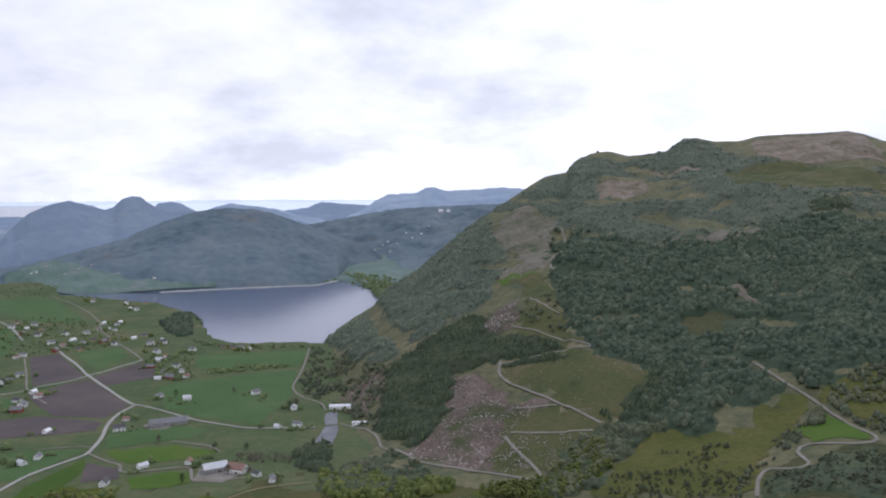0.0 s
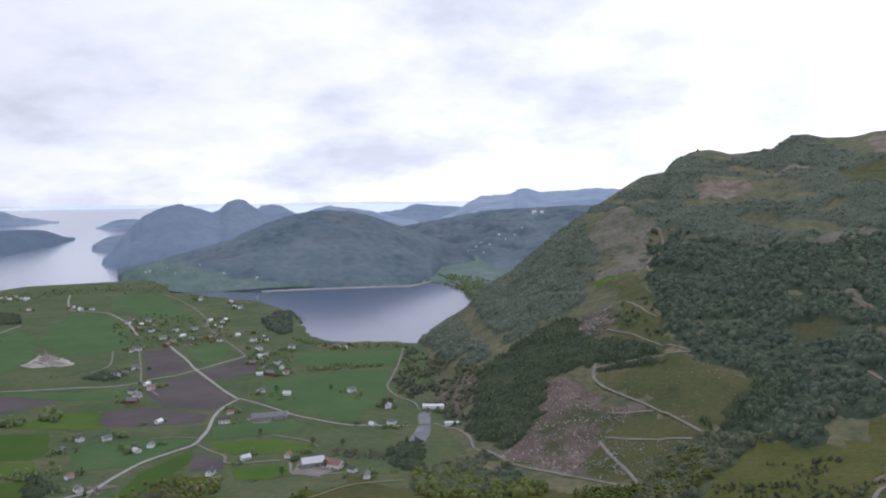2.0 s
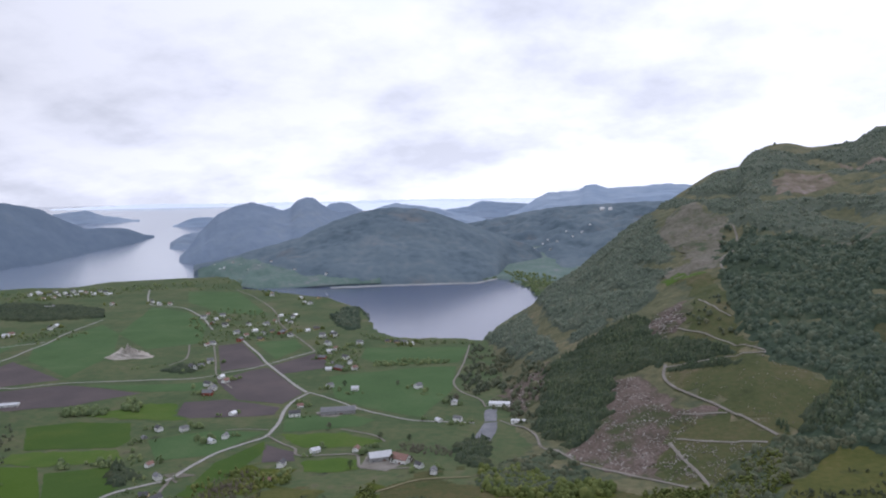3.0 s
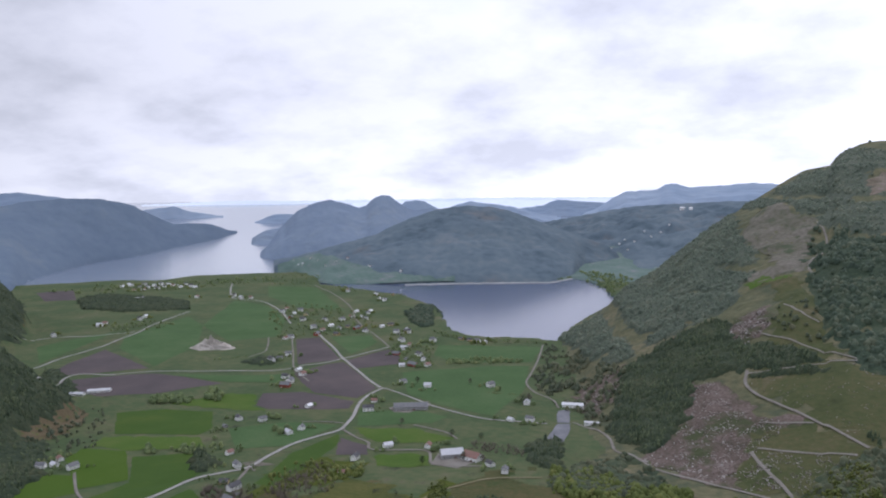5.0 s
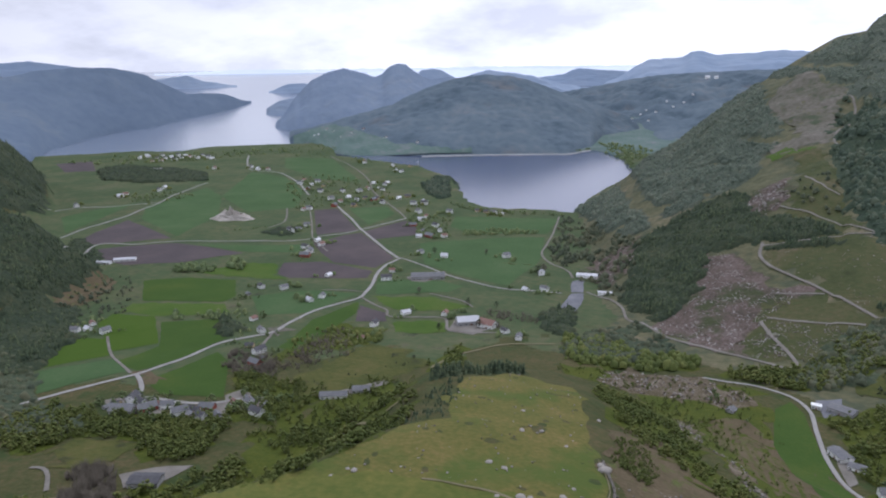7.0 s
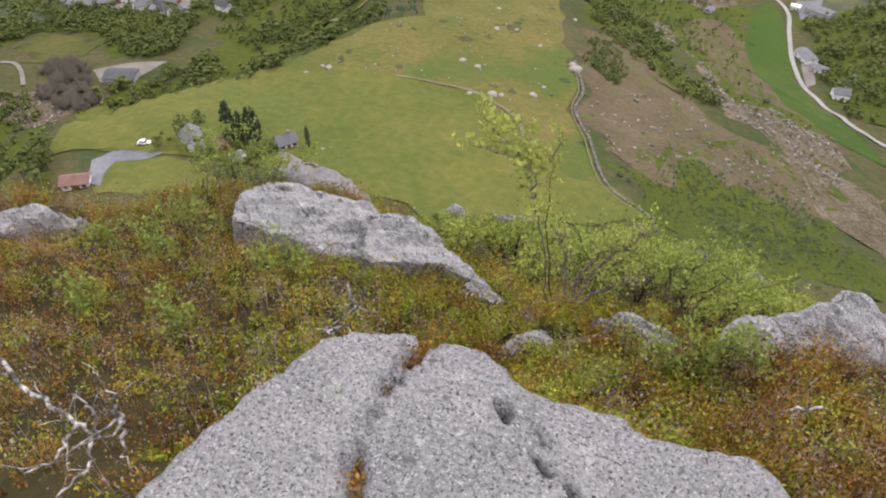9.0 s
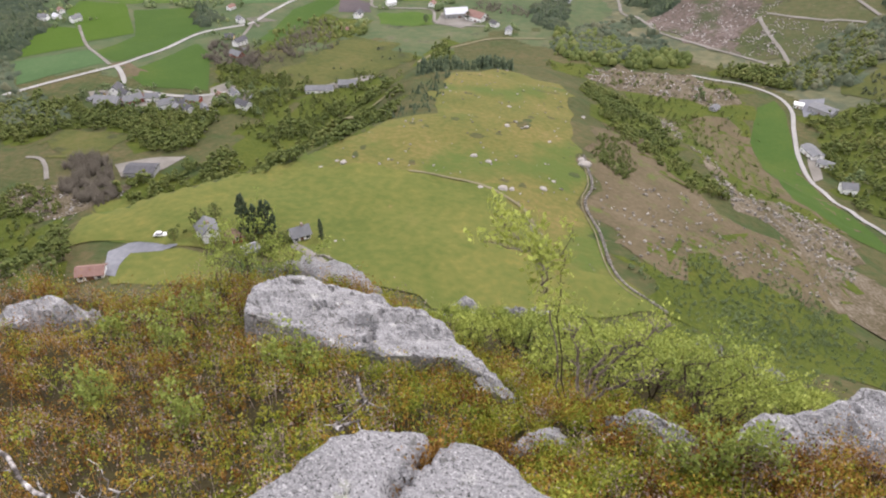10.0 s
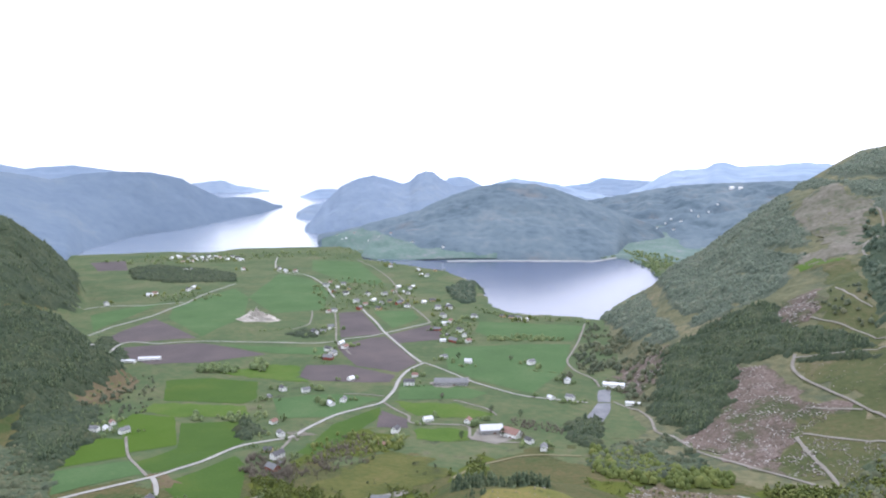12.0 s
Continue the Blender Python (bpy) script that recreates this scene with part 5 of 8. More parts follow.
def tree_shape(rng, kind, near):
    """One tree a unit high: vertices, triangles, and which triangles are bark."""
    V, F, bark, n = [], [], [], 0

    def add(v, f, is_bark=False):
        nonlocal n
        V.append(v)
        F.append(np.asarray(f) + n)
        bark.append(np.full(len(f), is_bark))
        n += len(v)

    if kind in ("dark", "juniper"):
        tiers, sides = (5, 8) if near else (3, 6)
        wide = 0.20 if kind == "dark" else 0.24
        for k in range(tiers):
            z0 = 0.06 + 0.80 * k / tiers
            z1 = min(1.0, z0 + 1.45 / tiers * (0.9 if k < tiers - 1 else 0.8))
            r = wide * (1 - 0.78 * k / tiers) * rng.uniform(0.85, 1.15)
            ang = np.arange(sides) * 6.283 / sides + rng.rand() * 3
            rr = r * rng.uniform(0.6, 1.3, sides)
            ring = np.column_stack([np.cos(ang) * rr, np.sin(ang) * rr, z0 + rng.normal(0, 0.025, sides)])
            tip = np.array([[rng.normal(0, 0.015), rng.normal(0, 0.015), z1]])
            add(np.vstack([ring, tip]), [(j, (j + 1) % sides, sides) for j in range(sides)])
        if near:
            add(*spike((0, 0, -0.05), (0, 0, 0.6), 0.022), True)
    elif kind == "bare":
        for k in range(30 if near else 14):
            a = rng.rand() * 6.283
            r = 0.34 * math.sqrt(rng.rand())
            z = rng.uniform(0.55, 1.0)
            add(*spike((0.25 * r * math.cos(a), 0.25 * r * math.sin(a), 0), (r * math.cos(a), r * math.sin(a), z), rng.uniform(0.012, 0.030)))
    else:
        if not near:
            sides = 6
            ring = np.arange(sides) * 6.283 / sides + rng.rand() * 3
            v = []
            for r, z in ((0.42, 0.22), (0.33, 0.68)):
                rr = r * rng.uniform(0.75, 1.3, sides)
                v.append(np.column_stack([np.cos(ring) * rr, np.sin(ring) * rr, z + rng.normal(0, 0.06, sides)]))
            v.append(np.array([[rng.normal(0, 0.08), rng.normal(0, 0.08), 1.0]]))
            f = []
            for j in range(sides):
                k = (j + 1) % sides
                f += [(j, k, sides + k), (j, sides + k, sides + j), (sides + j, sides + k, 2 * sides)]
            add(np.vstack(v), f)
        lumps = 6 if near else 0
        for k in range(lumps):
            a = rng.rand() * 6.283
            u = (k + 0.5) / lumps
            r = 0.30 * math.sqrt(rng.rand()) * math.sin(math.pi * min(0.92, 0.30 + 0.6 * u))
            size = rng.uniform(0.12, 0.20) * (1.12 - 0.45 * u)
            v = ICO_V * rng.uniform(0.62, 1.32, (12, 1)) * size
            v[:, 2] *= rng.uniform(0.8, 1.15)
            add(v + (r * math.cos(a), r * math.sin(a), 0.24 + 0.66 * u), ICO_F)
        if near:
            add(*spike((0, 0, -0.05), (rng.normal(0, 0.05), rng.normal(0, 0.05), 0.7), 0.020), True)
    return np.vstack(V), np.vstack(F), np.concatenate(bark)


SHAPES = {}


def tree_shapes(kind, near):
    kind = kind if kind in ("dark", "juniper", "bare") else "leafy"
    if (kind, near) not in SHAPES:
        rng = np.random.RandomState(41 + len(kind) + near)
        SHAPES[kind, near] = [tree_shape(rng, kind, near) for _ in range(9)]
    return SHAPES[kind, near]


def stamp(kind, near, xy, z, size, rng):
    """Trees of varied shapes at the places given, as one set of vertices, triangles and bark flags."""
    shapes = tree_shapes(kind, near)
    pick = rng.randint(0, len(shapes), len(xy))
    V, F, B, n = [], [], [], 0
    for i, (v, f, bark) in enumerate(shapes):
        at = np.where(pick == i)[0]
        if not len(at):
            continue
        a = rng.rand(len(at)) * 6.283
        sz = size[at][:, None]
        fat = rng.uniform(0.8, 1.3, (len(at), 1))
        x = (v[None, :, 0] * np.cos(a)[:, None] - v[None, :, 1] * np.sin(a)[:, None]) * sz * fat + xy[at, 0][:, None]
        y = (v[None, :, 0] * np.sin(a)[:, None] + v[None, :, 1] * np.cos(a)[:, None]) * sz * fat + xy[at, 1][:, None]
        zz = v[None, :, 2] * sz + z[at][:, None] - 0.15
        V.append(np.stack([x, y, zz], -1).reshape(-1, 3))
        F.append((f[None] + (np.arange(len(at)) * len(v))[:, None, None]).reshape(-1, 3) + n)
        B.append(np.tile(bark, len(at)))
        n += len(at) * len(v)
    return np.concatenate(V), np.concatenate(F), np.concatenate(B)


def terraces(x, y):
    """Where bare ledges run along the slope and break the upland woods."""
    return wave_field(2.6 * ground_z(x, y), 6.0 * np.degrees(np.arctan2(x, y)), 95, 29, 3)


def canopy(outline, size, gaps, ledges):
    """The understorey of a wood: a lumpy sheet with a ragged rim, lower than the crowns."""
    pts = np.array(outline, float)
    lo, hi = pts.min(0) - 8, pts.max(0) + 8
    step = float(np.clip(math.sqrt((hi[0] - lo[0]) * (hi[1] - lo[1]) / 7000), 3.0, 9.0))
    gx, gy = np.meshgrid(np.arange(lo[0], hi[0], step), np.arange(lo[1], hi[1], step))
    rng = np.random.RandomState(int(abs(pts[0, 0])) + len(pts))
    gx, gy = gx + rng.normal(0, 0.25 * step, gx.shape), gy + rng.normal(0, 0.25 * step, gy.shape)
    wx = gx + 7 * wave_field(gx, gy, 30, 63, 3)
    wy = gy + 7 * wave_field(gx, gy, 30, 64, 3)
    inn = inside([tuple(p) for p in pts], wx, wy) & (wave_field(gx, gy, 90, 83, 3) < gaps) & ~on_road(gx, gy)
    if ledges:
        inn &= terraces(gx, gy) < ledges
    for g in GLADES:
        inn &= ~inside(g, wx, wy)
    full = inn.astype(float)
    full[1:-1, 1:-1] = (full[1:-1, 1:-1] * 2 + full[:-2, 1:-1] + full[2:, 1:-1] + full[1:-1, :-2] + full[1:-1, 2:]) / 6
    tall = 0.5 * (size[0] + size[1])
    lump = 0.60 + 0.20 * wave_field(gx, gy, 16, 91, 2) + 0.07 * rng.normal(0, 1, gx.shape)
    z = ground_z(gx, gy) + np.where(full > 0.02, tall * np.clip(full, 0, 1) ** 0.5 * np.clip(lump, 0.2, 0.95), -2.0)
    idx = np.arange(gx.size).reshape(gx.shape)
    q = full > 0.02
    keep = (q[:-1, :-1] | q[1:, 1:] | q[1:, :-1] | q[:-1, 1:]).ravel()
    a, b, c, d = (k.ravel()[keep] for k in (idx[:-1, :-1], idx[:-1, 1:], idx[1:, 1:], idx[1:, :-1]))
    f = np.concatenate([np.stack([a, b, c], 1), np.stack([a, c, d], 1)])
    used, inv = np.unique(f.ravel(), return_inverse=True)
    return np.stack([gx.ravel(), gy.ravel(), z.ravel()], 1)[used], inv.reshape(-1, 3)


def tri_mesh(name, v, f, slots, slot, smooth_shade=True):
    me = bpy.data.meshes.new(name)
    me.vertices.add(len(v))
    me.vertices.foreach_set("co", v.astype(np.float32).ravel())
    me.loops.add(len(f) * 3)
    me.loops.foreach_set("vertex_index", f.astype(np.int32).ravel())
    me.polygons.add(len(f))
    me.polygons.foreach_set("loop_start", np.arange(0, len(f) * 3, 3, dtype=np.int32))
    me.polygons.foreach_set("material_index", slot.astype(np.int32))
    me.update(calc_edges=True)
    for m in slots:
        me.materials.append(m)
    if smooth_shade:
        me.shade_smooth()
    return new(name, me)


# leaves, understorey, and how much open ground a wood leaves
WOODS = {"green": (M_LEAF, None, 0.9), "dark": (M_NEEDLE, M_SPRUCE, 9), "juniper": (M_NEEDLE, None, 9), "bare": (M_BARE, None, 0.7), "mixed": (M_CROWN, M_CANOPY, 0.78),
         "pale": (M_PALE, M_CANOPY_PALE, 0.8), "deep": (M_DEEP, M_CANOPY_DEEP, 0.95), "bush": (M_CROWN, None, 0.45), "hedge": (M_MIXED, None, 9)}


def wood(label, kind, outline, count, size):
    """A wood of many trees on one mesh; count is the most trees that it holds."""
    rng = np.random.RandomState(len(label) * 7 + count)
    leaves, under, gaps = WOODS[kind]
    pts = np.array(outline, float)
    reach = np.hypot(*pts.mean(0))
    near = reach < 620
    nxt = np.roll(pts, -1, 0)
    acre = abs(np.sum(pts[:, 0] * nxt[:, 1] - pts[:, 1] * nxt[:, 0])) / 2
    if not under and kind in ("green", "hedge") and acre > 1500 and reach < 760:
        area("scrub_ground", "rough green scrub under the trees", M_SCRUB, outline, 0.15)
    lo, hi = pts.min(0), pts.max(0)
    xy = rng.rand(count * 8, 2) * (hi - lo) + lo
    wob = np.stack([wave_field(xy[:, 0], xy[:, 1], 30, 63, 3), wave_field(xy[:, 0], xy[:, 1], 30, 64, 3)], 1) * min(6.0, 0.06 * math.sqrt(acre))
    xy = xy[inside([tuple(p) for p in pts], *(xy + wob).T)]
    thin = wave_field(xy[:, 0], xy[:, 1], 90, 83, 3)
    xy = xy[thin < gaps]
    xy = xy[~on_road(xy[:, 0], xy[:, 1])]
    ledges = {"pale": 0.28, "deep": 0.75}.get(kind, 0)
    if ledges:
        xy = xy[terraces(xy[:, 0], xy[:, 1]) < ledges]
    for g in GLADES:
        xy = xy[~inside(g, xy[:, 0], xy[:, 1])]
    xy = xy[:count]
    if not len(xy):
        return None
    # stands of taller and lower trees
    stand = 1 + 0.22 * wave_field(xy[:, 0], xy[:, 1], 45, 87, 2)
    tall = rng.uniform(*size, len(xy)) * rng.uniform(0.7, 1.25, len(xy)) * stand.clip(0.6, 1.4)
    v, f, bark = stamp(kind, near, xy, ground_z(xy[:, 0], xy[:, 1]), tall, rng)
    slot = bark.astype(int)
    if under and acre > 900:
        cv, cf = canopy(outline, size, gaps, ledges)
        f, v = np.concatenate([f, cf + len(v)]), np.concatenate([v, cv])
        slot = np.concatenate([slot, np.full(len(cf), 2)])
    ob = tri_mesh("wood" if count > 100 else "thicket", v, f, [leaves, M_STEM_GREY, under or leaves], slot, kind not in ("dark", "juniper"))
    return tagged(ob, label, "trees", kind="stuff")


HUMP_LABEL = "broad rounded hill with dark woods and bare rock beyond the lake"
UPPER_LABEL = "dark forested hillside in the upper valley"

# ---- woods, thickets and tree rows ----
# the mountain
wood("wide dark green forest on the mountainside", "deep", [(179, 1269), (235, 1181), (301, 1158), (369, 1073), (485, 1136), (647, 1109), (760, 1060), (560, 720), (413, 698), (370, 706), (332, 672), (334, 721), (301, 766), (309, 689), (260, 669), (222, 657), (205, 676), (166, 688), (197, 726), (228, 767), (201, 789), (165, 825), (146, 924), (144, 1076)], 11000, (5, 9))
wood("pale birch forest below the summit", "pale", [(153, 1611), (253, 1665), (303, 1736), (413, 1756), (530, 1795), (617, 1772), (612, 1524), (700, 1422), (805, 1388), (649, 1113), (486, 1141), (370, 1078), (302, 1162), (236, 1188), (189, 1304), (168, 1381)], 7000, (3, 6))
wood("dark forest on the mountain nose", "dark", [(-24, 1012), (38, 1008), (36, 940), (56, 913), (46, 860), (-1, 871), (-7, 784), (-35, 733), (-81, 781), (-84, 970), (-47, 986)], 2600, (6, 10))
wood("pale birch forest on the slope above the lake", "pale", [(-254, 1427), (-131, 1330), (-63, 1405), (20, 1432), (69, 1465), (72, 1319), (88, 1232), (80, 1150), (60, 1120), (45, 1059), (2, 1027), (-55, 1011), (-87, 999), (-129, 1072), (-173, 1205)], 5000, (3.5, 7))
wood("forest along the mountain rim above the lake", "pale", [(-233, 1405), (-195, 1405), (-159, 1418), (-124, 1452), (-88, 1484), (-50, 1516), (-11, 1547), (31, 1589), (74, 1633), (62, 1359), (25, 1314), (-9, 1272), (-63, 1405), (-131, 1330), (-217, 1380)], 1500, (3, 6))
wood("forest on the steep upper mountainside", "pale", [(74, 1633), (129, 1615), (198, 1627), (250, 1644), (232, 1488), (190, 1312), (168, 1381), (134, 1490), (84, 1581)], 900, (3, 6))
wood("dense dark conifer plantation", "dark", [(42, 924), (108, 874), (130, 846), (117, 820), (64, 837), (52, 855)], 520, (6, 9))
wood("tall dark conifers at the lower forest edge", "dark", [(166, 691), (175, 724), (194, 738), (212, 763), (243, 778), (248, 767), (233, 725), (201, 702), (180, 681)], 330, (8, 12))
wood("isolated dark spruce clump", "dark", [(562, 1164), (593, 1201), (628, 1183), (619, 1156), (573, 1143)], 110, (8, 12))
wood("dark trees by the track's end", "dark", [(136, 690), (142, 704), (152, 700), (150, 686)], 16, (6, 9))
wood("leafy wood below the grass slope", "mixed", [(76, 608), (101, 647), (137, 678), (169, 678), (199, 674), (169, 657), (135, 619), (108, 578), (73, 585)], 620, (4, 7))
wood("bushes in the sunken slope", "bush", [(150, 643), (236, 620), (239, 568), (218, 526), (125, 571)], 330, (2, 4.5))
wood("thicket between the road bends", "mixed", [(294, 620), (339, 653), (340, 619), (315, 616)], 70, (3, 6))
wood("dark scrub on the right valley slope", "mixed", [(233, 543), (262, 552), (328, 551), (289, 482), (223, 523)], 240, (3, 6))
wood("scrub above the winding road", "bush", [(336, 668), (413, 698), (395, 640), (343, 576), (333, 624)], 190, (3, 6))
wood("bushes along the winding road", "bush", [(249, 598), (290, 623), (293, 604), (273, 585), (242, 565), (216, 527), (206, 532)], 70, (2.5, 4.5))
wood("trees on the open slope above the track", "bush", [(150, 845), (137, 900), (140, 990), (108, 1011), (83, 943)], 40, (3, 6))
wood("open woodland on the mountain's left foot", "bush", [(-254, 1312), (-173, 1205), (-128, 1058), (-86, 990), (-71, 819), (-84, 783), (-102, 810), (-150, 904), (-188, 950), (-213, 979), (-236, 1124)], 420, (4, 8))
wood("scrub round the foot of the nose", "mixed", [(-84, 783), (-58, 723), (-107, 673), (-113, 600), (-48, 604), (-20, 660), (-44, 700)], 300, (4, 7))
wood("riverside woodland", "green", [(79, 621), (104, 645), (137, 674), (134, 620), (101, 585), (69, 574), (40, 588), (10, 594), (27, 612)], 420, (5, 8))
# the valley mouth, the spur's edges and the slopes under the cliff
wood("scrubby woodland at the valley mouth", "green", [(-122, 644), (-94, 666), (-49, 643), (-3, 637), (1, 603), (-34, 582), (-79, 578), (-105, 584)], 420, (4, 7))
wood("wooded bank beside the river", "green", [(-288, 274), (-272, 293), (-256, 330), (-249, 372), (-227, 429), (-149, 336), (-124, 292), (-124, 240), (-139, 212), (-158, 190), (-280, 262)], 1300, (3.5, 6.5))
wood("broad-leaved wood below the hamlet", "green", [(-466, 337), (-456, 374), (-405, 373), (-352, 372), (-315, 388), (-296, 376), (-282, 321), (-306, 318), (-326, 322), (-340, 341), (-371, 337), (-388, 328), (-392, 308), (-428, 309)], 800, (4, 7))
wood("leafless grey-brown thicket", "bare", [(-319, 258), (-346, 289), (-341, 302), (-310, 289), (-282, 262), (-285, 249)], 300, (5, 8))
wood("line of bushes beside the stony gully", "green", [(-60, 421), (-52, 509), (-19, 435), (6, 336), (28, 300), (23, 285), (1, 296), (-18, 319), (-42, 361)], 560, (3, 5.5))
wood("green scrub on the heath slope", "green", [(-32, 305), (-23, 320), (-11, 284), (-13, 264), (-24, 261), (-31, 282)], 260, (1.2, 2.4))
wood("clipped row of dark conifers on the crest", "dark", [(-141, 350), (-134, 346), (-120, 392), (-101, 428), (-106, 439), (-127, 400)], 130, (6.5, 9))
wood("juniper bushes dotted on the rim of the spur", "juniper", [(-149, 305), (-125, 295), (-129, 344), (-122, 363), (-105, 288), (-115, 271)], 120, (1.5, 3.4))
wood("scrubby wet woodland below the cottages", "green", [(-362, 475), (-320, 471), (-261, 457), (-259, 420), (-274, 383), (-310, 394)], 330, (3, 6))
wood("leafless brush below the cottages", "bare", [(-403, 527), (-352, 522), (-320, 471), (-362, 475), (-385, 490)], 220, (4, 7))
wood("bushes along the stream", "green", [(-253, 315), (-274, 383), (-254, 411), (-255, 446), (-235, 507), (-147, 348), (-222, 420), (-232, 358)], 260, (2.5, 5))
wood("hedge and scrub between fields", "green", [(-366, 574), (-364, 633), (-341, 649), (-331, 641), (-296, 620), (-305, 560), (-348, 511)], 90, (2.5, 5))
wood("leafless grey brush beside the lower road", "bare", [(-350, 502), (-343, 568), (-335, 597), (-314, 580), (-315, 519), (-325, 463)], 200, (3, 6))
wood("trees beside the conifer row", "green", [(-216, 544), (-209, 605), (-194, 577), (-152, 420)], 90, (4, 7))
wood("reddish budding thicket by the parking area", "bare", [(-222, 725), (-193, 733), (-158, 710), (-153, 688), (-190, 697), (-215, 704)], 150, (3, 5))
wood("trees below the parking area", "dark", [(-158, 754), (-134, 766), (-116, 665), (-136, 662), (-153, 712)], 170, (5, 8))
wood("green bushes on the steep slope under the cliff", "hedge", [(-8, 191), (27, 228), (49, 231), (72, 231), (65, 198), (37, 176), (13, 176)], 950, (0.7, 1.8))
wood("low green scrub on the steep slope under the cliff", "hedge", [(10, 171), (27, 201), (59, 212), (88, 215), (77, 175), (71, 186), (49, 155), (30, 161), (17, 159)], 800, (0.6, 1.5))
wood("bushy slope between heath and scree", "hedge", [(-5, 197), (21, 223), (45, 228), (61, 232), (72, 231), (80, 275), (62, 271), (29, 258), (12, 239)], 240, (0.5, 1.2))
wood("scattered bushes across the right valley slope", "green", [(-34, 500), (-4, 530), (47, 527), (49, 445), (57, 344), (87, 335), (83, 290), (47, 306), (31, 319), (10, 350)], 260, (1.0, 2.6))
wood("scattered scrub over the valley edge", "green", [(-112, 573), (-78, 570), (-2, 570), (40, 569), (36, 489), (10, 425), (-39, 515), (-104, 557)], 260, (1.6, 3.6))
wood("trees along the valley road", "green", [(80, 518), (128, 562), (166, 545), (143, 411), (104, 390), (98, 411), (90, 440), (88, 491)], 330, (4, 7))
wood("brush and small trees by the river", "green", [(-351, 254), (-330, 262), (-300, 240), (-308, 215), (-340, 232)], 120, (2.5, 4.5))
wood("garden bushes of the upper farm", "green", [(-145, 150), (-130, 163), (-99, 166), (-91, 152), (-107, 146), (-121, 146)], 34, (1.2, 3))
wood("bushes on the farm's lower side", "green", [(-304, 211), (-290, 232), (-167, 130), (-174, 117)], 110, (3, 5.5))
wood("trees on the lower valley side", "green", [(-369, 231), (-325, 231), (-284, 202), (-169, 129), (-160, 114), (-292, 169)], 220, (3, 6))
wood("leafless scrub above the open field", "bare", [(-331, 498), (-347, 542), (-360, 606), (-337, 634), (-305, 578), (-291, 525), (-306, 512), (-309, 489)], 230, (3, 6))
wood("trees round the hillside houses", "green", [(-340, 610), (-300, 640), (-285, 590), (-300, 575)], 45, (3, 6))
wood("single bushes in the open field", "bush", [(-290, 470), (-295, 575), (-235, 560), (-225, 495)], 14, (2, 4))
# the left side of the valley
wood("dense dark conifer plantation", "dark", [(-615, 484), (-621, 539), (-580, 505), (-554, 450), (-543, 420)], 260, (7, 10))
wood("wooded foothill beside the valley", "dark", [(-1208, 831), (-875, 646), (-857, 671), (-836, 695), (-803, 709), (-751, 700), (-731, 685), (-719, 615), (-712, 518), (-724, 490)], 4000, (6, 10))
wood("forested slope of the far left hill", "dark", [(-1478, 1104), (-1437, 1176), (-1701, 1476), (-1321, 1151), (-1204, 1034), (-1185, 875), (-1213, 835)], 2000, (7, 11))
wood("wooded slope at the valley side", "dark", [(-809, 640), (-969, 895), (-862, 830), (-741, 698), (-713, 598), (-702, 547)], 700, (6, 9))
wood("bushes on the bracken slope", "bush", [(-695, 585), (-724, 672), (-725, 754), (-675, 701), (-608, 613), (-622, 568), (-658, 580)], 110, (2.5, 5))
wood("dark wood at the valley side", "dark", [(-701, 534), (-718, 599), (-666, 600), (-595, 521), (-557, 436), (-565, 421)], 420, (6, 9))
wood("scrubby wood on the valley side", "mixed", [(-673, 476), (-587, 465), (-477, 382), (-394, 350), (-433, 327), (-479, 319)], 420, (3, 6))
# fields, hamlets and shores
wood("field-edge trees", "hedge", [(-686, 784), (-680, 819), (-632, 806), (-617, 787), (-663, 766)], 80, (5, 8))
wood("round clump of trees in the fields", "hedge", [(-616, 810), (-643, 857), (-626, 857), (-587, 808)], 34, (6, 9))
wood("dark trees beside the road", "dark", [(-487, 622), (-468, 619), (-428, 570), (-445, 567)], 44, (6, 10))
wood("hedgerow between fields", "hedge", [(-543, 608), (-546, 622), (-524, 607), (-523, 598)], 16, (4, 6))
wood("hedgerow between fields", "hedge", [(-525, 620), (-501, 636), (-474, 623), (-489, 611)], 30, (4, 6))
wood("low bushes between the fields", "hedge", [(-522, 698), (-513, 707), (-413, 569), (-425, 562)], 30, (2.5, 4.5))
wood("long dark hedge in the lakeside fields", "hedge", [(-385, 1128), (-332, 1166), (-267, 1172), (-264, 1150), (-309, 1122), (-375, 1108)], 150, (3, 6))
wood("ditch bushes in the lakeside field", "hedge", [(-266, 950), (-210, 943), (-210, 949), (-266, 956)], 30, (1.2, 2.4))
wood("thicket beside the field farm", "dark", [(-700, 1020), (-690, 1070), (-655, 1060), (-650, 1025)], 40, (5, 8))
wood("dark pine wood near the fjord", "dark", [(-1574, 1554), (-1555, 1640), (-1399, 1640), (-1262, 1600), (-1175, 1489), (-1288, 1424), (-1420, 1418)], 620, (7, 11))
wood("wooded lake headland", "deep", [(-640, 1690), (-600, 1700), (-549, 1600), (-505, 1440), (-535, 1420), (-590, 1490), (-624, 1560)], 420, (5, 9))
wood("lakeside row of trees", "hedge", [(-507, 1380), (-450, 1356), (-386, 1333), (-325, 1312), (-250, 1325), (-250, 1312), (-343, 1291), (-450, 1330)], 90, (3, 6))
wood("fjord-side trees of the small town", "hedge", [(-1753, 1609), (-1717, 1764), (-1454, 1968), (-1311, 2142), (-1251, 2043), (-1391, 1827), (-1600, 1643)], 230, (5, 9))
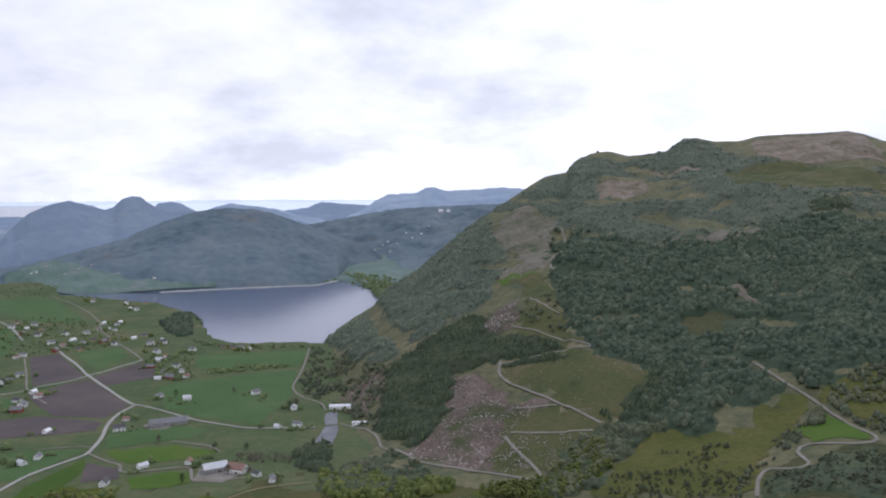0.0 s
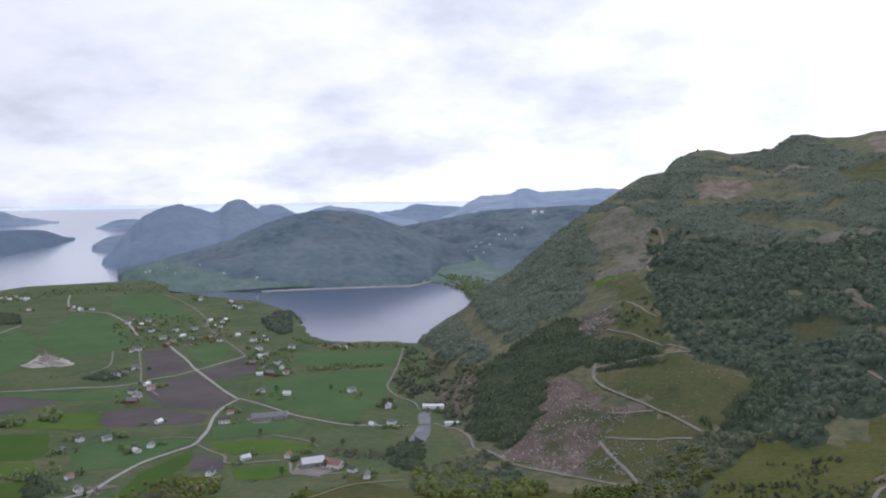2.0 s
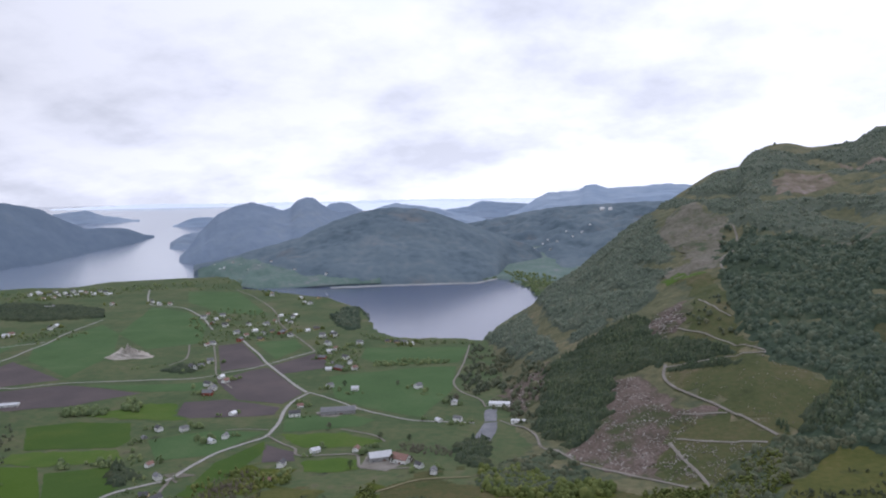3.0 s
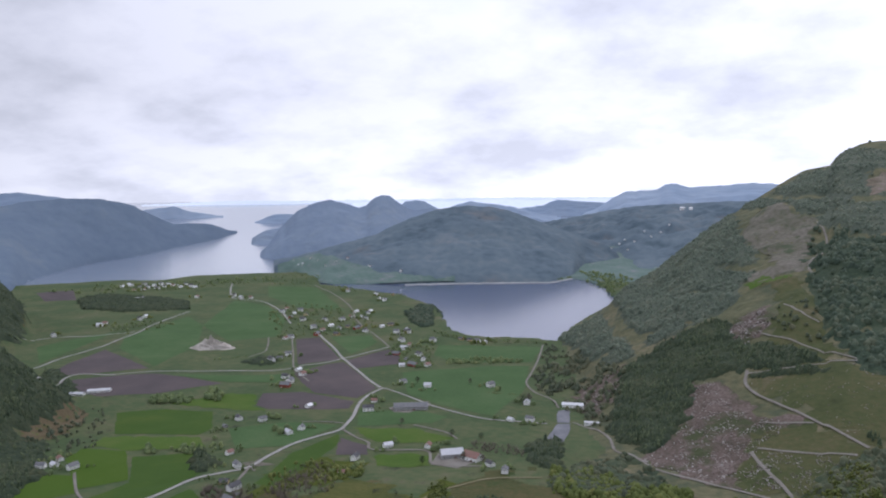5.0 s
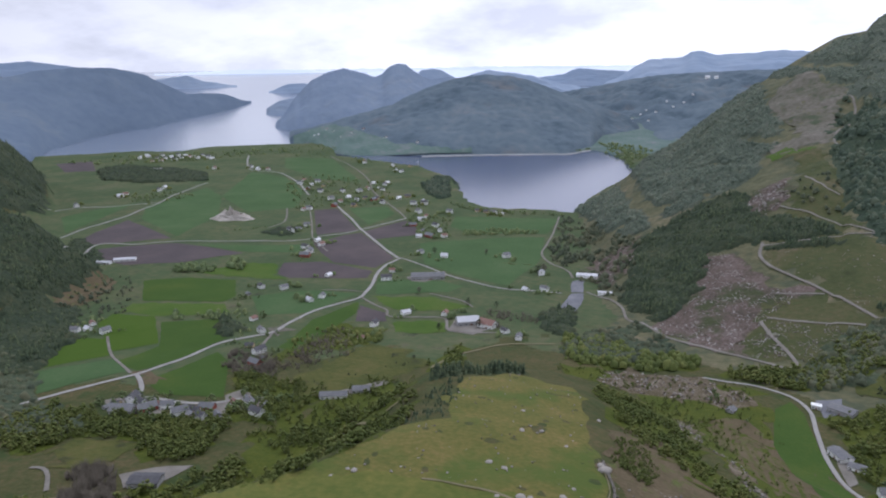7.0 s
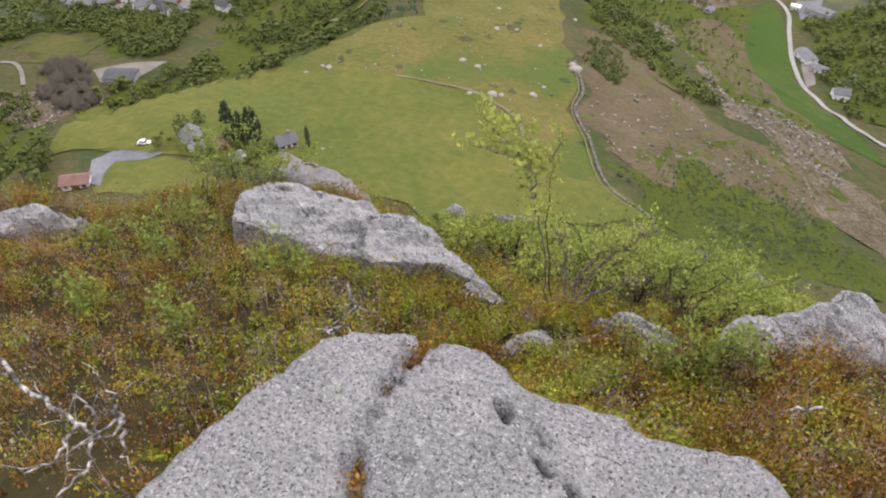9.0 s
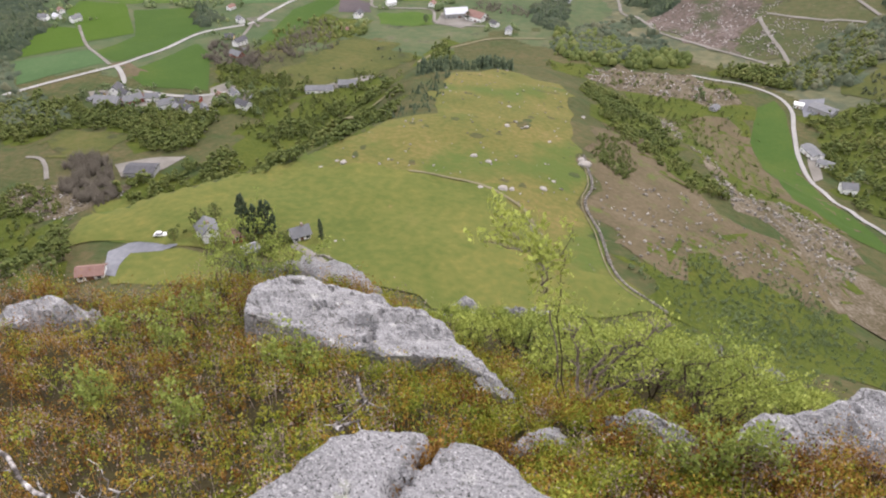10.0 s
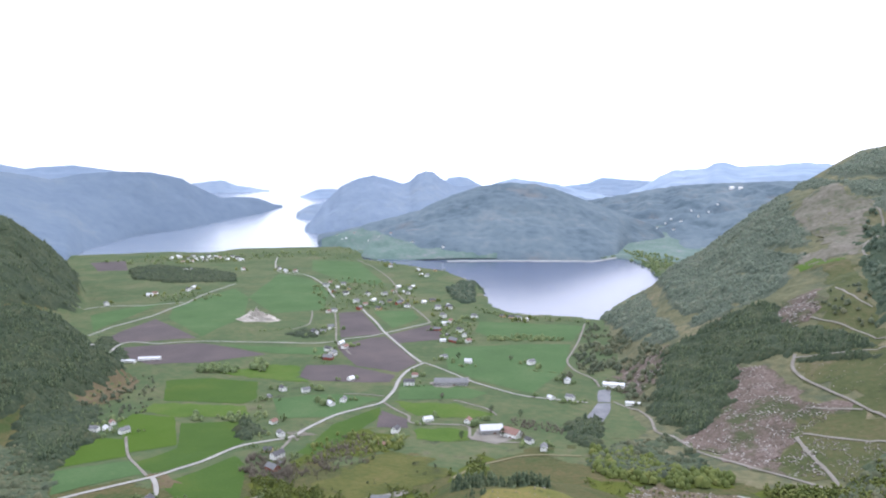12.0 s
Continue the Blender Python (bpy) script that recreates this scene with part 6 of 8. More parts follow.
wood("scattered trees on the isthmus", "hedge", [(-1344, 2196), (-1105, 2236), (-823, 1876), (-943, 1906), (-1134, 1981), (-1234, 1950)], 160, (3, 6))
wood("trees and hedges at the far end of the lake", "hedge", [(-368, 2496), (-176, 2383), (-205, 1995), (-244, 2150), (-330, 2360)], 190, (6, 9))
wood("trees round the hamlet", "hedge", [(-958, 1511), (-959, 1674), (-780, 1574), (-702, 1565), (-608, 1355), (-680, 1271), (-755, 1248), (-859, 1352)], 190, (4, 7))
wood("garden trees of a farm hamlet", "hedge", [(-535, 1255), (-461, 1284), (-390, 1085), (-452, 1082)], 70, (4, 7))
wood("trees along the fields by the fjord", "hedge", [(-1210, 1240), (-1150, 1330), (-1050, 1300), (-1080, 1180)], 60, (4, 7))
wood("hedge along the upper field", "hedge", [(-792, 1014), (-718, 1066), (-706, 1100), (-712, 1103), (-726, 1070), (-796, 1020)], 30, (1.5, 3))

# ---- heather, bilberry and grass on the ledge ----
def sprigs(label, category, spots_xyz, height, leaves, leaf, mat, spread=0.35, seed=1, droop=0.0, parent=None, name="heather", up=0.9):
    """Many small sprigs in one mesh: each a thin stem with leaves turned all ways."""
    rng = np.random.RandomState(seed)
    n = len(spots_xyz)
    if n == 0:
        return None
    base = np.asarray(spots_xyz, float)
    h = rng.uniform(*height, n)[:, None]
    if parent is None:
        h = h * (0.95 + 0.95 * wave_field(base[:, 0], base[:, 1], 0.30, seed, 3)).clip(0.22, 2.0)[:, None]
    a = rng.rand(n) * 6.283
    lean = rng.rand(n) * spread
    tip = base + np.column_stack([np.cos(a) * lean, np.sin(a) * lean, np.ones(n)]) * h
    u = np.clip(rng.beta(2.0, 1.0, (n, leaves)), 0.12, 1.0)
    p = base[:, None] + (tip - base)[:, None] * u[..., None]
    L = rng.uniform(*leaf, (n, leaves, 1))
    p = p + rng.normal(0, 1, (n, leaves, 3)) * 0.11 * h[:, None] * np.array([1.6, 1.6, 0.6])
    d = rng.normal(0, 1, (n, leaves, 3))
    d[..., 2] = np.abs(d[..., 2]) * up + 0.15 - droop
    d /= np.linalg.norm(d, axis=-1, keepdims=True)
    s = np.cross(d, rng.normal(0, 1, (n, leaves, 3)))
    s /= np.linalg.norm(s, axis=-1, keepdims=True) + 1e-9
    w = 0.30 * L
    quad = np.stack([p, p + d * L * 0.5 + s * w, p + d * L, p + d * L * 0.5 - s * w], 2).reshape(-1, 3)
    # stems: slim three-sided spikes
    r = 0.002
    ring = [np.array([math.cos(k * 2.094), math.sin(k * 2.094), 0]) * r for k in range(3)]
    stem = np.stack([base + ring[0], base + ring[1], base + ring[2], tip], 1).reshape(-1, 3)
    nq = n * leaves
    fq = np.arange(nq * 4, dtype=np.int32).reshape(-1, 4)
    k = np.arange(n, dtype=np.int32)[:, None] * 4 + nq * 4
    fs = np.concatenate([k + [0, 1, 3], k + [1, 2, 3], k + [2, 0, 3]])
    v = np.concatenate([quad, stem]).astype(np.float32)
    loops = np.concatenate([fq.ravel(), fs.ravel()]).astype(np.int32)
    start = np.concatenate([np.arange(nq) * 4, nq * 4 + np.arange(len(fs)) * 3]).astype(np.int32)
    me = bpy.data.meshes.new(name)
    me.vertices.add(len(v))
    me.vertices.foreach_set("co", v.ravel())
    me.loops.add(len(loops))
    me.loops.foreach_set("vertex_index", loops)
    me.polygons.add(len(start))
    me.polygons.foreach_set("loop_start", start)
    me.update(calc_edges=True)
    me.materials.append(mat)
    ob = new(name, me)
    ob.parent = parent
    if parent is None:
        tagged(ob, label, category, kind="stuff")
    return ob


def sprig_material(name, stops):
    m = material(name, stops, 1.6, 7.0, rough=0.75, spec=0.12, per_island=0.26, mix=0.3)
    n, l = m.node_tree.nodes, m.node_tree.links
    b = n["Principled BSDF"]
    thin = n.new("ShaderNodeBsdfTranslucent")
    l.new(b.inputs["Base Color"].links[0].from_socket, thin.inputs["Color"])
    mx = n.new("ShaderNodeMixShader")
    mx.inputs[0].default_value = 0.18
    l.new(b.outputs[0], mx.inputs[1])
    l.new(thin.outputs[0], mx.inputs[2])
    l.new(mx.outputs[0], n["Material Output"].inputs["Surface"])
    return m


M_HEATHER = sprig_material("brown_heather", [(0.33, (0.067, 0.028, 0.008)), (0.45, (0.150, 0.069, 0.016)), (0.55, (0.237, 0.126, 0.028)), (0.7, (0.348, 0.226, 0.067))])
M_BILB_GREEN = sprig_material("deep_green_bilberry", [(0.33, (0.071, 0.094, 0.011)), (0.45, (0.146, 0.176, 0.021)), (0.55, (0.238, 0.266, 0.035)), (0.7, (0.371, 0.372, 0.070))])
M_BILBERRY = sprig_material("bilberry_leaves", [(0.33, (0.118, 0.118, 0.013)), (0.45, (0.198, 0.201, 0.020)), (0.55, (0.273, 0.262, 0.031)), (0.7, (0.374, 0.341, 0.057))])
M_OCHRE = sprig_material("ochre_leaves", [(0.33, (0.128, 0.069, 0.011)), (0.45, (0.234, 0.134, 0.020)), (0.55, (0.318, 0.197, 0.033)), (0.7, (0.382, 0.259, 0.068))])
M_DRY = sprig_material("dry_grey_heather", [(0.35, (0.145, 0.107, 0.085)), (0.5, (0.266, 0.200, 0.170)), (0.65, (0.399, 0.327, 0.291))])
M_BIRCH_LEAF = sprig_material("birch_leaves", [(0.2, (0.180, 0.216, 0.044)), (0.45, (0.270, 0.312, 0.063)), (0.65, (0.349, 0.388, 0.093)), (0.85, (0.449, 0.464, 0.142))])
M_SHRUB_LEAF = sprig_material("shrub_leaves", [(0.2, (0.122, 0.158, 0.037)), (0.45, (0.186, 0.232, 0.050)), (0.65, (0.249, 0.293, 0.068)), (0.85, (0.328, 0.350, 0.109))])
M_BARK = material("dead_bark", [(0.36, (0.035, 0.030, 0.026)), (0.46, (0.10, 0.088, 0.08)), (0.54, (0.28, 0.26, 0.245)), (0.64, (0.62, 0.60, 0.57))], 14.0, 50.0, rough=0.85, bump=0.003, bump_scale=60, mix=0.3)
M_BIRCH_STEM = material("birch_stem", [(0.35, (0.07, 0.055, 0.045)), (0.5, (0.16, 0.13, 0.105)), (0.65, (0.30, 0.27, 0.235))], 8.0, 40.0, rough=0.85)
M_STEM = material("shrub_stem", [(0.3, (0.035, 0.026, 0.02)), (0.7, (0.10, 0.075, 0.055))], 8.0, 40.0, rough=0.85)

ROCK_TOPS = []
for ob in scene.objects:
    if ob.name.split(".")[0] in ("rock_slab", "boulder", "stone"):
        v = np.array([q.co[:] for q in ob.data.vertices])
        ROCK_TOPS.append((v[:, :2].min(0), v[:, :2].max(0), v))


def ledge_spots(count, seed, want=None, keep_off=0.06, reach=1.0):
    """Random places on the ledge's soil, clear of the rocks."""
    rng = np.random.RandomState(seed)
    az = rng.uniform(-68, 34, count * 3)
    e = knots(az, BRINK, 1)
    h = 0.75 + (e * reach + 0.5 - 0.75) * np.sqrt(rng.rand(count * 3))
    x, y = h * np.sin(np.radians(az)), h * np.cos(np.radians(az))
    z = ground_z(x, y)
    ok = np.ones(len(x), bool)
    for lo, hi, v in ROCK_TOPS:
        near = np.where((x > lo[0] - 0.1) & (x < hi[0] + 0.1) & (y > lo[1] - 0.1) & (y < hi[1] + 0.1))[0]
        for i in near:
            d = np.hypot(v[:, 0] - x[i], v[:, 1] - y[i])
            k = np.argmin(d)
            if d[k] < 0.05 + keep_off and v[k, 2] > z[i] - 0.02:
                ok[i] = False
    if want is not None:
        ok &= want(x, y)
    return np.column_stack([x, y, z - 0.01])[ok][:count]


def growth(seed, lo, peaks, scale=0.55):
    """A mask of irregular patches; peaks give where along the ledge (bearing, weight) the plant is commoner."""
    def mask(x, y):
        lean = np.interp(bearing(x, y), [p[0] for p in peaks], [p[1] for p in peaks])
        return wave_field(x, y, scale, seed, 3) + lean > lo
    return mask


sprigs("rust-brown heather carpeting the ledge", "heather", ledge_spots(4600, 1, growth(91, 0.1, [(-60, 0.45), (-46, 0.2), (-34, -0.35), (-14, -0.4), (4, -0.3), (12, 0.25), (24, 0.6)])), (0.07, 0.18), 18, (0.010, 0.021), M_HEATHER, seed=11, up=1.7)
sprigs("yellow-green bilberry carpet between the rocks", "bilberry", ledge_spots(5400, 2, growth(92, 0.0, [(-60, -0.5), (-42, 0.0), (-28, 0.25), (-10, 0.45), (8, 0.25), (20, 0.0)]), reach=1.2), (0.06, 0.14), 17, (0.011, 0.022), M_BILBERRY, seed=12, name="bilberry")
sprigs("deep green bilberry and crowberry mats", "bilberry", ledge_spots(7000, 6, growth(94, -0.1, [(-60, -0.5), (-48, -0.2), (-36, 0.4), (-22, 0.1), (-8, 0.1), (6, 0.4), (14, 0.1), (26, -0.4)]), reach=1.1), (0.06, 0.14), 17, (0.010, 0.022), M_BILB_GREEN, seed=17, name="bilberry")
sprigs("ochre autumn-toned bilberry sprigs", "bilberry", ledge_spots(2800, 3, growth(93, 0.15, [(-60, -0.2), (-40, 0.1), (-20, 0.3), (0, 0.1), (20, 0.3)])), (0.06, 0.15), 15, (0.010, 0.021), M_OCHRE, seed=13, name="bilberry")
sprigs("dry grey heather tufts", "heather", ledge_spots(2300, 4, growth(95, 0.28, [(-60, 0.25), (-36, 0.3), (-24, -0.1), (0, -0.2), (24, 0.1)], 0.45)), (0.13, 0.24), 18, (0.008, 0.018), M_DRY, seed=14, up=2.4)

rb = np.random.RandomState(9)
turn = np.concatenate([rb.uniform(34, 180, 900), rb.uniform(-180, -68, 900)])
dist = 1.2 + 5.5 * np.sqrt(rb.rand(1800))
bx, by = dist * np.sin(np.radians(turn)), dist * np.cos(np.radians(turn))
sprigs("brown heather and moss behind the viewpoint", "heather", np.column_stack([bx, by, ground_z(bx, by) - 0.01]), (0.12, 0.24), 12, (0.018, 0.036), M_HEATHER, seed=16)


def crack_spots():
    rng = np.random.RandomState(5)
    line = along(CRACK, 0.01)
    keep = line[: int(len(line) * 0.62)]
    p = keep[rng.randint(0, len(keep), 260)] + rng.normal(0, 0.009, (260, 2))
    return np.column_stack([p, np.full(len(p), EYE_Z - 1.77)])


sprigs("reddish grass tufts growing in the rock crack", "grass", crack_spots(), (0.03, 0.08), 8, (0.007, 0.017), M_HEATHER, spread=0.5, seed=15, name="grass_tuft")


# ---- branches, saplings and shrubs ----
def tube(bm, pts, r0, r1, sides=6):
    """A tapered, bent branch through the points."""
    pts = [Vector(p) for p in pts]
    rings = []
    for i, p in enumerate(pts):
        d = (pts[min(i + 1, len(pts) - 1)] - pts[max(i - 1, 0)]).normalized()
        side = d.orthogonal().normalized()
        up = d.cross(side)
        r = r0 + (r1 - r0) * i / (len(pts) - 1)
        rings.append([bm.verts.new(p + (side * math.cos(k * 6.283 / sides) + up * math.sin(k * 6.283 / sides)) * r) for k in range(sides)])
    for a, b in zip(rings, rings[1:]):
        for k in range(sides):
            bm.faces.new((a[k], a[(k + 1) % sides], b[(k + 1) % sides], b[k]))
    bm.faces.new(rings[0][::-1])
    bm.faces.new(rings[-1])


def bent(a, b, n, wobble, rng):
    a, b = Vector(a), Vector(b)
    return [a.lerp(b, k / n) + Vector(rng.normal(0, wobble, 3)) * (1 if 0 < k < n else 0) for k in range(n + 1)]


def shrub(label, category, base, stems, leaf_mat, leaves_per_tip=14, leaf=(0.018, 0.034), seed=1, name="shrub", r0=0.012, twig=0.22, puff=0.10, bark=None):
    """stems: lists of points from the base to a tip. Twigs branch off; leaves sit round the twigs."""
    rng = np.random.RandomState(seed)
    root = new(name)
    root.location = base
    tagged(root, label, category)
    base = Vector(base)
    tips = []
    for s in stems:
        bm = bmesh.new()
        pts = [Vector(p) - base for p in s]
        line = []
        for a, b in zip(pts, pts[1:]):
            line += bent(a, b, 4, 0.008, rng)[:-1]
        line.append(pts[-1])
        tube(bm, line, r0, r0 * 0.3)
        half = len(line) // 3
        for k in range(half, len(line)):
            for _ in range(2):
                d = Vector(rng.normal(0, 1, 3))
                d.z = abs(d.z) * 0.8 + 0.2
                e = line[k] + d.normalized() * twig * rng.uniform(0.4, 1.0)
                tube(bm, bent(line[k], e, 3, 0.01, rng), r0 * 0.35, r0 * 0.12, 4)
                tips += [e, line[k].lerp(e, 0.6)]
        part("stem", bm, bark or M_STEM, root, shade=True)
    if leaves_per_tip:
        spots_ = np.array([t[:] for t in tips])
        spots_ = np.repeat(spots_, 2, axis=0) + rng.normal(0, puff * 0.4, (len(spots_) * 2, 3))
        sprigs("", "", spots_, (puff * 0.5, puff), max(2, leaves_per_tip // 2), leaf, leaf_mat, spread=0.8, seed=seed + 50, parent=root, name="foliage")
    return root


def rise(az, down, h):
    """A point at that bearing and angle under the horizon, h metres away."""
    return polar(az, h, h * math.tan(math.radians(down)))


SAP = Vector(rise(-6.0, 47.8, 2.92))
shrub("slender leaning birch sapling with sparse yellow-green leaves", "sapling", SAP, [
    [SAP, rise(-6.8, 44.8, 2.96), rise(-8.2, 41.5, 3.0), rise(-9.4, 38.9, 3.03), rise(-10.5, 37.3, 3.05), rise(-12.9, 35.7, 3.08), rise(-14.2, 34.5, 3.1)],
    [rise(-9.4, 38.9, 3.03), rise(-9.6, 37.2, 3.04), rise(-11.0, 35.0, 3.06)],
    [rise(-10.5, 37.3, 3.05), rise(-12.4, 37.0, 3.1), rise(-14.6, 36.6, 3.12)],
    [rise(-8.8, 40.2, 3.02), rise(-9.0, 38.6, 2.98), rise(-8.9, 37.4, 2.97)]], M_BIRCH_LEAF, 5, (0.024, 0.044), 3, "birch_sapling", 0.006, 0.085, 0.055, M_BIRCH_STEM)
shrub("thin bare birch shoot beside the sapling", "sapling", SAP + Vector((0.03, 0.01, 0)), [
    [SAP + Vector((0.03, 0.01, 0)), rise(-7.4, 42.0, 3.0), rise(-7.6, 38.5, 3.0), rise(-7.0, 34.9, 3.02)]], M_BIRCH_LEAF, 2, (0.018, 0.030), 6, "birch_sapling", 0.005, 0.06, 0.04)
BUSH = Vector(rise(-3.2, 48.0, 2.90))
shrub("gnarled birch bush with dark crooked stems at the brink", "bush", BUSH, [
    [BUSH, rise(-3.0, 45.4, 2.93), rise(-1.4, 43.6, 2.95), rise(0.1, 42.7, 2.97), rise(1.6, 42.4, 2.98)],
    [BUSH + Vector((0.02, 0, 0)), rise(-2.2, 45.7, 2.93), rise(-0.4, 43.8, 2.93), rise(2.0, 41.9, 2.95), rise(3.6, 40.6, 2.98)],
    [BUSH + Vector((-0.03, 0, 0)), rise(-4.4, 45.4, 2.92), rise(-5.2, 43.6, 2.94), rise(-6.1, 42.2, 2.97)],
    [BUSH + Vector((0.02, -0.02, 0)), rise(-1.2, 46.6, 2.9), rise(1.9, 45.3, 2.92), rise(4.2, 44.2, 2.95)]], M_BIRCH_LEAF, 2, (0.014, 0.026), 4, "birch_bush", 0.012, 0.11, 0.06, M_BIRCH_STEM)
rs = np.random.RandomState(77)
for k in range(240):
    az = rs.uniform(-24, 31)
    h = rs.uniform(1.08, 1.0 + 7.5 / float(knots(az, BRINK, 1))) * float(knots(az, BRINK, 1))
    x, y = h * math.sin(math.radians(az)), h * math.cos(math.radians(az))
    z = float(ground_z(x, y))
    tall = rs.uniform(0.45, 0.95) * (0.8 if h < 4.0 else 1.5)
    # the scrub stays under the line of sight to the meadow
    limit = EYE_Z - h * math.tan(math.radians(float(np.interp(az, [-24, -14, -4, 4, 10, 20, 32], [43.2, 43.0, 42.8, 42.4, 42.2, 43.2, 43.6])))) - z
    tall = min(tall, max(limit, 0.16) / 1.12)
    b = Vector((x, y, z - 0.03))
    shrub("leafy green birch scrub on the slope under the brink", "bush", b, [[b, b + Vector((rs.normal(0, 0.16), rs.normal(0, 0.16), 0.55)) * tall, b + Vector((rs.normal(0, 0.32), rs.normal(0, 0.3), 1.0)) * tall] for _ in range(3)],
          M_SHRUB_LEAF if k % 2 else M_BIRCH_LEAF, 7, (0.018, 0.036), 100 + k, "shrub", 0.010, 0.30 * tall, 0.16 * tall + 0.05)
for az, h, tall in ((-45.5, 3.9, 0.42), (-43.6, 4.4, 0.40), (-41.0, 5.1, 0.50), (-38.8, 5.5, 0.55), (-50, 4.7, 0.3), (-35, 3.2, 0.25), (-30, 5.9, 0.5), (-47, 3.0, 0.25), (12, 2.45, 0.25), (16, 2.5, 0.3), (9, 2.35, 0.22), (-54, 3.4, 0.28), (-38.3, 5.3, 0.62), (-36.6, 5.3, 0.5), (-34.6, 5.2, 0.4)):
    x, y = h * math.sin(math.radians(az)), h * math.cos(math.radians(az))
    b = Vector((x, y, float(ground_z(x, y)) - 0.02))
    shrub("thin birch seedling among the heather", "seedling", b, [[b, b + Vector((rs.normal(0, 0.2), rs.normal(0, 0.2), 0.6)) * tall, b + Vector((rs.normal(0, 0.35), rs.normal(0, 0.3), 1.0)) * tall] for _ in range(3)], M_SHRUB_LEAF, 6, (0.018, 0.032), 200 + int(h * 10), "seedling", 0.005, 0.22 * tall, 0.07)


def dead_branch(label, runs, seed):
    """A fallen branch: its limbs are parts."""
    rng = np.random.RandomState(seed)
    first = Vector(runs[0][0][0])
    root = tagged(new("dead_branch"), label, "branch")
    root.location = first
    for pts, r0, r1 in runs:
        bm = bmesh.new()
        line = []
        q = [Vector(p) - first for p in pts]
        for a, b in zip(q, q[1:]):
            line += bent(a, b, 5, 0.008, rng)[:-1]
        line.append(q[-1])
        tube(bm, line, r0, r1, 7)
        part("limb", bm, M_BARK, root, shade=True)
        for _ in range(3):
            k = rng.randint(1, len(line))
            d = Vector((rng.normal(0, 1), rng.normal(0, 1), abs(rng.normal(0, 0.6)))).normalized()
            bm = bmesh.new()
            tube(bm, bent(line[k], line[k] + d * rng.uniform(0.08, 0.22), 4, 0.008, rng), r1 * 0.6, 0.0012, 5)
            part("twig", bm, M_BARK, root, shade=True)


dead_branch("fallen grey birch branch with peeling white bark", [
    ([seen(-63.5, 42.5, 2.62), seen(-62.4, 47.0, 2.38), seen(-60.6, 50.0, 2.22), seen(-59.5, 51.5, 2.15)], 0.0108, 0.0056),
    ([seen(-60.4, 50.2, 2.2), seen(-64, 51.5, 2.15), seen(-67, 51.0, 2.15)], 0.0072, 0.0035),
    ([seen(-56.6, 50.6, 2.16), seen(-56.2, 51.6, 2.12), seen(-57.6, 52.8, 2.08)], 0.0144, 0.0098),
    ([seen(-59.6, 51.4, 2.15), seen(-62, 53.2, 2.08), seen(-66, 53.5, 2.05)], 0.0072, 0.0028),
    ([seen(-57.0, 51.2, 2.15), seen(-55.8, 49.6, 2.05), seen(-56.6, 48.2, 1.98)], 0.0065, 0.0021),
    ([seen(-59.3, 51.8, 2.14), seen(-58.6, 49.6, 2.05), seen(-59.8, 48.0, 2.0)], 0.0058, 0.0021)], 31)
dead_branch("weathered grey stump twig standing in heather", [
    ([seen(-28.3, 49.6, 3.0), seen(-28.5, 48.2, 2.9), seen(-28.9, 46.8, 2.82)], 0.014, 0.007),
    ([seen(-28.3, 49.6, 3.0), seen(-27.8, 48.8, 2.92), seen(-29.2, 48.5, 2.9)], 0.012, 0.006),
    ([seen(-31.9, 50.2, 2.55), seen(-31.2, 50.4, 2.5), seen(-29, 50.0, 2.5)], 0.014, 0.006)], 32)
dead_branch("bleached stick lying on the heather", [([seen(21.5, 49.6, 2.35), seen(24.5, 47.8, 2.38)], 0.008, 0.005)], 33)

# ---- houses, barns and sheds ----
M_WHITE = material("white_boards", [(0.3, (0.709, 0.709, 0.690)), (0.7, (0.803, 0.803, 0.783))], 0.4, 3.0, rough=0.6, spec=0.3)
M_REDWALL = material("barn_red_boards", [(0.3, (0.20, 0.055, 0.040)), (0.7, (0.28, 0.085, 0.060))], 0.4, 3.0, rough=0.7)
M_OCHREWALL = material("ochre_boards", [(0.3, (0.42, 0.32, 0.16)), (0.7, (0.52, 0.42, 0.24))], 0.4, 3.0, rough=0.7)
M_GREYWALL = material("grey_boards", [(0.3, (0.22, 0.22, 0.22)), (0.7, (0.36, 0.36, 0.35))], 0.4, 3.0, rough=0.7)
M_SLATE = material("slate_roof", [(0.3, (0.110, 0.113, 0.119)), (0.7, (0.184, 0.186, 0.190))], 0.3, 2.0, rough=0.6)
M_PALEROOF = material("pale_metal_roof", [(0.3, (0.384, 0.392, 0.416)), (0.7, (0.496, 0.504, 0.528))], 0.2, 2.0, rough=0.45, spec=0.5)
M_TILEROOF = material("red_tile_roof", [(0.3, (0.17, 0.10, 0.085)), (0.7, (0.25, 0.16, 0.135))], 0.4, 3.0, rough=0.7)
M_DARKROOF = material("dark_roof", [(0.3, (0.055, 0.055, 0.06)), (0.7, (0.11, 0.11, 0.115))], 0.4, 3.0, rough=0.6)
M_PANE = material("window_glass", [(0.3, (0.03, 0.035, 0.045)), (0.7, (0.05, 0.055, 0.065))], 0.5, 2.0, rough=0.1, spec=0.6)
M_DOOR = material("painted_door", [(0.3, (0.10, 0.05, 0.03)), (0.7, (0.16, 0.09, 0.06))], 0.5, 3.0, rough=0.5)
M_BRICK = material("chimney_brick", [(0.3, (0.20, 0.14, 0.12)), (0.7, (0.32, 0.25, 0.22))], 1.0, 6.0)


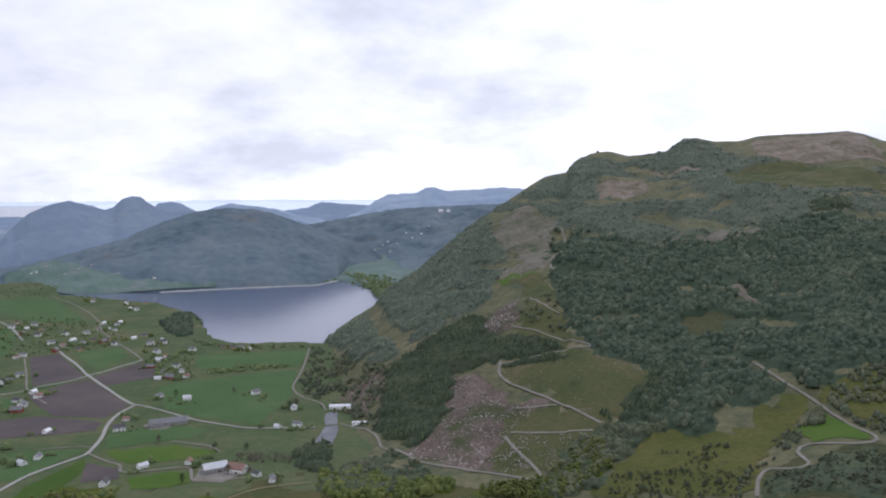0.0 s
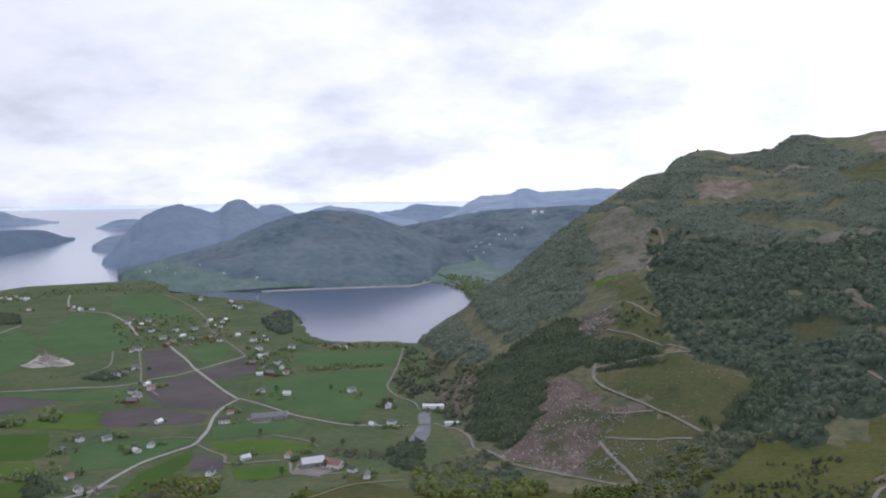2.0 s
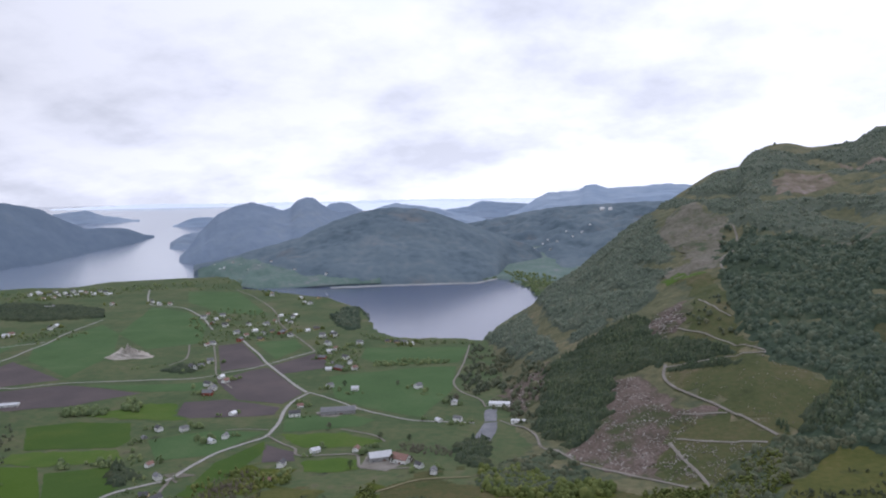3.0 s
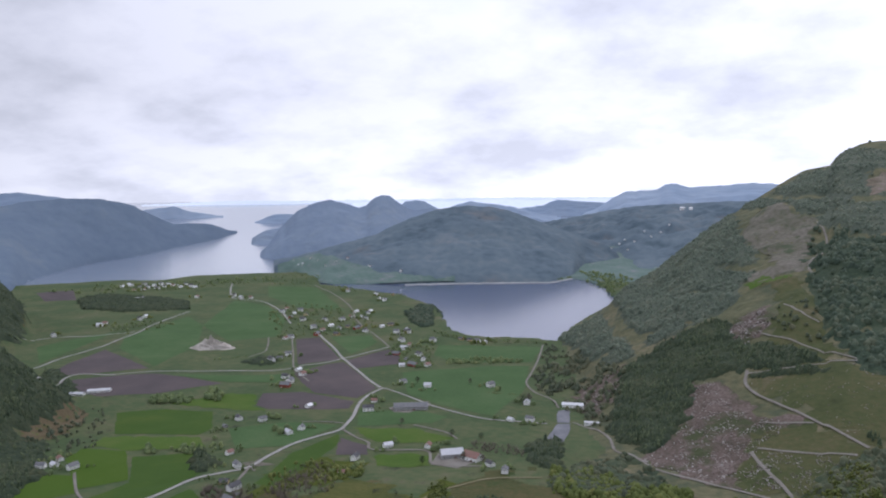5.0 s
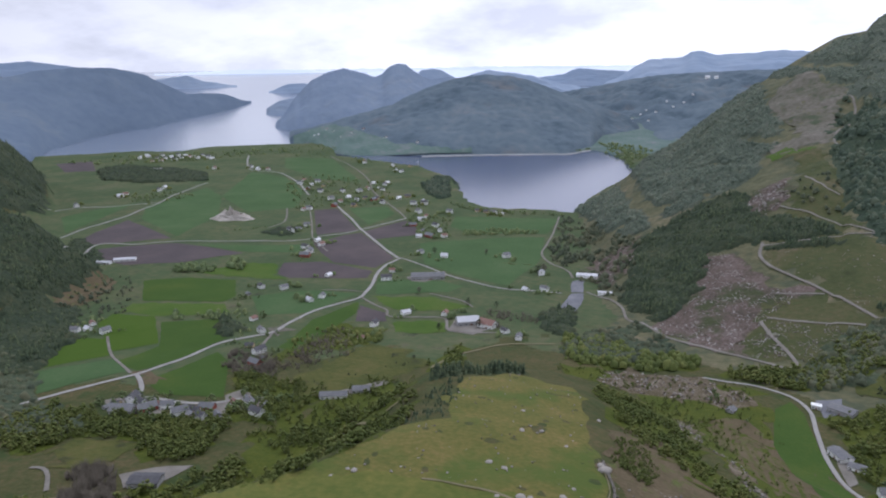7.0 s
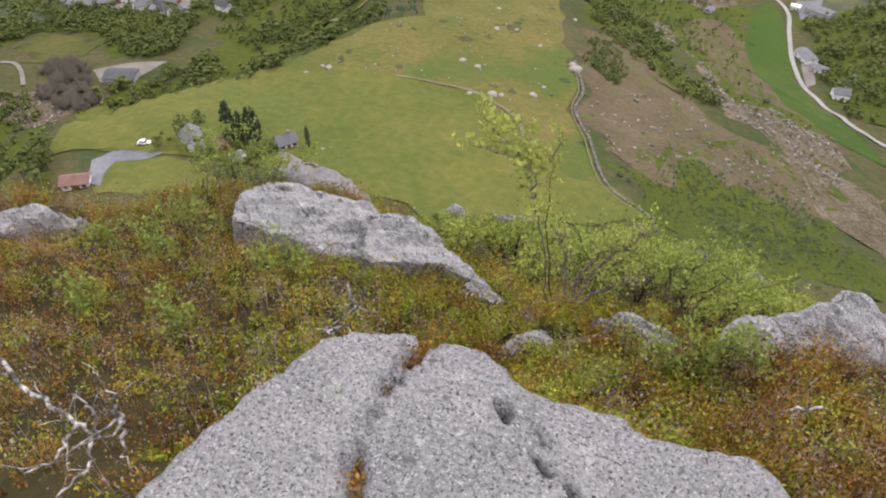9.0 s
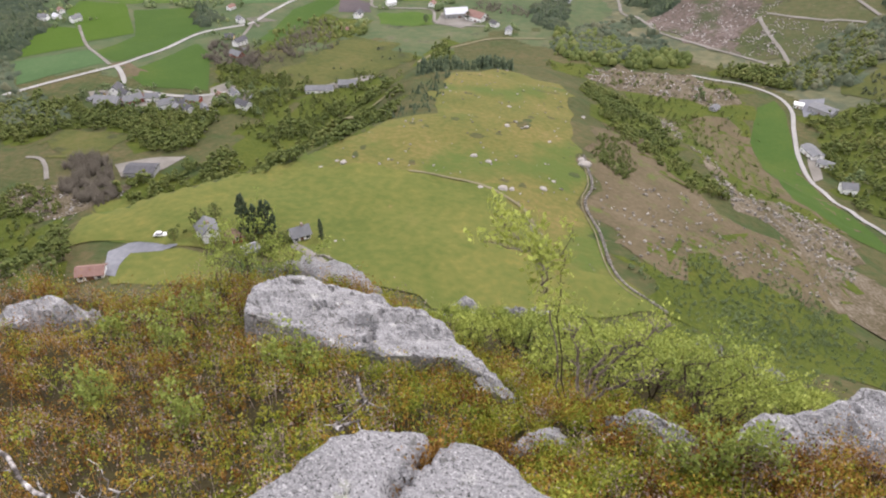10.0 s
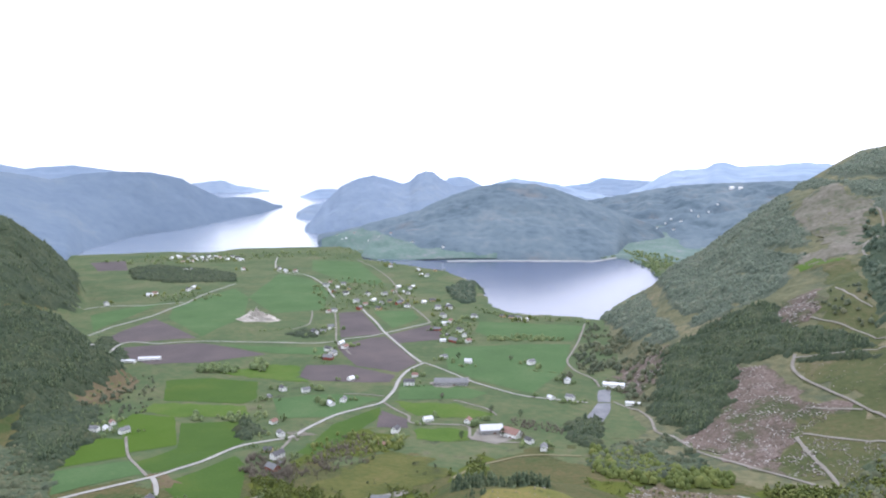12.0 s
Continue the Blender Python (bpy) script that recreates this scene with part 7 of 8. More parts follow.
def box(bm, x0, y0, z0, x1, y1, z1):
    v = [bm.verts.new(p) for p in ((x0, y0, z0), (x1, y0, z0), (x1, y1, z0), (x0, y1, z0), (x0, y0, z1), (x1, y0, z1), (x1, y1, z1), (x0, y1, z1))]
    for f in ((3, 2, 1, 0), (4, 5, 6, 7), (0, 1, 5, 4), (1, 2, 6, 5), (2, 3, 7, 6), (3, 0, 4, 7)):
        bm.faces.new([v[k] for k in f])


def body(bm, L, W, H, R):
    """Walls with two gables; the ridge runs along x."""
    a, b = L / 2, W / 2
    v = [bm.verts.new(p) for p in ((-a, -b, -1.5), (a, -b, -1.5), (a, b, -1.5), (-a, b, -1.5), (-a, -b, H), (a, -b, H), (a, b, H), (-a, b, H), (-a, 0, H + R), (a, 0, H + R))]
    for f in ((0, 1, 5, 4), (1, 2, 6, 9, 5), (2, 3, 7, 6), (3, 0, 4, 8, 7), (3, 2, 1, 0)):
        bm.faces.new([v[k] for k in f])


def roof_mesh(bm, L, W, H, R, over=0.5, thick=0.25):
    """Two thick pitches with eaves."""
    a, b = L / 2 + over, W / 2 + over
    s = R / (W / 2)
    lo = H - over * s
    for sgn in (-1, 1):
        p = [(-a, sgn * b, lo + 0.06), (a, sgn * b, lo + 0.06), (a, 0, H + R + 0.06), (-a, 0, H + R + 0.06)]
        low = [bm.verts.new(q) for q in p]
        top = [bm.verts.new((q[0], q[1], q[2] + thick)) for q in p]
        order = (0, 1, 2, 3) if sgn < 0 else (3, 2, 1, 0)
        bm.faces.new([top[k] for k in order])
        bm.faces.new([low[k] for k in order[::-1]])
        for k in range(4):
            i, j = order[k], order[(k + 1) % 4]
            bm.faces.new((low[i], low[j], top[j], top[i]))


def window_frame(window, x0, y0, z0, x1, y1, z1):
    """A white board frame round a pane; the pane is thin along x or along y."""
    bm = bmesh.new()
    t = 0.10
    if x1 - x0 > y1 - y0:
        y0, y1 = y0 - 0.03, y1 + 0.03
        for a, b, c, d in ((x0 - t, z0 - t, x1 + t, z0), (x0 - t, z1, x1 + t, z1 + t), (x0 - t, z0, x0, z1), (x1, z0, x1 + t, z1)):
            box(bm, a, y0, b, c, y1, d)
    else:
        x0, x1 = x0 - 0.03, x1 + 0.03
        for a, b, c, d in ((y0 - t, z0 - t, y1 + t, z0), (y0 - t, z1, y1 + t, z1 + t), (y0 - t, z0, y0, z1), (y1, z0, y1 + t, z1)):
            box(bm, x0, a, b, x1, c, d)
    part("frame", bm, M_WHITE, window)


def house(label, category, L, W, H, R, wall, roof, windows=3, floors=1, chimney=True, name="house", door_wide=1.0, annex=None):
    root = tagged(new(name), label, category)
    bm = bmesh.new()
    body(bm, L, W, H, R)
    part("wall", bm, wall, root)
    bm = bmesh.new()
    roof_mesh(bm, L, W, H, R)
    part("roof", bm, roof, root)
    for fl in range(floors):
        z = 0.9 + 2.6 * fl
        for side in (-1, 1):
            for k in range(windows):
                x = -L / 2 + L * (k + 0.5) / windows
                if fl == 0 and side < 0 and k == windows // 2:
                    bm = bmesh.new()
                    box(bm, x - 0.5 * door_wide, -W / 2 - 0.05, 0.0, x + 0.5 * door_wide, -W / 2 + 0.04, 2.1)
                    part("door", bm, M_DOOR, root)
                    continue
                bm = bmesh.new()
                edge = (x - 0.6, side * W / 2 - 0.06, z, x + 0.6, side * W / 2 + 0.06, z + 1.2)
                box(bm, *edge)
                window_frame(part("window", bm, M_PANE, root), *edge)
    for side in (-1, 1):
        bm = bmesh.new()
        edge = (side * L / 2 - 0.06, -0.6, H - 0.4, side * L / 2 + 0.06, 0.6, H + 0.8)
        box(bm, *edge)
        window_frame(part("window", bm, M_PANE, root), *edge)
    if chimney:
        bm = bmesh.new()
        box(bm, L * 0.1, -0.35, H + R - 0.5, L * 0.1 + 0.7, 0.35, H + R + 1.1)
        part("chimney", bm, M_BRICK, root)
    if annex:
        al, aw, ah, ar, ax, ay = annex
        bm = bmesh.new()
        body(bm, al, aw, ah, ar)
        bmesh.ops.translate(bm, verts=bm.verts, vec=(ax, ay, 0))
        part("annex", bm, wall, root)
        bm = bmesh.new()
        roof_mesh(bm, al, aw, ah, ar, 0.35, 0.2)
        bmesh.ops.translate(bm, verts=bm.verts, vec=(ax, ay, 0))
        part("annex_roof", bm, roof, root)
    return root


def put(ob, x, y, turn=0.0, sink=0.25):
    ob.location = (x, y, float(ground_z(x, y)) - sink)
    ob.rotation_euler = (0, 0, radians(turn))
    return ob


KINDS = [lambda: house("white wooden house with a grey slate roof", "house", 11, 8, 5.0, 3.0, M_WHITE, M_SLATE, 3),
         lambda: house("white two-storey farmhouse with a dark roof", "house", 12, 8, 5.6, 3.0, M_WHITE, M_DARKROOF, 3, 2),
         lambda: house("small white house with a red tile roof", "house", 9, 7, 4.0, 2.6, M_WHITE, M_TILEROOF, 3),
         lambda: house("ochre wooden house with a dark roof", "house", 10, 8, 3.4, 2.8, M_OCHREWALL, M_DARKROOF, 3),
         lambda: house("red wooden barn with a grey roof", "barn", 15, 9, 4.4, 3.4, M_REDWALL, M_SLATE, 3, chimney=False, name="barn", door_wide=3.0),
         lambda: house("white house with a pale metal roof", "house", 10, 8, 4.2, 2.6, M_WHITE, M_PALEROOF, 3),
         lambda: house("low grey wooden shed", "shed", 8, 6, 2.6, 1.6, M_GREYWALL, M_SLATE, 3, chimney=False, name="shed")]
MODELS = {}
HOUSES = []
HOUSES.append(("white farm and hamlet", [(-606, 541), (-595, 547), (-606, 564), (-512, 737), (-480, 738), (-424, 702), (-418, 720), (-462, 816), (-391, 860), (-381, 820), (-392, 963), (-351, 953), (-268, 983), (-300, 692), (-258, 700), (-180, 657), (-161, 638), (-201, 826), (-179, 830), (-198, 899), (-307, 599), (-316, 647)]))
HOUSES.append(("cottages and hamlet", [(-570, 545), (-511, 708), (-393, 540), (-373, 526), (-362, 513), (-358, 498), (-444, 621), (-413, 589), (-410, 384), (-407, 390), (-400, 400), (-406, 411), (-374, 386), (-372, 396), (-363, 395), (-337, 384), (-337, 393), (-323, 382), (-316, 390), (-331, 399), (-316, 411), (-307, 416), (-293, 416)]))
HOUSES.append(("village row", [(-388, 396), (-344, 385), (-304, 383), (-288, 398), (101, 413), (24, 513)]))
HOUSES.append(("farm houses", [(-572, 944), (-551, 920), (-546, 899), (-578, 992), (-556, 965), (-657, 1067), (-660, 1045), (-656, 1092), (-481, 1152), (-488, 1203), (-485, 1228), (-451, 1123), (-441, 1157), (-421, 1123), (-421, 1077), (-437, 1069), (-400, 1086), (-547, 1325), (-538, 1348), (-558, 1339)]))
HOUSES.append(("village", [(-916, 1504), (-933, 1554), (-876, 1489), (-888, 1539), (-839, 1479), (-858, 1444), (-814, 1420), (-741, 1336), (-709, 1314), (-716, 1365), (-685, 1343), (-678, 1367), (-654, 1357), (-764, 1430), (-728, 1440), (-727, 1481), (-704, 1491), (-716, 1549), (-664, 1288), (-701, 1276), (-624, 1335), (-736, 1237), (-741, 1225)]))
HOUSES.append(("fjord town", [(-1645, 1819), (-1596, 1832), (-1547, 1847), (-1525, 1852), (-1501, 1841), (-1468, 1838), (-1508, 1813), (-1503, 1777), (-1626, 1771), (-1530, 1750), (-1620, 1801), (-1571, 1781), (-1545, 1787), (-1553, 1821), (-1550, 1734), (-1490, 1847), (-1478, 1873), (-1445, 1856), (-1416, 1837), (-1285, 1674), (-1414, 1590), (-1407, 1604), (-1179, 1333), (-1189, 1362), (-1206, 1258), (-1201, 1237), (-1198, 1115), (-1199, 1722), (-1154, 1688), (-1126, 1693)]))
HOUSES.append(("lakeside", [(-395, 1302), (-377, 1290), (-361, 1288), (-414, 1310), (-461, 1284), (-610, 1387), (-601, 1412), (-516, 1264), (-545, 1366), (-655, 1374), (-688, 1477), (-750, 1559), (-1071, 2084), (-1125, 2131), (-824, 1839), (-775, 1842), (-760, 1749), (-721, 1574), (-955, 1931), (-932, 1884), (-782, 1763)]))
# which models stand in each hamlet, in turn
MIX = {"white farm and hamlet": (0, 5, 2, 1, 0, 5), "cottages and hamlet": (0, 6, 3, 1, 6, 4, 2), "village row": (1, 0, 6), "farm houses": (1, 0, 4, 5, 2, 6), "village": (0, 2, 5, 0, 3, 4, 1), "fjord town": (5, 0, 1, 5, 2), "lakeside": (3, 0, 5)}
hr = np.random.RandomState(8)
for group, places in HOUSES:
    for k, (x, y) in enumerate(places):
        kind = MIX[group][k % len(MIX[group])]
        turn = float(hr.choice([-35, -20, 10, 25, 55, 70, 100])) + hr.uniform(-8, 8)
        if kind in MODELS:
            size = hr.uniform(0.68, 0.90) * (1.35 if group == "fjord town" else (1.2 if math.hypot(x, y) > 900 else 1.0))
            ob = copy_thing(MODELS[kind], Matrix.Identity(4))
            ob.scale = (size * hr.uniform(0.9, 1.2), size, size)
        else:
            ob = MODELS[kind] = KINDS[kind]()
            ob.scale = (0.8, 0.8, 0.8)
        tagged(ob, group="houses of the " + group)
        put(ob, x, y, turn)

# garden trees and hedges round the houses, one mesh for each hamlet
for group, places in HOUSES:
    rg = np.random.RandomState(len(group))
    at = []
    for x, y in places:
        for _ in range(2):
            a, r = rg.rand() * 6.283, rg.uniform(10, 24)
            cx, cy, way_ = x + r * math.cos(a), y + r * math.sin(a), rg.rand() * 3.14
            for k in range(rg.randint(2, 6)):
                q = 3.2 * (k - 2)
                at.append((cx + q * math.cos(way_) + rg.normal(0, 1.3), cy + q * math.sin(way_) + rg.normal(0, 1.3)))
    at = np.array(at)
    at = at[ground_z(at[:, 0], at[:, 1]) > 1]
    tall = rg.uniform(2.5, 7.5, len(at)) * rg.uniform(0.7, 1.2, len(at))
    v, f, bark = stamp("hedge", bool(np.hypot(*np.mean(places, 0)) < 620), at, ground_z(at[:, 0], at[:, 1]), tall, rg)
    ob = tri_mesh("garden_trees", v, f, [M_MIXED if len(group) % 2 else M_LEAF, M_STEM_GREY], bark.astype(int))
    tagged(ob, "garden trees and hedges among the houses of the " + group, "trees", kind="stuff")

put(house("long grey barn with a grey slate roof", "barn", 42, 17, 4.5, 3.6, M_GREYWALL, M_SLATE, 6, chimney=False, name="barn", door_wide=3.5), -333, 842, 22)
put(house("pale flat-roofed hall beside the parking area", "hall", 26, 11, 4.2, 0.8, M_WHITE, M_PALEROOF, 6, chimney=False, name="hall"), -141, 905, 5)
put(house("small white garage at the edge of the parking area", "garage", 16, 5, 3.0, 0.6, M_WHITE, M_PALEROOF, 3, chimney=False, name="garage"), -108, 832, 5)
put(house("grey barn with a slate roof in the farmyard", "barn", 22, 12, 4.6, 4.0, M_GREYWALL, M_PALEROOF, 4, chimney=False, name="barn", door_wide=3.0), -226, 680, 30)
put(house("brown-roofed barn beside the farmyard", "barn", 18, 12, 4.6, 4.0, M_WHITE, M_TILEROOF, 4, chimney=False, name="barn", door_wide=3.0), -203, 676, -20)
put(house("grey village barn with a wide roof", "barn", 17, 12, 3.8, 3.0, M_GREYWALL, M_SLATE, 3, chimney=False, name="barn"), -390, 380, 15)
put(house("long low building with a grey roof beside the stream", "building", 20, 8, 3.2, 2.0, M_WHITE, M_SLATE, 5, chimney=False, name="long_building"), -253, 445, 22)
put(house("long low building with a dark roof beside the stream", "building", 14, 8, 3.2, 2.0, M_GREYWALL, M_SLATE, 4, chimney=False, name="long_building"), -238, 462, 22)
put(house("grey storage hall with a low-pitched roof", "shed", 17, 11, 3.6, 1.4, M_GREYWALL, M_DARKROOF, 3, chimney=False, name="storage_hall"), -288, 290, 18)
put(house("wide grey workshop roof beside the valley road", "shed", 17, 10, 4.0, 1.2, M_GREYWALL, M_SLATE, 3, chimney=False, name="workshop"), 97, 539, -30)
put(house("white roadside shed with a grey roof", "shed", 14, 8, 3.4, 1.2, M_WHITE, M_SLATE, 3, chimney=False, name="shed"), 85, 460, -62)
put(house("small pale shed with a blue-grey roof", "shed", 9, 6, 3.0, 1.2, M_WHITE, M_SLATE, 3, chimney=False, name="shed"), 92, 446, -20)
put(house("tiny white hut beside the road bend", "hut", 6, 4, 3.4, 0.7, M_WHITE, M_WHITE, 3, chimney=False, name="hut"), 81, 542, -10)
put(house("row of white farm sheds with pale roofs", "shed", 30, 10, 3.6, 1.8, M_WHITE, M_PALEROOF, 4, chimney=False, name="farm_shed"), -788, 806, 30)
put(house("low white farm building", "shed", 20, 8, 3.2, 1.4, M_WHITE, M_PALEROOF, 4, chimney=False, name="farm_shed"), -806, 785, 12)

# the farm on the spur
put(house("white two-storey farmhouse with a grey slate roof and annex", "house", 6.6, 5.0, 4.6, 1.9, M_WHITE, M_SLATE, 3, 2, annex=(3.4, 3.4, 2.6, 1.2, -4.2, -1.4)), -130.0, 150.6, -42, 0.15)
put(house("small grey-roofed cottage with white gables", "house", 5.6, 4.4, 2.4, 2.0, M_WHITE, M_SLATE, 3), -103.8, 160.6, 48, 0.15)
put(house("low garage with a weathered red roof and white front", "garage", 7.5, 4.6, 2.2, 1.3, M_WHITE, M_TILEROOF, 3, chimney=False, name="garage", door_wide=2.4), -153, 124, 28, 0.1)
put(house("little red-brown outhouse between trees", "shed", 4.5, 3.5, 2.2, 1.3, M_REDWALL, M_TILEROOF, 3, chimney=False, name="shed"), -122, 152, -30, 0.1)
put(house("low stone-grey cellar hut below the trees", "shed", 4.5, 3.5, 1.8, 0.8, M_GREYWALL, M_SLATE, 3, chimney=False, name="shed"), -114, 148, 60, 0.1)


def parked_car(label, x, y, turn, paint):
    """A small car: rounded body, glazed cabin and four wheels."""
    root = tagged(new("car"), label, "car")
    for nm, mat, (x0, y0, z0, x1, y1, z1), slope in (("body", paint, (-2.1, -0.85, 0.3, 2.1, 0.85, 0.85), 0.12), ("cabin", M_PANE, (-1.5, -0.75, 0.85, 0.9, 0.75, 1.35), 0.35), ("roof", paint, (-1.2, -0.68, 1.35, 0.55, 0.68, 1.45), 0.08)):
        bm = bmesh.new()
        box(bm, x0, y0, z0, x1, y1, z1)
        for v in bm.verts:
            if v.co.z > 0.5 * (z0 + z1):
                v.co.x -= slope * (1 if v.co.x > 0 else -1)
                v.co.y *= 1 - 0.12 * slope
        bmesh.ops.bevel(bm, geom=bm.edges[:], offset=0.06, segments=2, affect="EDGES")
        part(nm, bm, mat, root, shade=True)
    for wx in (-1.3, 1.3):
        for wy in (-0.8, 0.8):
            bm = bmesh.new()
            bmesh.ops.create_cone(bm, cap_ends=True, segments=14, radius1=0.32, radius2=0.32, depth=0.2, matrix=Matrix.Translation((wx, wy, 0.32)) @ Matrix.Rotation(radians(90), 4, "X"))
            part("wheel", bm, M_DARKROOF, root)
    return put(root, x, y, turn, -0.3)


parked_car("white car parked on the farm drive", -147, 148, 20, M_WHITE)


def tree(label, x, y, tall, wide, mat, seed, conifer=True, clumps=150):
    """A single tree: tapered trunk, limbs, and a crown of many small leaf clumps."""
    rng = np.random.RandomState(seed)
    root = tagged(new("tree"), label, "tree")
    root.location = (x, y, float(ground_z(x, y)) - 0.1)
    bm = bmesh.new()
    tube(bm, bent((0, 0, 0), (0.1, 0, tall * 0.9), 5, 0.06, rng), tall * 0.028, tall * 0.006, 7)
    part("trunk", bm, M_STEM, root, shade=True)
    bm = bmesh.new()
    for k in range(12):
        z = tall * (0.25 + 0.055 * k)
        a = k * 2.4
        r = wide * (0.5 if conifer else 0.8) * (1 - 0.05 * k)
        tube(bm, bent((0.05, 0, z), (r * math.cos(a), r * math.sin(a), z + 0.12 * tall), 3, 0.05, rng), tall * 0.008, tall * 0.002, 4)
    part("limbs", bm, M_STEM, root, shade=True)
    verts, faces = [], []
    for k in range(clumps):
        u = rng.rand()
        if conifer:
            z = tall * (0.10 + 0.9 * u)
            r = wide * 0.5 * math.sin(math.pi * min(0.97, 0.28 + 0.72 * u)) ** 0.7 * math.sqrt(rng.rand())
        else:
            z = tall * (0.3 + 0.7 * u)
            r = wide * 0.5 * math.sqrt(max(0.05, 1 - (2 * u - 0.9) ** 2)) * math.sqrt(rng.rand())
        a = rng.rand() * 6.283
        v = ICO_V * rng.uniform(0.55, 1.3, (12, 1)) * rng.uniform(0.06, 0.11) * (wide + 0.25 * tall) * 0.5
        v[:, 2] *= 1.3 if conifer else 0.8
        faces.append(ICO_F + 12 * k)
        verts.append(v + (r * math.cos(a), r * math.sin(a), z))
    crown = mesh_ob("crown", np.concatenate(verts).tolist(), [tuple(int(i) for i in q) for q in np.concatenate(faces)], mat, root, False)
    return root


for k, (x, y, tall, wide) in enumerate(((-121, 157, 15.5, 5.0), (-118, 158, 12.0, 3.6), (-116, 160, 12.5, 4.0), (-114, 160, 13.0, 4.2), (-97.4, 162.5, 8.0, 1.8))):
    tree("tall dark columnar cypress beside the farm", x, y, tall, wide, M_NEEDLE, 300 + k, True, 320)
for k, (x, y, tall, wide) in enumerate(((-136, 154, 9, 6), (-134, 160, 8, 5), (-107, 156, 5, 5), (-110, 152, 5, 5), (-125, 146, 4, 4), (-170, 130, 8, 7), (-176, 136, 7, 7), (-165, 119, 5, 5), (-120, 140, 4, 4), (-140, 146, 5, 4))):
    tree("broad-leaved garden tree in thin spring leaf", x, y, tall, wide, M_LEAF, 320 + k, False, 120)
for k, (x, y, tall) in enumerate(((-197, 905, 13), (-203, 897, 12), (-211, 672, 9), (-190, 668, 8), (-246, 742, 9), (-213, 741, 8), (-318, 775, 8), (-372, 968, 10), (-246, 650, 9), (-300, 990, 8))):
    tree("dark full-crowned tree beside a farmhouse", x, y, tall, tall * 0.75, M_NEEDLE if k % 3 else M_BARE, 340 + k, False, 120)


# ---- walls and loose stones ----
def stone_wall(label, points, size=0.55, rows=2, seed=1):
    rng = np.random.RandomState(seed)
    line = along(points, size * 0.75)
    verts, faces, n = [], [], 0
    for p in line:
        g = float(ground_z(p[0], p[1]))
        for r in range(rows):
            for side in (-0.25, 0.25):
                v = ICO_V * rng.uniform(0.7, 1.25, (12, 1)) * size * rng.uniform(0.4, 0.65)
                verts.append(v + (p[0] + side + rng.normal(0, 0.1), p[1] + rng.normal(0, 0.1), g + 0.35 + r * size * 0.6))
                faces.append(ICO_F + n)
                n += 12
    ob = mesh_ob("stone_wall", np.concatenate(verts).tolist(), [tuple(int(i) for i in q) for q in np.concatenate(faces)], M_FIELDSTONE, None, False)
    return tagged(ob, label, "wall", kind="stuff")


M_FIELDSTONE = material("field_stone", [(0.3, (0.102, 0.093, 0.080)), (0.5, (0.177, 0.163, 0.141)), (0.7, (0.278, 0.260, 0.231))], 0.6, 3.0, per_island=0.5, bump=0.05, bump_scale=4)
M_DEADWOOD = material("dead_wood", [(0.25, (0.060, 0.050, 0.041)), (0.45, (0.121, 0.102, 0.090)), (0.62, (0.218, 0.200, 0.181)), (0.8, (0.333, 0.321, 0.302))], 0.6, 3.0, per_island=0.8)
stone_wall("old dry-stone wall along the edge of the pasture", [(-33, 269), (-29, 258), (-25, 244), (-25, 229), (-17, 210), (-10, 190), (-5, 182), (2, 177), (9, 175)], 0.48, 2, 3)
stone_wall("low dry-stone wall on the farm's lower edge", [(-96, 150), (-92, 153), (-88, 152)], 0.7, 2, 4)

for k, (x, y, s) in enumerate(((-54, 220, 1.6), (-51, 221, 1.0), (-41, 229, 1.3), (-73, 245, 1.3), (-69, 281, 1.2), (-31, 261, 2.2), (-33, 264, 1.4), (-66, 242, 1.2), (-61, 284, 0.9), (-43, 329, 1.0), (-35, 197, 0.9), (-116, 216, 1.2), (-119, 217, 0.8), (-93, 163, 0.7), (-91, 165, 0.6), (-123, 211, 0.8), (-81, 185, 0.4), (-76, 311, 1.0), (-49, 277, 0.9), (-39, 238, 0.8), (-62, 218, 0.9))):
    rg = np.random.RandomState(500 + k)
    bm = bmesh.new()
    bmesh.ops.create_icosphere(bm, subdivisions=2, radius=s)
    for v in bm.verts:
        v.co *= 1 + 0.22 * noise.noise(v.co * 1.3 / s + Vector((k, 0, 0)))
        v.co.z *= 0.6
        v.co.x *= 1.25
    ob = part("field_stone", bm, M_FIELDSTONE)
    tagged(ob, "grey boulder lying in the pasture", "stone", group="boulders of the pasture")
    ob.location = (x, y, float(ground_z(x, y)) + 0.25 * s)
    ob.rotation_euler = (0, 0, k * 1.3)


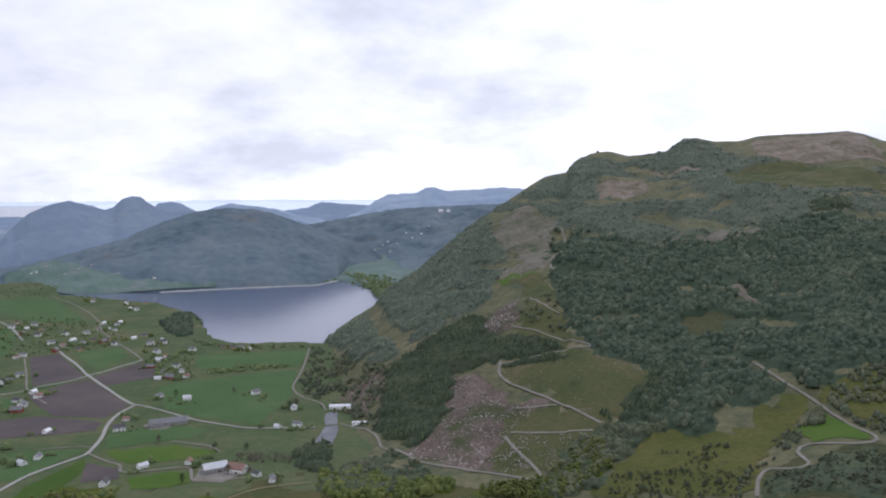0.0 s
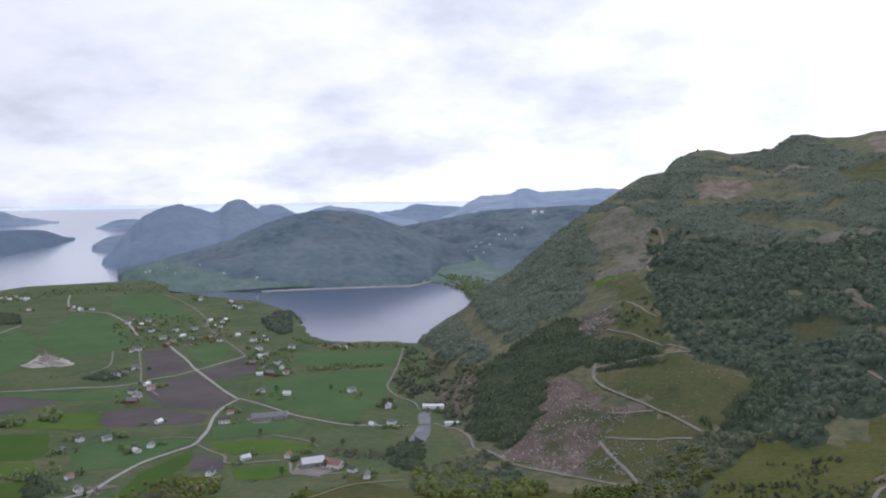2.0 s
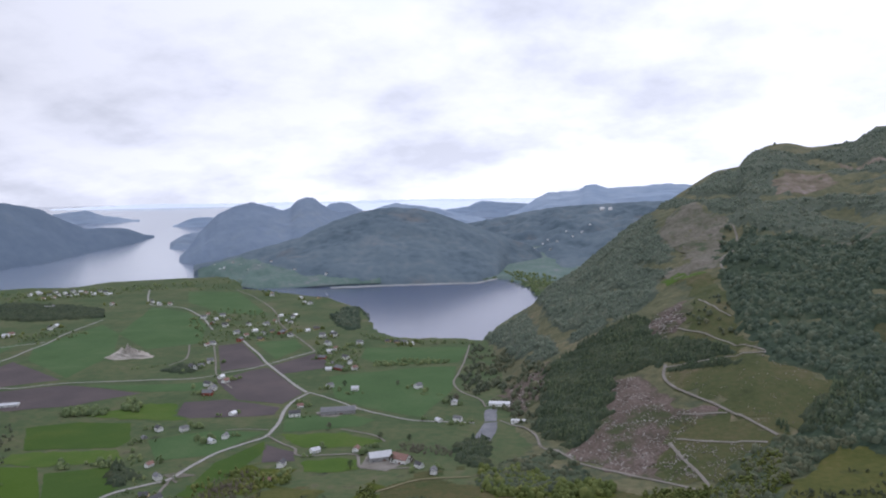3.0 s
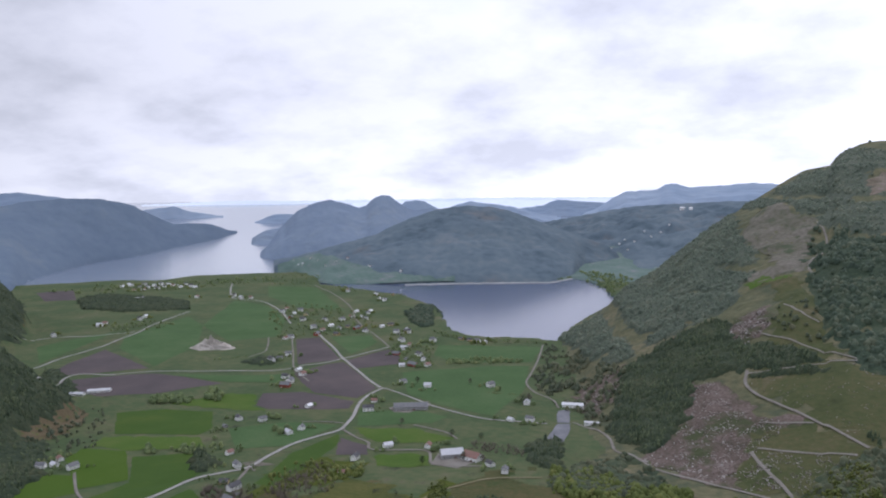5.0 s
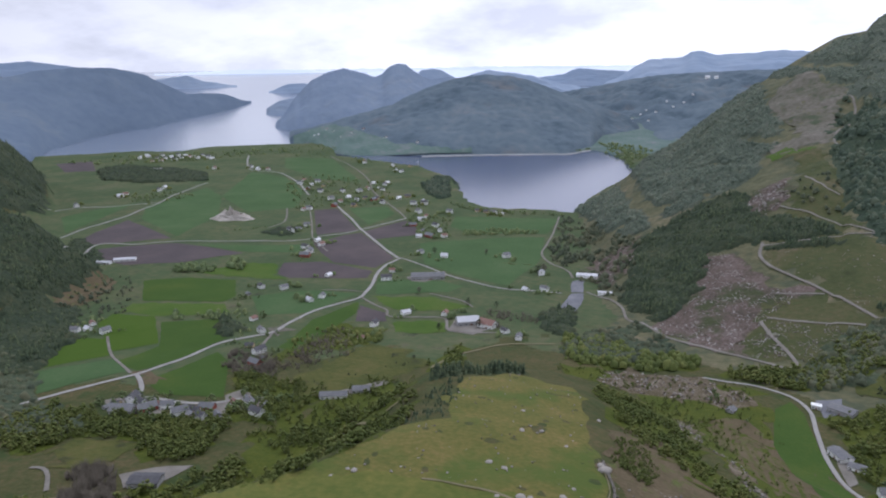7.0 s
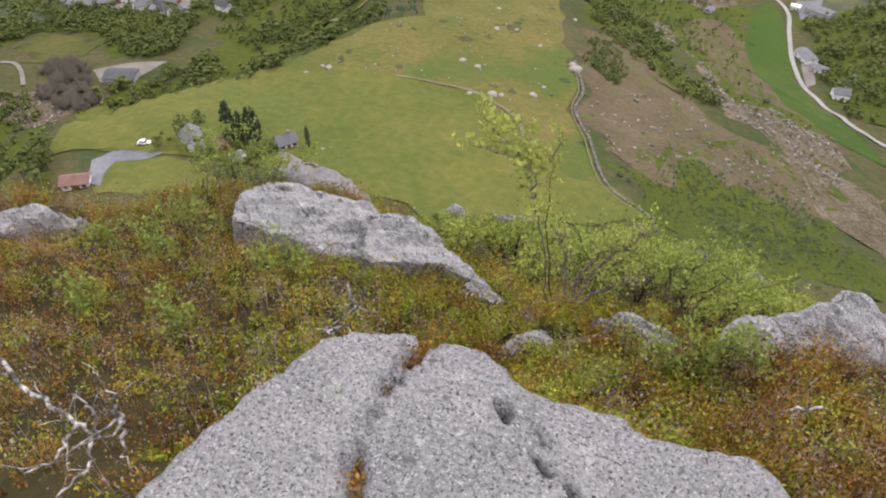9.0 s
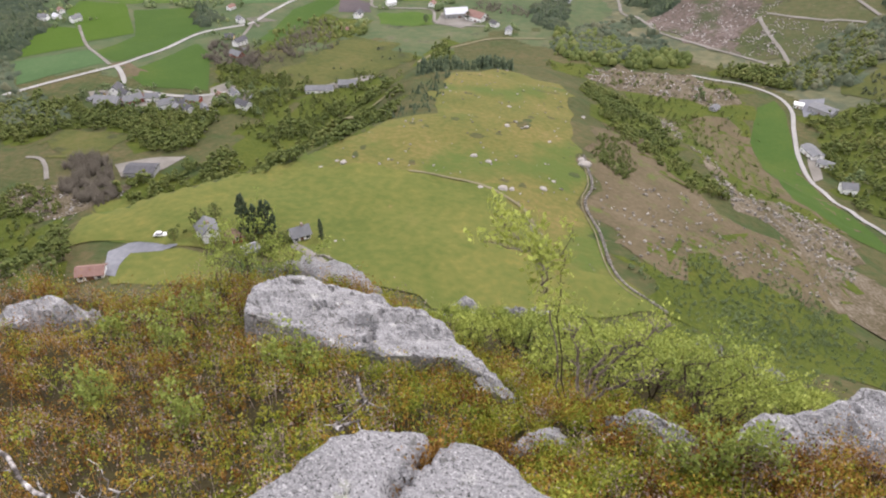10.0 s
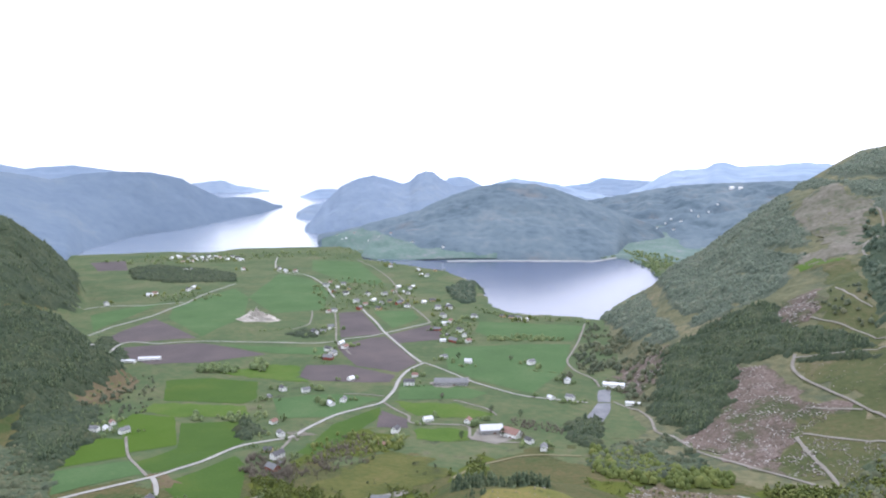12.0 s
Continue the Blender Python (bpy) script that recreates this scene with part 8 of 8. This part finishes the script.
def scatter(label, name, category, outline, count, size, mat, seed, long=1.0, flat=0.7):
    """Many loose pieces strewn over an area, in one mesh."""
    rng = np.random.RandomState(seed)
    pts = np.array(outline, float)
    lo, hi = pts.min(0), pts.max(0)
    xy = rng.rand(count * 6, 2) * (hi - lo) + lo
    xy = xy[inside([tuple(p) for p in pts], xy[:, 0], xy[:, 1])]
    xy = xy[wave_field(xy[:, 0], xy[:, 1], 25, seed, 3) > -0.25][:count]
    z = ground_z(xy[:, 0], xy[:, 1])
    verts, faces = [], []
    for k, ((x, y), g) in enumerate(zip(xy, z)):
        s = rng.uniform(*size)
        v = ICO_V * rng.uniform(0.6, 1.3, (12, 1)) * s
        v[:, 0] *= long * rng.uniform(0.7, 1.3)
        v[:, 2] *= flat
        a = rng.rand() * 6.283
        c, si = math.cos(a), math.sin(a)
        v = np.column_stack([v[:, 0] * c - v[:, 1] * si, v[:, 0] * si + v[:, 1] * c, v[:, 2]])
        verts.append(v + (x, y, g + 0.3 + 0.3 * s))
        faces.append(ICO_F + 12 * k)
    ob = mesh_ob(name, np.concatenate(verts).tolist(), [tuple(int(i) for i in q) for q in np.concatenate(faces)], mat, None, False)
    return tagged(ob, label, category, kind="stuff")


# ---- farmland at the foot of the far hills ----
def hill_fields(name, label, hill_label, outline, mat):
    """Open land draped on a far hill; outline: bearing, lowest and highest angle of sight."""
    a0, low, high = np.array(outline).T
    az = np.linspace(a0[0], a0[-1], 70)
    s = np.linspace(0.005, 0.9, 260)
    cols = []
    for a in az:
        h, z = on_hill(hill_label, np.full(260, a), s)
        up = np.degrees(np.arctan2(z - EYE_Z, h))
        u = np.interp(np.linspace(np.interp(a, a0, low), np.interp(a, a0, high) + 0.10 * float(wave_field(a, 0.0, 1.6, 17, 3)), 14), np.maximum.accumulate(up), s)
        h, z = on_hill(hill_label, np.full(14, a), u)
        cols.append([spot(a, hh, zz + 4.0) for hh, zz in zip(h, z)])
    n = len(az)
    verts = [tuple(p) for c in cols for p in c]
    faces = [(i * 14 + j, i * 14 + j + 1, (i + 1) * 14 + j + 1, (i + 1) * 14 + j) for i in range(n - 1) for j in range(13)]
    ob = mesh_ob(name, verts, [f[::-1] for f in faces], mat, None, True)
    return tagged(ob, label, kind="structure")


hill_fields("hill_farmland", "grey-green farmland at the foot of the rounded hill", HUMP_LABEL, [(-31.6, -6.4, -5.3), (-30.0, -6.6, -4.7), (-28.4, -6.8, -4.5), (-26.5, -7.1, -5.1), (-24.0, -7.0, -6.0), (-21.0, -6.9, -6.45), (-18.0, -6.9, -6.6)], M_FARLAND)


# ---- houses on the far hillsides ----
def hill_house(kind, hill_label, az, el, size, turn):
    s = np.linspace(0.02, 0.98, 300)
    h, z = on_hill(hill_label, np.full(300, az), s)
    k = int(np.argmax(np.degrees(np.arctan2(z - EYE_Z, h)) > el))
    p = spot(az, h[k], z[k])
    ob = copy_thing(MODELS[kind], Matrix.Identity(4))
    q = size * float(fold(h[k]) / h[k])
    ob.location, ob.rotation_euler, ob.scale = Vector(p) - Vector((0, 0, 0.5)), (0, 0, radians(turn)), (q, q, q)
    tagged(ob, group="houses on the far hillsides")


for k, (az, el) in enumerate(((-30.4, -5.0), (-29.7, -5.25), (-29.1, -4.9), (-28.0, -5.5), (-27.2, -5.2), (-28.6, -5.1), (-30.0, -5.35), (-26.3, -4.9), (-24.6, -5.6), (-22.2, -6.0))):
    hill_house((0, 5, 2, 0, 1)[k % 5], HUMP_LABEL, az, el, 0.8, 30 * k)
for k, (az, el) in enumerate(((-5.4, -4.0), (-4.3, -3.8), (-3.1, -3.4), (-5.0, -3.7), (-2.4, -3.1), (-4.8, -4.4), (-6.0, -4.3), (-3.6, -3.0), (-1.8, -2.6))):
    hill_house((5, 0, 1, 5)[k % 4], UPPER_LABEL, az, el, 0.8, 40 * k)
hill_house(5, UPPER_LABEL, -0.9, -1.38, 2.6, 8)
hill_house(5, UPPER_LABEL, -0.3, -1.36, 2.0, 8)

# a heap of pale rock and gravel in the fields
M_MOUND = material("pale_broken_rock", [(0.3, (0.20, 0.18, 0.15)), (0.5, (0.32, 0.295, 0.26)), (0.7, (0.44, 0.42, 0.38))], 0.1, 0.8, bump=0.5, bump_scale=0.4)
heap_v, heap_n = [], 14
hg = np.random.RandomState(17)
for i in range(9):
    for j in range(heap_n):
        a, q = j * 6.283 / heap_n, i / 8
        r = 27 * q * (1 + 0.25 * math.sin(2 * a + 1) + 0.08 * hg.normal())
        x, y = -828 + r * math.cos(a) * 1.25, 1118 + r * math.sin(a)
        heap_v.append((x, y, float(ground_z(x, y)) - 0.3 + 15.0 * max(0, 1 - q ** 1.5) * (1 + 0.22 * hg.normal())))
tagged(mesh_ob("mound", heap_v, sheet_faces(9, heap_n, True), M_MOUND, None, False), "pale mound of broken rock in a green field", "mound")
scatter("pale boulders strewn down the gully", "scree_stones", "stones", [(-12, 473), (-3, 478), (7, 373), (24, 357), (33, 312), (56, 331), (92, 323), (80, 264), (55, 284), (30, 291), (18, 352), (-4, 389)], 1100, (0.2, 0.75), M_FIELDSTONE, 601)
scatter("stones and felled brushwood on the valley edge", "brushwood", "debris", [(-78, 570), (-55, 573), (2, 582), (40, 548), (28, 519), (-32, 526), (-67, 533)], 600, (0.25, 0.65), M_DEADWOOD, 602, 1.8)
scatter("stones and brushwood by the river", "brushwood", "debris", [(-351, 254), (-320, 262), (-296, 258), (-278, 274), (-287, 245), (-290, 232), (-316, 230)], 250, (0.2, 0.6), M_DEADWOOD, 603, 1.8)
scatter("bleached logging debris and stumps on the felled slope", "logging_debris", "debris", [(-1, 861), (22, 849), (42, 787), (58, 757), (93, 730), (57, 706), (67, 662), (76, 632), (30, 650), (-45, 709), (-30, 753), (-7, 784)], 2200, (0.2, 0.75), M_DEADWOOD, 604, 2.6, 0.5)
scatter("pale logging debris on the nose", "logging_debris", "debris", [(38, 996), (84, 992), (86, 935), (57, 914), (30, 958)], 700, (0.35, 0.95), M_DEADWOOD, 605, 2.6, 0.5)
scatter("logging debris at the mountain foot", "logging_debris", "debris", [(-147, 993), (-85, 985), (-81, 933), (-108, 856), (-132, 888)], 450, (0.3, 0.85), M_DEADWOOD, 606, 2.6, 0.5)
scatter("stones dotted over the hill pasture", "hill_stones", "stones", [(58, 695), (135, 673), (114, 635), (82, 630)], 420, (0.3, 0.9), M_FIELDSTONE, 607)
scatter("stones dotted over the grassy track slope", "hill_stones", "stones", [(57, 840), (156, 827), (225, 776), (169, 693), (140, 690), (56, 817)], 220, (0.3, 0.9), M_FIELDSTONE, 608)
scatter("stones and tussocks on the heath slope", "heath_stones", "stones", [(-25, 249), (-5, 269), (16, 285), (29, 269), (68, 277), (69, 236), (44, 225), (21, 222), (-5, 197), (-16, 210), (-22, 226)], 240, (0.25, 0.7), M_FIELDSTONE, 609)
scatter("small stones scattered over the spur pasture", "pasture_stones", "stones", [(-134, 213), (-131, 226), (-116, 273), (-103, 284), (-116, 310), (-122, 363), (-101, 417), (-65, 391), (-35, 271), (-28, 252), (-26, 229), (-18, 209), (-8, 183), (-28, 181), (-41, 208), (-54, 219), (-68, 222), (-89, 220), (-111, 217)], 160, (0.2, 0.6), M_FIELDSTONE, 610)
